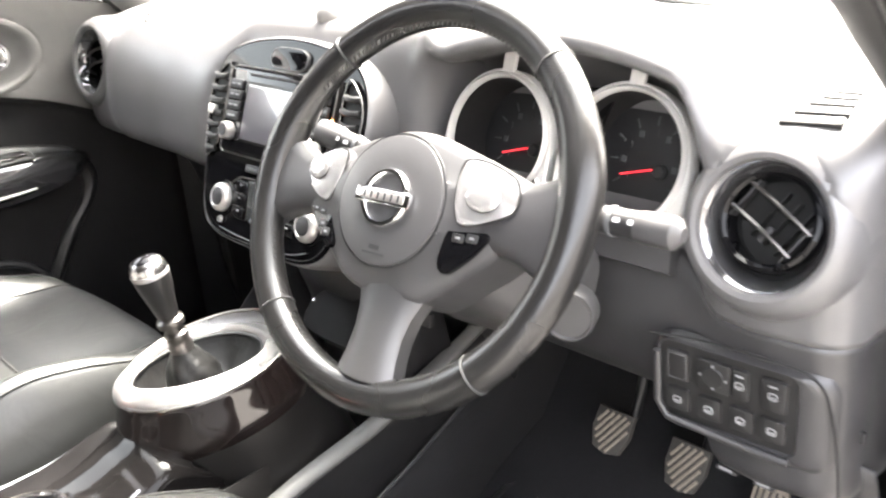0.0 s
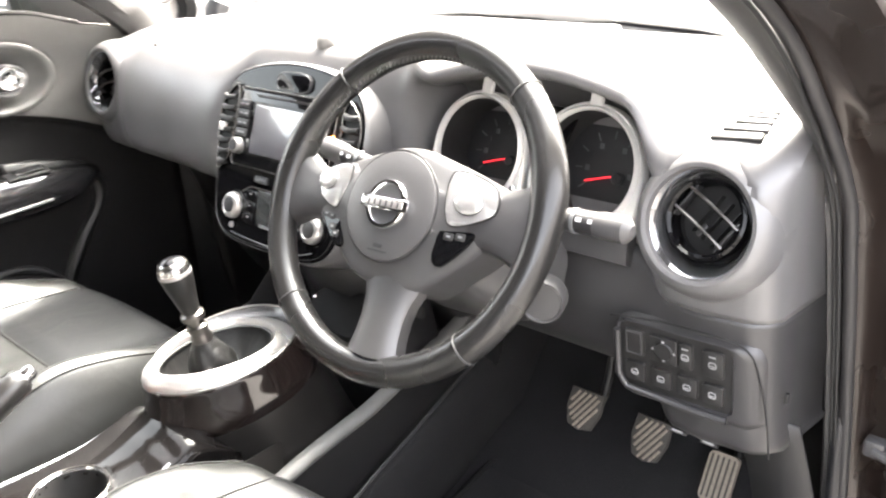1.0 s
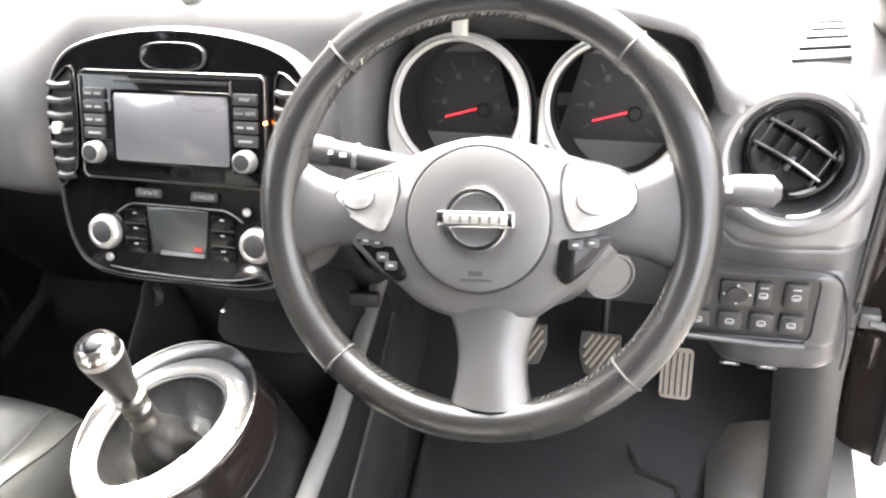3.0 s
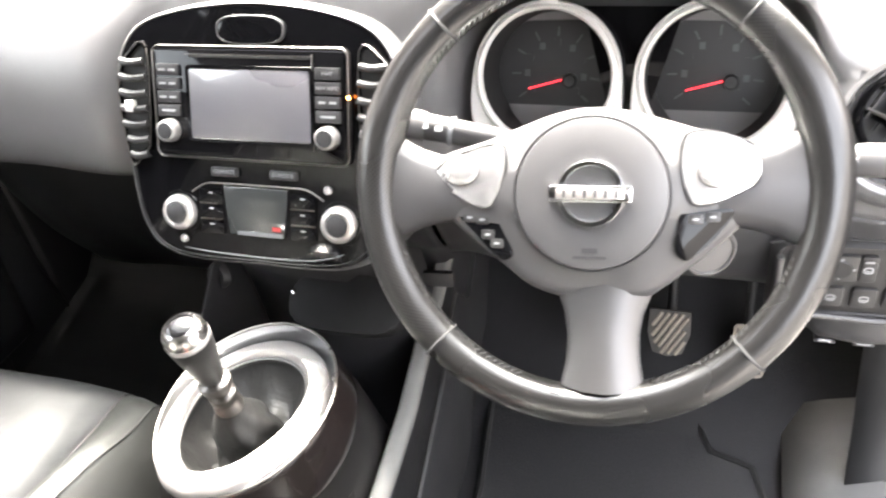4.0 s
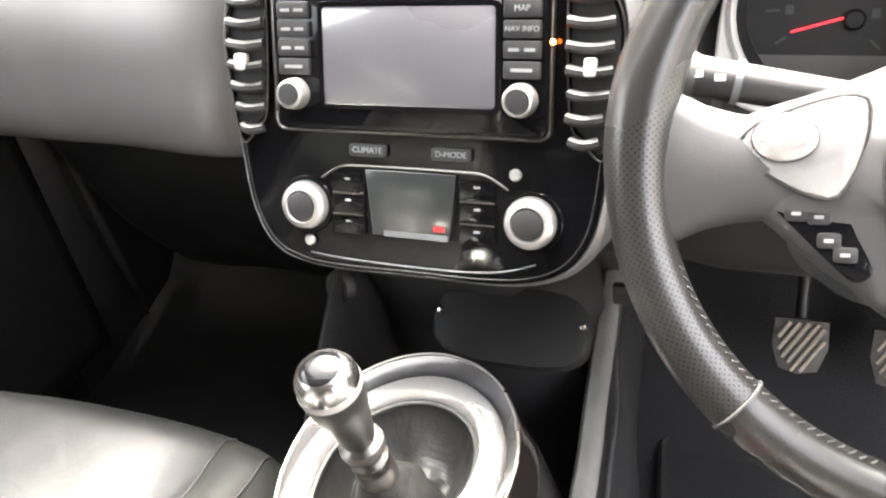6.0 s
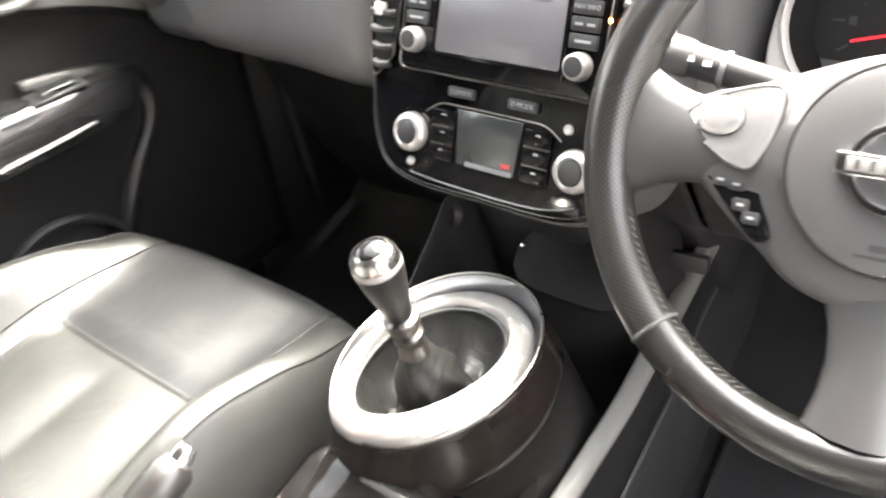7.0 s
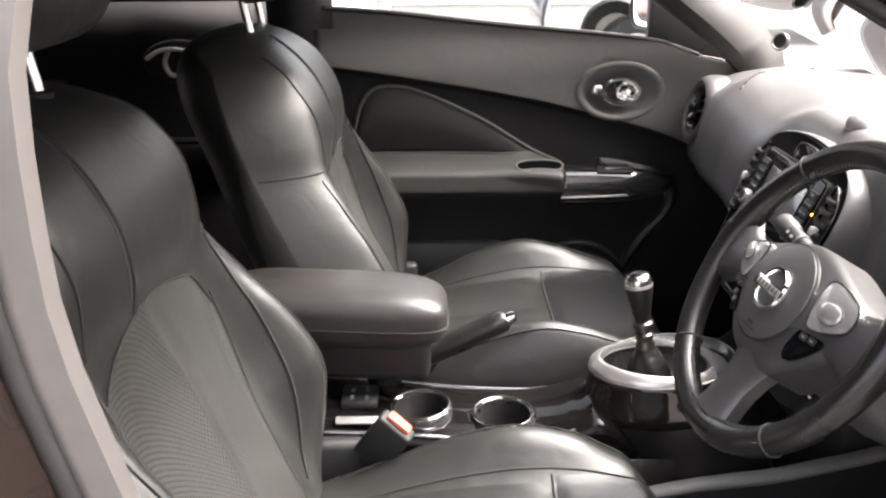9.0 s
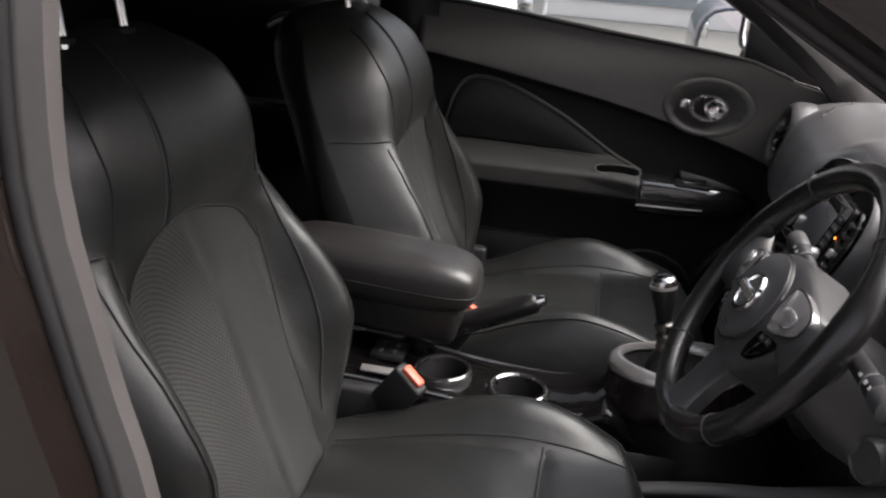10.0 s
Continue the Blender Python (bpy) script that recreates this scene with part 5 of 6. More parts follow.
def buckle(x, y, z, lean, name_label, turn=0):
    b = thing("seat_buckle", (x, y, z - 0.09), name_label, "belt buckle", "seat belt buckles")
    m = T((x, y, z)) @ Matrix.Rotation(radians(turn), 4, "Z") @ Matrix.Rotation(radians(lean), 4, "X")
    part("body", box(0.030, 0.060, 0.085, 0.006, m @ T((0, 0, -0.046)), 3), M_BLACK, b)
    part("push_key", box(0.018, 0.040, 0.010, 0.003, m @ T((0, 0, 0.0))), M_RED, b, "orange-red push key")
    part("strap", box(0.008, 0.045, 0.16, 0.002, m @ T((0, 0, -0.16))), M_BLACK, b)


buckle(0.156, -0.438, 0.658, -35, "black belt buckle with an orange-red key by the driver's seat", -20)
buckle(-0.092, -0.385, 0.682, -30, "black belt buckle with an orange-red key by the passenger seat")


# ---- seats ----
def seat(cx, dy, label, group, raised=0.0, drop=0.0, ahead=0.0, reach=0.0, bolster=0.062, rise=0.0, yaw=0.0, shoulder=0.0, skew=0.0, outboard=0.0):
    """A sports seat: cushion, shaped backrest, inserts, seams and headrest posts."""
    s = thing("car_seat", (cx, -0.25 + dy, 0.32), label, "car seat", group)
    lean = math.tan(radians(22))

    def hw(v):
        return table(v, [(0, 0.230), (0.12, 0.258), (0.35, 0.278), (0.50, 0.270), (0.60, 0.258), (0.66, 0.250), (0.74, 0.247), (0.82, 0.236), (0.89, 0.212), (0.945, 0.185), (0.98, 0.150), (1.0, 0.110)])

    def front(z):
        return dy + ahead + table(z, [(0.53, -0.44), (0.60, -0.478), (0.75, -0.555), (0.87, -0.592), (0.94, -0.594), (1.00, -0.584), (1.06, -0.584), (1.11, -0.603), (1.150, -0.637), (1.175, -0.672), (1.186, -0.705)])

    def rear_y(z):
        return dy + table(z, [(0.53, -0.56), (0.75, -0.672), (0.99, -0.768), (1.10, -0.808), (1.150, -0.805), (1.175, -0.785), (1.186, -0.735)])

    def spine(v):
        z = 0.53 + 0.656 * v
        return (front(z) + rear_y(z)) / 2, z

    def back(u, v, lift=0.0):
        z = 0.53 + 0.656 * v
        b = table(v, [(0, 0.010), (0.12, 0.055), (0.22, 0.098), (0.33, 0.132), (0.46, 0.114), (0.56, 0.074), (0.66, 0.032), (0.75, 0.022), (0.85, 0.020), (1, 0.008)])
        b += shoulder * math.exp(-((v - 0.62) / 0.16) ** 2)
        a = abs(u)
        y = front(z) - 0.64 * (front(z) - rear_y(z)) * a ** 5 + b * math.exp(-((a - 0.86) / 0.16) ** 2)
        y += 0.010 * math.exp(-((v - 0.25) / 0.18) ** 2) * (1 - min(1, a / 0.6) ** 2)
        y -= 0.030 * step(v, 0.90, 1.0) * a ** 2 + 0.009 * a * a + 0.022 * max(0, 1 - (a / 0.85) ** 2) * step(v, 0.70, 0.92)
        u *= 1 + 0.06 * step(a, 0.78, 1.0)
        return Vector((cx + u * hw(v), y + lift * 0.94, z + lift * 0.33 - 0.012 * a ** 3 * step(v, 0.9, 1.0)))

    def back_rear(u, v):
        z = 0.53 + 0.656 * v
        half = 0.36 * (front(z) - rear_y(z))
        return Vector((cx + u * (1 + 0.06 * step(abs(u), 0.78, 1.0)) * hw(v), rear_y(z) + half * abs(u) ** 9, z - 0.012 * abs(u) ** 3 * step(v, 0.9, 1.0)))

    nv, nu = 44, 56
    rows = []
    for i in range(nv):
        v = i / (nv - 1)
        rows.append([back(math.sin(math.pi / 2 * (-1 + 2 * j / (nu - 1))), v) for j in range(nu)] + [back_rear(math.sin(math.pi / 2 * (1 - 2 * j / 21)), v) for j in range(22)])
    bk = part("backrest", grid(rows, wrap_v=True, caps=True), M_LEATHER, s, "black leather backrest with side bolsters", sharp=60)

    # perforated insert with an arched top
    def top_v(u):
        return table(abs(u) / 0.64, [(0, 0.664), (0.25, 0.659), (0.48, 0.646), (0.70, 0.622), (0.86, 0.588), (0.95, 0.555), (1.0, 0.515)]) + skew * math.sin(math.pi * u / 0.64)

    def side_u(v):
        return table(v, [(0, 0.47), (0.25, 0.57), (0.45, 0.625), (0.64, 0.64)])

    rows = []
    for i in range(40):
        f = i / 39
        row = []
        for j in range(64):
            q = -1 + 2 * j / 63
            v = 0.02 + (top_v(0.64 * q) - 0.02) * f
            u = side_u(v) * q
            fold = u - table(v, [(0, 0.12), (0.20, 0.07), (0.36, 0.0), (0.50, 0.005), (0.65, 0.23)])
            lift = 0.005 + 0.0045 * math.exp(-abs(fold) / 0.05) - 0.002 * math.exp(-((fold + 0.09) / 0.06) ** 2)
            row.append(back(u, v, lift * min(1, 9 * (1 - f), 7 * (1 - abs(q)) + 0.12)))
        rows.append(row)
    part("insert", grid(rows, uv=(0.40, 0.32)), M_PERF, bk, "perforated leather insert")
    for sg in (-1, 1):
        part("insert_seam", tube([back(sg * (side_u(0.04 + 0.50 * f) + 0.012), 0.04 + 0.50 * f, 0.0008) for f in (k / 26 for k in range(27))], 0.0012, 6), M_SEAM, bk)
        part("seam", tube([back(sg * table(f, [(0, 0.66), (0.22, 0.72), (0.5, 0.735), (1, 0.77)]), 0.09 + 0.56 * f, 0.001) for f in (k / 26 for k in range(27))], 0.0021, 6), M_SEAM, bk)
        part("seam", tube([back(sg * (0.80 + 0.19 * f), 0.660 - 0.004 * f, 0.001) for f in (k / 10 for k in range(11))], 0.0017, 6), M_SEAM, bk)
        part("seam", tube([back(sg * (0.85 + 0.01 * f), 0.08 + 0.56 * f, 0.0008) for f in (k / 20 for k in range(21))], 0.0012, 6), M_SEAM, bk)
        part("wing_seam", tube([back(sg * table(f, [(0, 0.74), (0.35, 0.72), (0.7, 0.79), (1, 0.83)]), 0.662 + 0.288 * f, 0.0008) for f in (k / 20 for k in range(21))], 0.0014, 6), M_SEAM, bk)
    part("seam", tube([back((0.33 + 0.06 * max(0, (f - 0.55) / 0.45) ** 2), 0.655 + 0.328 * f, 0.0008) for f in (k / 26 for k in range(27))], 0.0017, 6), M_SEAM, bk)
    part("top_stitch", tube([back((0.365 + 0.06 * max(0, (f - 0.55) / 0.45) ** 2), 0.655 + 0.328 * f, 0.0004) for f in (k / 26 for k in range(27))], 0.0009, 5), M_STITCH, bk)
    part("insert_piping", tube([back(side_u(top_v(0.64 * q)) * q, top_v(0.64 * q), 0.0018) for q in (-1 + 2 * j / 40 for j in range(41))], 0.0014, 6), M_SEAM, bk)
    # headrest posts and headrest
    for sg in (-1, 1):
        y, z = spine(0.995)
        p0 = Vector((cx + outboard + sg * 0.062, y + 0.012, z - 0.006))
        d = Vector((0, -lean * 0.4, 1)).normalized()
        part("post_collar", lathe([(0.016, -0.004), (0.016, 0.002), (0.0125, 0.004), (0.0065, 0.004)], 20, T(p0 + Vector((0, 0, 0.0)))), M_BLACK, s)
        pst = part("headrest_post", tube([p0 - d * 0.03, p0 + d * (0.08 + raised)], 0.0080, 14), M_CHROME, s, "chrome headrest post")
        for k in range(5):
            part("notch", box(0.0035, 0.005, 0.006, 0.001, T(p0 + d * (0.022 + 0.016 * k) + Vector((0.0052, 0.0, 0)))), M_BLACK, pst)
    y, z = spine(1.0)
    part("headrest", pillow(0.31, 0.125, 0.20, T((cx + outboard * 0.6, y + 0.018, z + 0.128 + raised)) @ Matrix.Rotation(radians(10), 4, "X"), 3.5, 3, 32, 20), M_LEATHER, s, "black leather headrest")

    turn = T((cx, -0.58 + dy, rise)) @ Matrix.Rotation(radians(yaw), 4, "Z") @ T((-cx, 0.58 - dy, 0))
    for o in s.children:
        o.matrix_basis = turn

    # cushion
    def cush(u, v, lift=0.0):
        a = abs(u)
        w = table(v, [(0, 0.235), (0.25, 0.262), (0.7, 0.272), (0.9, 0.262), (1, 0.235)])
        y = -0.47 + dy + 0.525 * v - 0.045 * (a ** 3) * step(v, 0.7, 1.0) + reach * step(v, 0.64, 1.0)
        z = 0.565 + 0.045 * v + 0.012 * math.sin(v * 3.0) - drop * v * v
        z += bolster * math.exp(-((a - 0.80) / 0.17) ** 2) * table(v, [(0, 0.10), (0.18, 0.30), (0.38, 0.78), (0.56, 1.0), (0.70, 0.80), (0.84, 0.38), (1, 0.05)])
        z -= 0.055 * max(0, a - 0.88) / 0.12
        z -= 0.060 * max(0, (v - 0.90) / 0.10) ** 2
        return Vector((cx + u * w, y, z + lift))

    rows = []
    for i in range(40):
        v = i / 39
        top = [cush(-1 + 2 * j / 33, v) for j in range(34)]
        lo = [Vector((top[-1].x + 0.006, top[-1].y, top[-1].z - 0.05)), Vector((top[-1].x - 0.02, top[-1].y - 0.02, 0.40)), Vector((top[0].x + 0.02, top[0].y - 0.02, 0.40)), Vector((top[0].x - 0.006, top[0].y, top[0].z - 0.05))]
        rows.append(top + lo)
    cu = part("cushion", grid(rows, wrap_v=True, caps=True), M_LEATHER, s, "black leather seat cushion", sharp=60)
    rows = [[cush(u, 0.03 + 0.61 * f, 0.004 * min(1, 8 * (1 - f), 6 * (1 - abs(u) / 0.56) + 0.15) + 0.008 * abs(math.sin(math.pi * u / 0.56)) * min(1, 5 * (1 - f))) for u in (-0.56 + 1.12 * j / 36 for j in range(37))] for f in (k / 27 for k in range(28))]
    part("insert", grid(rows, uv=(0.32, 0.29)), M_LEATHER, cu, "leather cushion insert")
    rows = [[cush(u * (1 + 0.10 * f), 0.655 + 0.335 * f, 0.004 * min(1, 8 * f, 7 * (1 - f), 6 * (1 - abs(u) / 0.60) + 0.1)) for u in (-0.60 + 1.2 * j / 27 for j in range(28))] for f in (k / 22 for k in range(23))]
    part("front_pad", grid(rows), M_LEATHER_PAD, cu, "smooth leather front pad")
    part("seam", tube([cush(u, 0.648, 0.001) for u in (-0.6 + 1.2 * j / 24 for j in range(25))], 0.0018, 6), M_SEAM, cu)
    for sg in (-1, 1):
        part("seam", tube([cush(sg * (0.60 + 0.04 * f), 0.03 + 0.93 * f, 0.001) for f in (k / 30 for k in range(31))], 0.0016, 6), M_SEAM, cu)
        part("seam", tube([cush(sg * 0.86, 0.05 + 0.9 * f, 0.001) for f in (k / 30 for k in range(31))], 0.0014, 6), M_SEAM, cu)
    part("base", box(0.44, 0.44, 0.10, 0.02, T((cx, -0.24 + dy, 0.36))), M_DARK, s)
    part("hinge_cover", box(0.03, 0.12, 0.09, 0.012, T((cx - 0.262, -0.47 + dy, 0.565)), 3), M_DARK, s, "plastic recliner cover")
    part("hinge_cover", box(0.03, 0.12, 0.09, 0.012, T((cx + 0.262, -0.47 + dy, 0.565)), 3), M_DARK, s, "plastic recliner cover")
    return s


seat(0.385, -0.085, "black leather driver's seat with perforated insert and chrome headrest posts", "front seats", 0.013, 0.024, -0.015, 0.0, 0.062, 0.018, -2, 0.0, 0.018, 0.042)
seat(-0.363, -0.018, "black leather passenger seat with smooth front pad beside the console", "front seats", 0.015, 0.0, 0.038, 0.048, 0.080, shoulder=0.026)
rear = thing("rear_bench", (0, -1.5, 0.35), "black leather rear bench in deep shade", "rear seat")
part("cushion", pillow(1.25, 0.55, 0.24, T((0, -1.35, 0.52)), 6, 3), M_LEATHER, rear)
part("backrest", pillow(1.25, 0.20, 0.62, T((0, -1.68, 0.88)) @ Matrix.Rotation(radians(14), 4, "X"), 6, 4), M_LEATHER, rear)


# ---- passenger door ----
pdoor = thing("passenger_door", (-0.73, -0.2, 0.35), "charcoal plastic passenger door panel with padded armrest and chrome handle", "car door")


def sill_z(y):
    return table(y, [(-1.6, 1.20), (-0.60, 1.172), (-0.2, 1.132), (0.135, 1.096), (0.24, 1.062), (0.40, 1.03)])


def crease_z(y):
    return table(y, [(-0.62, 1.052), (-0.45, 1.028), (-0.15, 0.975), (0.05, 0.925), (0.18, 0.885), (0.35, 0.80)])


def door_x(y, z):
    """The trim's surface: full at the top, scooped below the crease."""
    x = -0.735 - 0.02 * step(z, 1.02, 1.16)
    d = crease_z(y) - z
    x -= 0.020 * step(d, 0.0, 0.018)
    return x - 0.015 * max(0, abs(y + 0.1) - 0.5) ** 2


_rows = []
for i in range(64):
    y = -0.64 + 1.02 * i / 63
    zs = [sill_z(y) + 0.0, sill_z(y) - 0.006] + [sill_z(y) - 0.01 + (crease_z(y) + 0.022 - sill_z(y)) * k / 10 for k in range(1, 11)] + [crease_z(y) + 0.012 - 0.036 * k / 8 for k in range(1, 9)] + [crease_z(y) - 0.024 + (0.34 - crease_z(y) + 0.024) * k / 16 for k in range(1, 17)]
    r = [Vector((door_x(y, zs[0]) - 0.035, y, zs[0]))]
    r += [Vector((door_x(y, z), y, z)) for z in zs]
    _rows.append(r)
_bm = grid(_rows)
bmesh.ops.delete(_bm, geom=[f for f in _bm.faces if ((f.calc_center_median().y - 0.059) / 0.0935) ** 2 + ((f.calc_center_median().z - 0.987) / 0.0615) ** 2 < 0.97], context="FACES")
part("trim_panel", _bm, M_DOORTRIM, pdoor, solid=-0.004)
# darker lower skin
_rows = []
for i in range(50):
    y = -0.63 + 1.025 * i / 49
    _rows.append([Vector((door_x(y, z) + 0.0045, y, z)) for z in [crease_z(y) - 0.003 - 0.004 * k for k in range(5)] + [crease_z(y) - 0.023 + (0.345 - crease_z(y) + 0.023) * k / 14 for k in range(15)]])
part("lower_skin", grid(_rows), M_NEAR_BLACK, pdoor, "dark lower door skin", solid=0.001)
# padded insert running into the armrest
INSERT_TOP = [(0, 0.88), (0.03, 0.945), (0.08, 0.985), (0.15, 1.000), (0.30, 0.990), (0.60, 0.925), (0.85, 0.850), (1.0, 0.815)]


def pad_out(z, zt, zb):
    g = (zt - z) / (zt - zb)
    return 0.006 + 0.016 * math.sin(math.pi * min(1, g * 1.6)) * (1 - g) + 0.062 * step(z, 0.842, 0.798) * (1 - step(z, 0.765, 0.738) * 0.7)


_upper, _lower = [], []
for i in range(50):
    f = i / 49
    y = -0.56 + 0.49 * f
    zt, zb = table(f, INSERT_TOP), 0.738
    zm = min(0.845, zt - 0.004)
    _upper.append([Vector((-0.770, y, zt + 0.003))] + [Vector((-0.757 + pad_out(z, zt, zb), y, z)) for z in (zt + (zm - zt) * k / 14 for k in range(15))])
    _lower.append([Vector((-0.757 + pad_out(z, zt, zb), y, z)) for z in (zm + (zb - zm) * k / 30 for k in range(31))] + [Vector((-0.765, y, zb - 0.004))])
part("door_insert", grid(_upper), M_LEATHER, pdoor, "dark padded insert", solid=-0.003)
part("armrest", grid(_lower), M_ARM, pdoor, "padded door armrest", solid=-0.003)
part("pad_seam", tube([Vector((-0.7475, -0.56 + 0.49 * f, table(f, INSERT_TOP) + 0.001)) for f in (k / 30 for k in range(31))], 0.0045, 8), M_PIPING, pdoor, "pale edge of the insert")
_m = T((-0.7000, -0.125, 0.8215)) @ Matrix.Rotation(radians(48), 4, "Y") @ Matrix.Rotation(radians(90), 4, "Z")
# Flat plate for a hollow; the slot's shade is its near-black colour.
part("pull_slot", prism(oval(0.053, 0.0135, 36, 0, 0, 2.6), 0.006, 0.001, _m), M_VOID, pdoor, "dark pull slot")
part("pull_slot_rim", tube([_m @ Vector((x, y, 0.0)) for x, y in oval(0.054, 0.0145, 40, 0, 0, 2.6)], 0.0022, 8, closed=True), M_DOORTRIM, pdoor)
# glossy switch pod
_rows = []
for i in range(24):
    f = i / 23
    y = -0.072 + 0.285 * f
    zt = 0.812 - 0.035 * f ** 4
    zb = 0.716 + 0.038 * f ** 4
    o = 0.064 * (1 - 0.9 * f ** 5)
    _rows.append([Vector((-0.757 + o * a, y, zb + (zt - zb) * b)) for a, b in ((0, 0), (0.6, 0.02), (0.9, 0.15), (1.0, 0.4), (0.98, 0.62), (0.85, 0.85), (0.6, 0.97), (0, 1.0))])
pod = part("switch_pod", grid(_rows), M_POD, pdoor, "glossy black switch pod", solid=-0.002)
part("pod_strip", tube([Vector((-0.757 + 0.064 * (1 - 0.9 * f ** 5) + 0.001, -0.072 + 0.26 * f, 0.745 + 0.006 * f)) for f in (0.0, 0.15, 0.3, 0.45, 0.6)], 0.0024, 8), M_SILVER, pod, "bright strip")
part("window_switch", box(0.022, 0.055, 0.010, 0.003, T((-0.716, 0.058, 0.811)) @ Matrix.Rotation(radians(12), 4, "Y")), M_CHROME, pod, "bright window switch")
part("switch_bed", box(0.034, 0.085, 0.006, 0.003, T((-0.718, 0.055, 0.806)) @ Matrix.Rotation(radians(12), 4, "Y")), M_DARK, pod)
_ridge = spline([(-0.752, 0.02, 0.815), (-0.749, 0.10, 0.803), (-0.747, 0.165, 0.784), (-0.746, 0.200, 0.740), (-0.746, 0.190, 0.692), (-0.747, 0.145, 0.635), (-0.748, 0.095, 0.550), (-0.750, 0.07, 0.46)], 48)
part("pod_surround", grid([[p + Vector((dx, 0, 0)) + Vector((0, p.y - 0.02, p.z - 0.68)).normalized() * w for w, dx in ((-0.016, -0.004), (-0.010, 0.006), (0.0, 0.010), (0.010, 0.006), (0.018, -0.004))] for p in _ridge]), M_SWITCH, pdoor, "raised rim curving round the switch pod", solid=-0.002)
# inner handle in an oval bowl
HM = T((-0.734, 0.059, 0.987)) @ Matrix.Rotation(radians(90), 4, "Z") @ Matrix.Rotation(radians(90), 4, "X")
part("handle_bowl", lathe([(1.20, -0.002), (1.14, 0.0025), (1.06, 0.0035), (0.99, 0.001), (0.92, -0.007), (0.80, -0.018), (0.58, -0.027), (0.0, -0.030)], 56, HM @ Matrix.Diagonal((0.088, 0.058, 1, 1))), M_DOORTRIM, pdoor, "deep oval handle recess")
_o, _i = oval(0.047, 0.033, 40, 0.002, 0), oval(0.036, 0.023, 40, 0.004, 0.001)
part("door_handle", band(_o, _i, -0.016, 0.008, 0.004, HM), M_BADGE, pdoor, "chrome door release")
part("handle_cup", lathe([(1.0, 0.006), (0.9, 0.000), (0.6, -0.007), (0.0, -0.010)], 36, HM @ T((0.016, 0.001, -0.005)) @ Matrix.Diagonal((0.026, 0.023, 1, 1))), M_BADGE, pdoor, "bright finger cup")
part("handle_web", box(0.007, 0.046, 0.010, 0.003, HM @ T((-0.012, 0.0, -0.002)) @ Matrix.Rotation(radians(12), 4, "Z")), M_DARK, pdoor)
part("lock_lever", pillow(0.026, 0.026, 0.016, HM @ T((-0.054, 0.004, -0.001)), 3, 2.6, 20, 12), M_BADGE, pdoor, "chrome lock lever")
# speaker ridge and pocket
part("speaker_rim", tube([(-0.742, -0.02 + 0.115 * math.cos(a), 0.50 + 0.115 * math.sin(a)) for a in (2 * math.pi * k / 48 for k in range(48))], 0.008, 8, closed=True), M_DARK, pdoor)
part("speaker_grille", lathe([(0.108, 0), (0.07, 0.006), (0, 0.008)], 40, T((-0.750, -0.02, 0.50)) @ Matrix.Rotation(radians(90), 4, "Y")), M_DARK, pdoor)
part("map_pocket", prism(rounded(0.36, 0.12, 0.04, 6), 0.02, 0.006, T((-0.728, -0.36, 0.56)) @ Matrix.Rotation(radians(90), 4, "Z") @ Matrix.Rotation(radians(90), 4, "X")), M_DARK, pdoor)
part("weather_strip", tube([(-0.752, y, sill_z(y) + 0.003) for y in (-0.62 + 0.045 * k for k in range(20))], 0.006, 8), M_BLACK, pdoor)
part("outer_skin", grid([[Vector((-0.80, y, sill_z(y) + 0.0)), Vector((-0.83, y, sill_z(y) - 0.10)), Vector((-0.85, y, 0.75)), Vector((-0.83, y, 0.30))] for y in (-0.66 + 0.13 * k for k in range(10))]), M_PAINT, pdoor, "brown painted outer skin", solid=0.004)
part("sill_cap", grid([[Vector((-0.755, y, sill_z(y) + 0.001)), Vector((-0.80, y, sill_z(y) + 0.001))] for y in (-0.66 + 0.13 * k for k in range(10))]), M_PAINT, pdoor, solid=0.003)
_g = part("window_glass", grid([[Vector((-0.785 + 0.16 * f, y0 + (y1 - y0) * g, z0)) for g, z0 in ((0, 1.10 + 0.35 * f), (0.5, 1.08 + 0.35 * f), (1, 1.02 + 0.35 * f))] for f, y0, y1 in ((0, -0.62, 0.28), (0.5, -0.62, 0.05), (1, -0.62, -0.20))]), M_GLASS, pdoor, "clear side window")
_g.visible_shadow = False
part("quarter_post", prism([(-0.02, 0.0), (0.20, -0.05), (0.02, 0.14), (-0.02, 0.14)], 0.02, 0.003, T((-0.765, 0.14, 1.085)) @ Matrix.Rotation(radians(90), 4, "Z") @ Matrix.Rotation(radians(90), 4, "X")), M_BLACK, pdoor, "black mirror sail")
pdoor.location += Vector((0.020, -0.016, 0.006))
mir = thing("door_mirror", (-0.90, 0.18, 1.08), "black-cased door mirror outside the passenger window", "mirror")
MM = T((-0.965, 0.155, 1.165)) @ Matrix.Rotation(radians(14), 4, "Z")
part("housing", pillow(0.20, 0.11, 0.145, MM @ T((0, 0.045, 0)), 3.2, 3, 30, 18), M_PAINT, mir, "brown mirror housing")
part("mirror_rim", band(rounded(0.185, 0.130, 0.04, 8), rounded(0.165, 0.112, 0.034, 8), -0.02, 0.006, 0.003, MM @ T((0, -0.004, 0)) @ Matrix.Rotation(radians(90), 4, "X")), M_BLACK, mir)
part("mirror_glass", prism(rounded(0.166, 0.113, 0.034, 8), 0.003, 0, MM @ T((0, -0.005, 0)) @ Matrix.Rotation(radians(90), 4, "X")), M_CHROME, mir, "mirror glass")
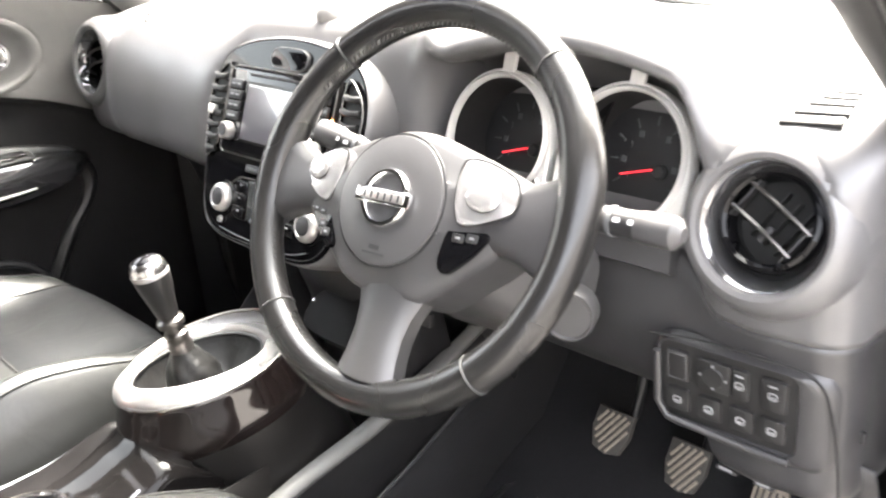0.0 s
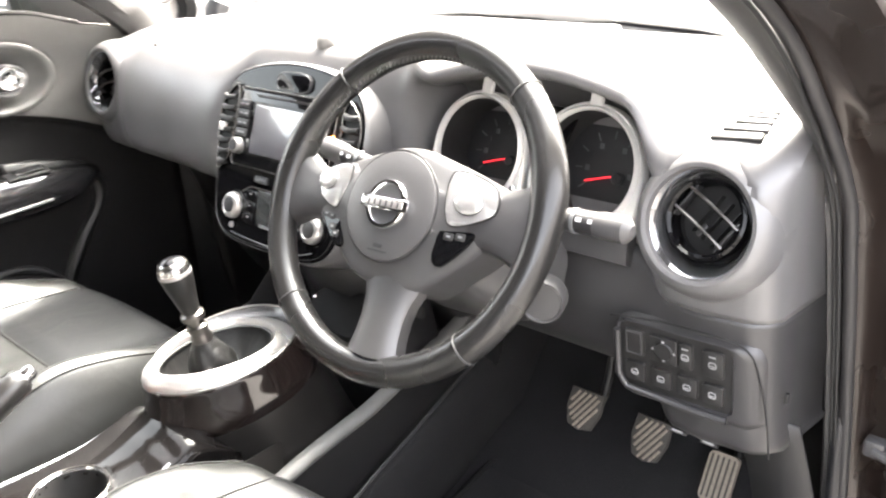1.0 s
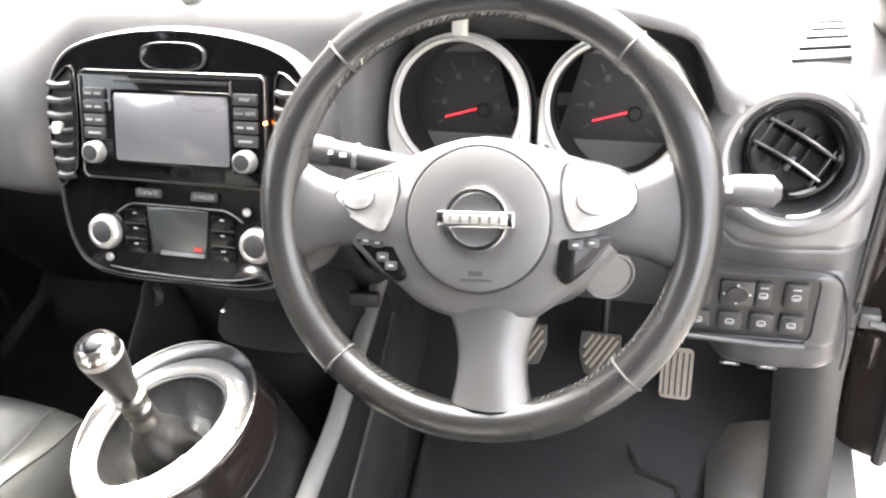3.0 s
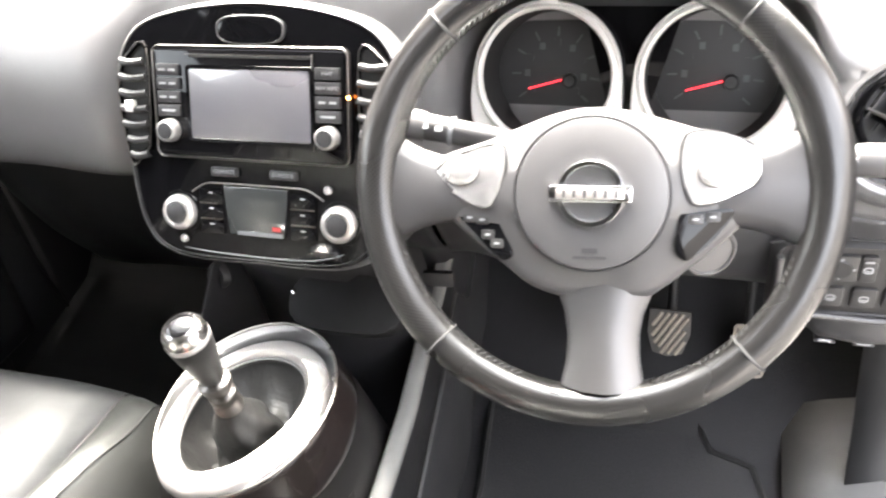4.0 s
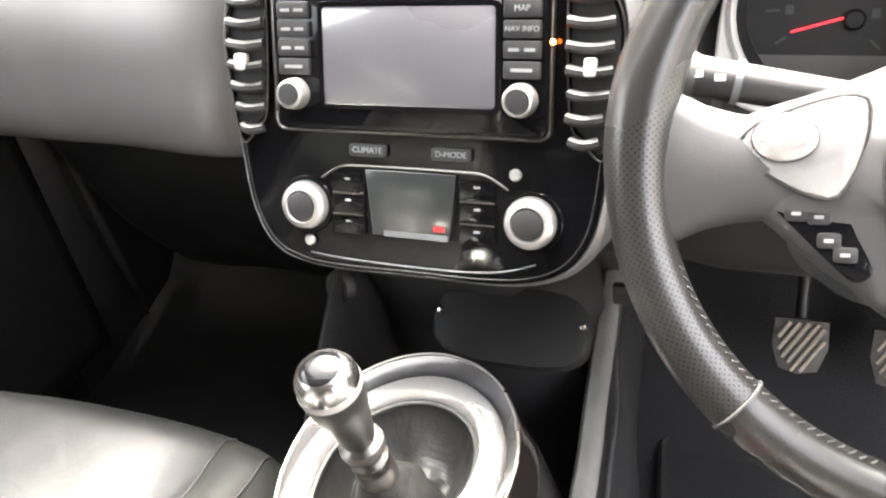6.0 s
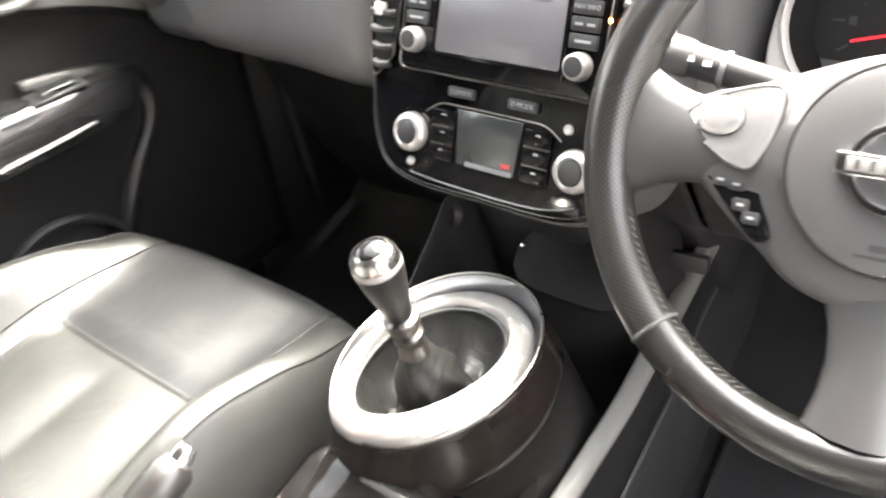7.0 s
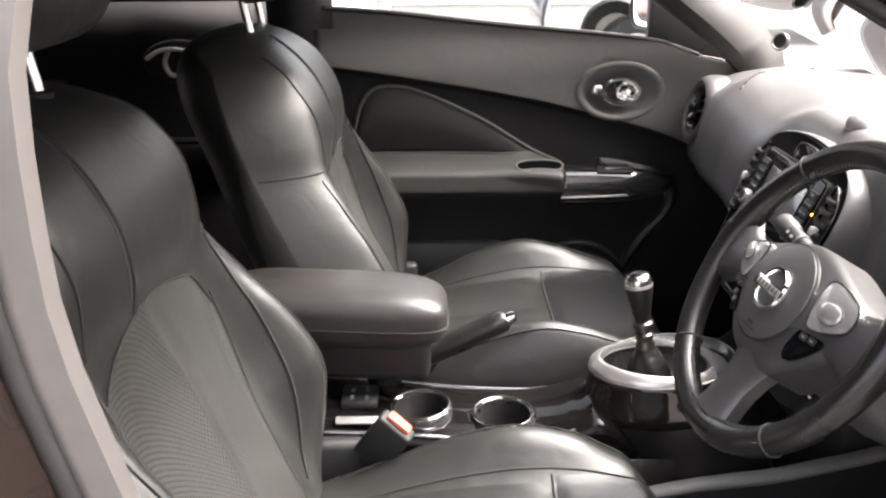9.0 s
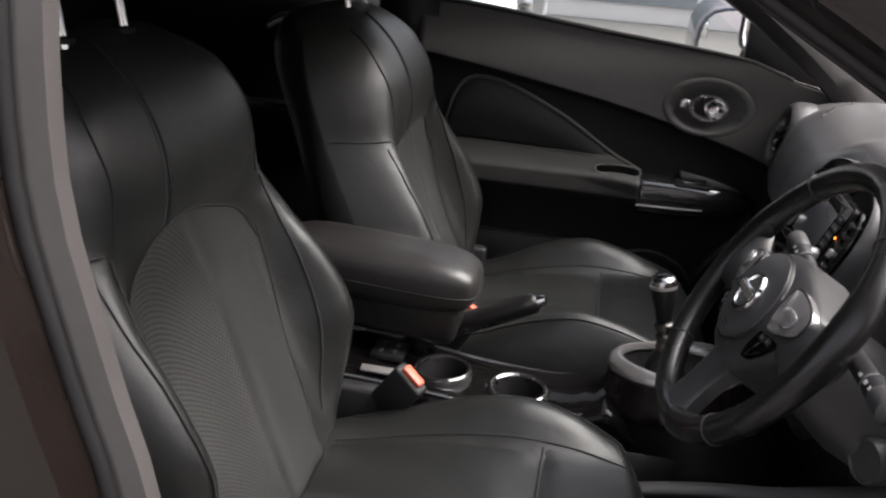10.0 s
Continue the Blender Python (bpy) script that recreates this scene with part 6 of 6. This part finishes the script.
part("foot", box(0.10, 0.05, 0.05, 0.015, T((-0.845, 0.19, 1.095))), M_BLACK, mir)

# ---- rear passenger door ----
rdoor = thing("rear_door", (-0.73, -1.1, 0.35), "black rear door panel with a chrome handle, in shade", "car door")
part("trim_panel", grid([[Vector((-0.745 - 0.03 * step(z, 1.05, 1.2), y, z)) for z in (1.20, 1.12, 1.0, 0.9, 0.8, 0.6, 0.34)] for y in (-1.75, -1.4, -1.1, -0.74)]), M_NEAR_BLACK, rdoor, solid=-0.004)
RM = T((-0.728, -0.966, 1.066)) @ Matrix.Rotation(radians(90), 4, "Z") @ Matrix.Rotation(radians(90), 4, "X")
part("handle_bowl", lathe([(1.0, -0.004), (0.95, 0.004), (0.8, 0.004), (0.7, 0.0), (0, -0.001)], 32, RM @ Matrix.Diagonal((0.085, 0.05, 1, 1))), M_BLACK, rdoor)
part("handle_arc", tube(spline([RM @ Vector(p) for p in ((-0.072, 0.008, 0.010), (-0.040, 0.026, 0.014), (0.0, 0.030, 0.016), (0.035, 0.022, 0.014))], 20), 0.0050, 8), M_SILVERP, rdoor, "bright curved pull")
part("lock_lever", tube(spline([RM @ Vector(p) for p in ((-0.020, 0.024, 0.012), (-0.030, 0.0, 0.012), (-0.022, -0.026, 0.010), (-0.004, -0.030, 0.010))], 14), 0.0055, 8), M_SILVERP, rdoor, "bright lock lever")
part("armrest", box(0.07, 0.42, 0.06, 0.02, T((-0.715, -0.98, 0.86)), 3), M_DARK, rdoor)
part("armrest_strip", box(0.004, 0.20, 0.006, 0.001, T((-0.679, -0.93, 0.888))), M_GLOSS, rdoor)
part("upper_frame", box(0.03, 1.1, 0.30, 0.01, T((-0.70, -1.28, 1.34)) @ Matrix.Rotation(radians(20), 4, "Y")), M_BLACK, rdoor)


# ---- body shell ----
def slab(name, pts_rows, mat, label, category="pillar", solid=0.02):
    return tagged(part(name, grid(pts_rows), mat, solid=solid), label, category, kind="structure")


# pillars behind the front doors
slab("pillar_1", [[Vector((-0.735 + 0.05 * step(z, 1.15, 1.5), y, z)) for z in (0.32, 0.6, 0.9, 1.1, 1.25, 1.42)] for y in (-0.76, -0.70, -0.612)], M_DARK, "dark trim pillar behind the passenger door")
_rows = []
for k in range(22):
    z = 0.32 + 1.12 * k / 21
    sh = table(z, [(0.32, -0.49), (0.55, -0.525), (0.70, -0.548), (0.85, -0.577), (0.90, -0.592), (1.0, -0.617), (1.1, -0.638), (1.2, -0.641), (1.3, -0.634), (1.44, -0.60)])
    xi = 0.742 - 0.05 * step(z, 1.27, 1.47)
    _rows.append([Vector((xi - 0.05, sh - 0.075, z)), Vector((xi - 0.016, sh - 0.022, z)), Vector((xi - 0.004, sh - 0.004, z)), Vector((xi + 0.006, sh - 0.006, z)), Vector((xi + 0.008, sh - 0.022, z)), Vector((xi + 0.010, sh - 0.032, z))])
slab("pillar_2", _rows, M_PILLAR, "grey trim pillar edge beside the driver's seat", solid=0.006)
seal_pts = []
_paint = []
for k in range(22):
    z = 0.32 + 1.12 * k / 21
    sh = table(z, [(0.32, -0.49), (0.55, -0.525), (0.70, -0.548), (0.85, -0.577), (0.90, -0.592), (1.0, -0.617), (1.1, -0.638), (1.2, -0.641), (1.3, -0.634), (1.44, -0.60)])
    xi = 0.742 - 0.05 * step(z, 1.27, 1.47)
    seal_pts.append(Vector((xi + 0.016, sh - 0.036, z)))
    _paint.append([Vector((xi + 0.012, sh - 0.036, z)), Vector((xi + 0.030, sh - 0.050, z)), Vector((xi + 0.055, sh - 0.058, z)), Vector((xi + 0.065, sh - 0.10, z)), Vector((xi + 0.070, sh - 0.24, z))])
tagged(part("door_seal_1", tube(seal_pts, 0.009, 10), M_BLACK), "black rubber door seal", "door seal", kind="structure")
slab("pillar_3", _paint, M_PAINT, "dark brown painted door jamb", solid=0.004)
belt = thing("belt_guide", (0.70, -0.69, 0.95), "small dark belt slot on the pillar trim", "belt guide")
part("slot", box(0.012, 0.012, 0.035, 0.004, T((0.722, -0.660, 1.050))), M_BLACK, belt)

# windscreen pillars
A_OUT = [(0.735, 0.470, 0.33), (0.735, 0.455, 0.55), (0.730, 0.415, 0.80), (0.725, 0.372, 0.935), (0.718, 0.285, 1.060), (0.705, 0.141, 1.166), (0.670, -0.10, 1.315), (0.63, -0.30, 1.415)]
A_IN = [(0.725, 0.435, 0.60), (0.722, 0.43, 0.75), (0.715, 0.43, 0.90), (0.700, 0.36, 1.00), (0.690, 0.335, 1.045), (0.655, 0.215, 1.150), (0.60, -0.05, 1.330), (0.56, -0.25, 1.430)]
B_OUT = [(0.742, 0.400, 0.33), (0.742, 0.385, 0.55), (0.742, 0.345, 0.755), (0.742, 0.313, 0.885), (0.740, 0.290, 0.960), (0.727, 0.228, 1.060), (0.705, 0.141, 1.166), (0.670, -0.10, 1.315), (0.63, -0.30, 1.415)]
B_IN = [(0.725, 0.405, 0.33), (0.725, 0.392, 0.55), (0.725, 0.357, 0.735), (0.727, 0.320, 0.870), (0.722, 0.306, 0.940), (0.702, 0.310, 1.020), (0.655, 0.215, 1.150), (0.60, -0.05, 1.330), (0.56, -0.25, 1.430)]
for s, nm in ((1, "pillar_4"), (-1, "pillar_5")):
    rows = []
    _o, _i = (spline(B_OUT, 44), spline(B_IN, 44)) if s > 0 else (spline(A_OUT, 40), spline(A_IN, 40))
    for o, q in zip(_o, _i):
        mid = (o + q) / 2 + Vector((-0.010, -0.014, -0.004)) * (step(q.z, 0.95, 1.10) if s > 0 else 1.0)
        fwd = q + Vector((0.02, 0.06, 0.05))
        rows.append([Vector((s * p.x, p.y, p.z)) for p in (fwd, q, (q + mid) / 2 + Vector((0, -0.004, 0)), mid, (o + mid) / 2 + Vector((0, -0.004, 0)), o)])
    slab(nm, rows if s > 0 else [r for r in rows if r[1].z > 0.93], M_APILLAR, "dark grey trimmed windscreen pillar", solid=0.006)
    # Below the dash the same pillar is near black: footwell shade in its colour.
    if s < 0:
        slab("pillar_6", [r for r in rows if r[1].z < 0.96], M_NEAR_BLACK, "lower end of the windscreen pillar, darkened for footwell shade", solid=0.006)
    tagged(part("door_seal_2" if s > 0 else "door_seal_3", tube([Vector((s * (p.x + 0.009), p.y + 0.008, p.z + 0.004)) for p in _o], 0.0075, 10), M_SEAL if s > 0 else M_BLACK), "black rubber door seal round the opening", "door seal", kind="structure")
tagged(part("door_seal_4", tube([p + Vector((0.001, -0.003, 0.002)) for p in spline(B_OUT, 44)], 0.0026, 8), M_BLACK), "black lip of the door seal", "door seal", kind="structure")
tweeter = thing("tweeter", (-0.645, 0.38, 1.10), "small round tweeter grille on the dark windscreen pillar", "loudspeaker")
_m = T((-0.640, 0.369, 1.113)) @ Matrix.Rotation(radians(38), 4, "Z") @ Matrix.Rotation(radians(72), 4, "X")
part("grille", lathe([(0.0, 0.0), (0.010, 0.001), (0.015, 0.0015)], 28, _m), M_SWITCH, tweeter)
part("rim", lathe([(0.0150, -0.006), (0.0165, 0.003), (0.0180, 0.0035), (0.0195, 0.001), (0.0200, -0.006)], 32, _m), M_HUB, tweeter, "grey rim")
# painted jamb in front of the driver's opening
_rows = []
for o in spline(B_OUT, 44):
    d = 0.068 * (1 - step(o.z, 0.92, 1.12))
    _rows.append([o + Vector((0.008, 0.014, 0.002)), o + Vector((0.022, 0.020 + d * 0.7, 0.006)), o + Vector((0.040, 0.018 + d, 0.010)), o + Vector((0.085, 0.022 + d, 0.014)), o + Vector((0.092, 0.050 + d, 0.02)), o + Vector((0.102, 0.40, 0.03))])
slab("door_jamb", _rows, M_PAINT, "dark brown metallic painted door jamb", "door jamb", solid=0.004)
jb = thing("jamb_bolt", (0.772, 0.43, 0.82), "bright bolt head on the brown jamb", "bolt")
part("bolt", lathe([(0.009, 0), (0.009, 0.004), (0.006, 0.007), (0, 0.007)], 20, T((0.792, 0.417, 0.827)) @ Matrix.Rotation(radians(88), 4, "X")), M_CHROME, jb)
strap = thing("door_check_strap", (0.78, 0.42, 0.60), "steel door check strap bolted to the jamb", "check strap")
part("bracket", box(0.026, 0.02, 0.024, 0.004, T((0.778, 0.415, 0.602))), M_HUB, strap)
part("arm", tube([(0.778, 0.405, 0.602), (0.84, 0.395, 0.592), (0.93, 0.38, 0.585)], 0.006, 8), M_HUB, strap)
# sill
slab("door_sill", [[Vector((0.60, y, 0.31)), Vector((0.66, y, 0.335)), Vector((0.72, y, 0.352)), Vector((0.745, y, 0.350)), Vector((0.80, y, 0.33)), Vector((0.82, y, 0.20))] for y in (-0.60, -0.3, 0.0, 0.3, 0.47)], M_DOORTRIM, "grey plastic sill plate over the brown sill", "sill", solid=0.004)

# roof, rear and glass
_rows = []
for y, z, w in ((-0.24, 1.42, 0.56), (-0.5, 1.465, 0.62), (-0.9, 1.475, 0.62), (-1.4, 1.44, 0.60), (-1.9, 1.36, 0.56)):
    _rows.append([Vector((w * u, y, z + 0.03 * (1 - u * u))) for u in (-1.08, -1, -0.5, 0, 0.5, 1, 1.08)])
tagged(part("ceiling", grid(_rows), M_LINER, solid=0.03), "grey cloth headliner", "ceiling", kind="structure")
slab("wall_rear", [[Vector((x, -1.92, z)) for z in (0.3, 0.8, 1.4)] for x in (-0.75, 0, 0.75)], M_NEAR_BLACK, "dark rear of the cabin", "wall")
slab("wall_right", [[Vector((0.745 - 0.12 * step(z, 1.1, 1.5), y, z)) for z in (0.3, 0.8, 1.1, 1.3, 1.46)] for y in (-1.92, -1.3, -0.74)], M_DARK, "dark rear door on the driver's side", "wall")
for s in (-1, 1):
    slab("roof_rail_%d" % (1 if s < 0 else 2), [[Vector((s * 0.70, y, z)), Vector((s * 0.62, y, z + 0.05)), Vector((s * 0.55, y, z + 0.06))] for y, z in ((-0.22, 1.39), (-0.6, 1.43), (-1.2, 1.43), (-1.9, 1.38))], M_PAINT, "brown roof rail above the door", "roof rail", solid=0.01)
_ws = part("window_1", grid([[Vector((w * u, y0 + (y1 - y0) * f - 0.16 * u * u * (1 - f * 0.4), 1.02 + 0.44 * f)) for u in (-1, -0.75, -0.5, -0.25, 0, 0.25, 0.5, 0.75, 1)] for f, w, y0, y1 in ((k / 8, 0.72 - 0.12 * k / 8, 0.80, -0.16) for k in range(9))]), M_GLASS)
tagged(_ws, "sloping clear windscreen", "windscreen", kind="structure")
_ws.visible_shadow = False
slab("scuttle", [[Vector((0.72 * u, 0.83 - 0.16 * u * u, 0.99)), Vector((0.74 * u, 0.93 - 0.16 * u * u, 0.975))] for u in (-1, -0.5, 0, 0.5, 1)], M_BLACK, "black scuttle below the windscreen", "scuttle", solid=0.01)
bonnet = thing("bonnet", (0, 1.3, 0.7), "dark brown painted bonnet beyond the windscreen", "bonnet")
part("panel", grid([[Vector((0.74 * u, y - 0.16 * u * u, z - 0.05 * u * u)) for u in (-1, -0.6, -0.2, 0.2, 0.6, 1)] for y, z in ((0.93, 0.965), (1.2, 0.955), (1.5, 0.91), (1.75, 0.82), (1.85, 0.67))]), M_PAINT, bonnet, solid=0.004)

# ---- open driver's door ----
ddoor = thing("drivers_door", (0.80, 0.46, 0.33), "open driver's door edge, brown paint and black trim", "car door")
DD = T((0.828, 0.440, 0.0)) @ Matrix.Rotation(radians(66), 4, "Z")
part("door_shell", box(0.10, 1.10, 0.80, 0.02, DD @ T((0.045, -0.49, 0.72)), 3), M_PAINT, ddoor, "brown painted shell")
part("inner_trim", box(0.06, 0.92, 0.72, 0.02, DD @ T((-0.035, -0.56, 0.74)), 3), M_DARK, ddoor, "black inner trim")
part("edge_seal", tube([DD @ Vector((-0.015, -0.012, z)) for z in (0.34, 0.6, 0.9, 1.12)], 0.010, 8), M_BLACK, ddoor)
for z in (0.52, 0.93):
    part("hinge", box(0.07, 0.045, 0.06, 0.008, T((0.815, 0.475, z)) @ Matrix.Rotation(radians(30), 4, "Z")), M_PAINT, ddoor, "painted steel hinge")
part("hinge_boot", tube(spline([(0.79, 0.47, 0.72), (0.83, 0.49, 0.71), (0.85, 0.45, 0.70)], 10), 0.018, 12), M_BLACK, ddoor, "black rubber cable boot")

# ---- outside ----
tagged(part("ground", grid([[Vector((x, y, 0.0)) for x in (-300, -60, -12, 12, 60, 300)] for y in (-300, -60, -12, 12, 60, 300)]), M_ASPHALT), "grey concrete car park under bright sky", "ground", kind="structure")
# Unseen wall, added only to cut low sky light from the driver's side.
tagged(part("wall_blocker", box(0.3, 26, 3.2, 0.02, T((6.5, -2.5, 1.6))), M_BLOCKER), "unseen grey wall added behind the camera to block sky light", "wall", kind="structure")
showroom = thing("showroom_building", (-14, 2, 0), "pale clad showroom building across the car park", "building")
part("wall", box(1.0, 26, 5.0, 0.02, T((-14.5, 3, 2.5))), M_WALL, showroom)
M_SHOP = material("showroom_glass", (0.25, 0.28, 0.3), 0.08, vary=0.05)
for k in range(7):
    part("window", box(0.06, 2.6, 2.6, 0.01, T((-13.98, -7 + 3.4 * k, 1.6))), M_SHOP, showroom)


def parked_car(x, y, turn, paint, label):
    c = thing("parked_car", (x, y, 0), label, "car", "parked cars")
    m = T((x, y, 0)) @ Matrix.Rotation(radians(turn), 4, "Z")
    prof = [(-2.1, 0.25), (-2.15, 0.6), (-2.05, 0.9), (-1.5, 0.98), (-0.95, 1.38), (0.2, 1.46), (0.9, 1.38), (1.65, 0.98), (2.1, 0.86), (2.15, 0.45), (2.05, 0.25)]
    sm = spline([(p[0], p[1], 0) for p in prof], 48)
    rows = []
    for u in (-1, -0.96, -0.85, 0, 0.85, 0.96, 1):
        rows.append([m @ Vector((0.88 * u * (1 - 0.16 * step(p.y, 0.95, 1.4)), p.x * (1 - 0.04 * u * u), 0.25 + (p.y - 0.25) * (1 - 0.05 * u ** 4))) for p in sm])
    part("body", grid(rows, caps=False), paint, c, solid=0.02)
    for s in (-1, 1):
        g = [(-1.35, 1.0), (-0.9, 1.33), (0.2, 1.40), (0.8, 1.32), (1.4, 1.0)]
        part("side_window", prism([(p[0], p[1]) for p in g], 0.02, 0.005, m @ T((s * 0.84, 0, 0)) @ Matrix.Rotation(radians(90 * s), 4, "Z") @ Matrix.Rotation(radians(90), 4, "X") @ Matrix.Diagonal((s, 1, 1, 1))), M_SHOP, c)
        part("tail_lamp", box(0.25, 0.06, 0.16, 0.02, m @ T((s * 0.68, -2.09, 0.80))), M_RED, c, "red tail lamp")
        part("head_lamp", box(0.3, 0.08, 0.14, 0.02, m @ T((s * 0.62, 2.06, 0.72))), M_CHROME, c)
        for yy in (-1.3, 1.35):
            w = part("wheel", lathe([(0.20, -0.1), (0.31, -0.1), (0.33, -0.06), (0.33, 0.06), (0.31, 0.1), (0.2, 0.1)], 28, m @ T((s * 0.78, yy, 0.33)) @ Matrix.Rotation(radians(90), 4, "Y"), close=True), M_BLACK, c)
            part("rim", lathe([(0.2, 0.09), (0.12, 0.1), (0, 0.1)], 20, m @ T((s * 0.78, yy, 0.33)) @ Matrix.Rotation(radians(90 * s), 4, "Y")), M_STEEL, w)


M_CAR1 = material("white_car_paint", (0.72, 0.72, 0.72), 0.2, coat=0.6, vary=0.03)
M_CAR2 = material("red_car_paint", (0.45, 0.03, 0.03), 0.2, coat=0.6, vary=0.05)
M_CAR3 = material("dark_car_paint", (0.03, 0.035, 0.05), 0.2, coat=0.6, vary=0.05)
parked_car(-4.4, -1.6, 92, M_CAR1, "white hatchback parked beyond the passenger window")
parked_car(-7.8, -3.2, 10, M_CAR2, "red car parked further off")
parked_car(-6.4, 2.6, 175, M_CAR3, "dark blue car parked across the lane")
parked_car(-9.5, 6.0, 175, M_CAR1, "white car parked across the lane")
parked_car(1.5, 7.5, 80, M_CAR1, "white car parked ahead")
parked_car(-4.5, 8.5, 85, M_CAR3, "dark car parked ahead")
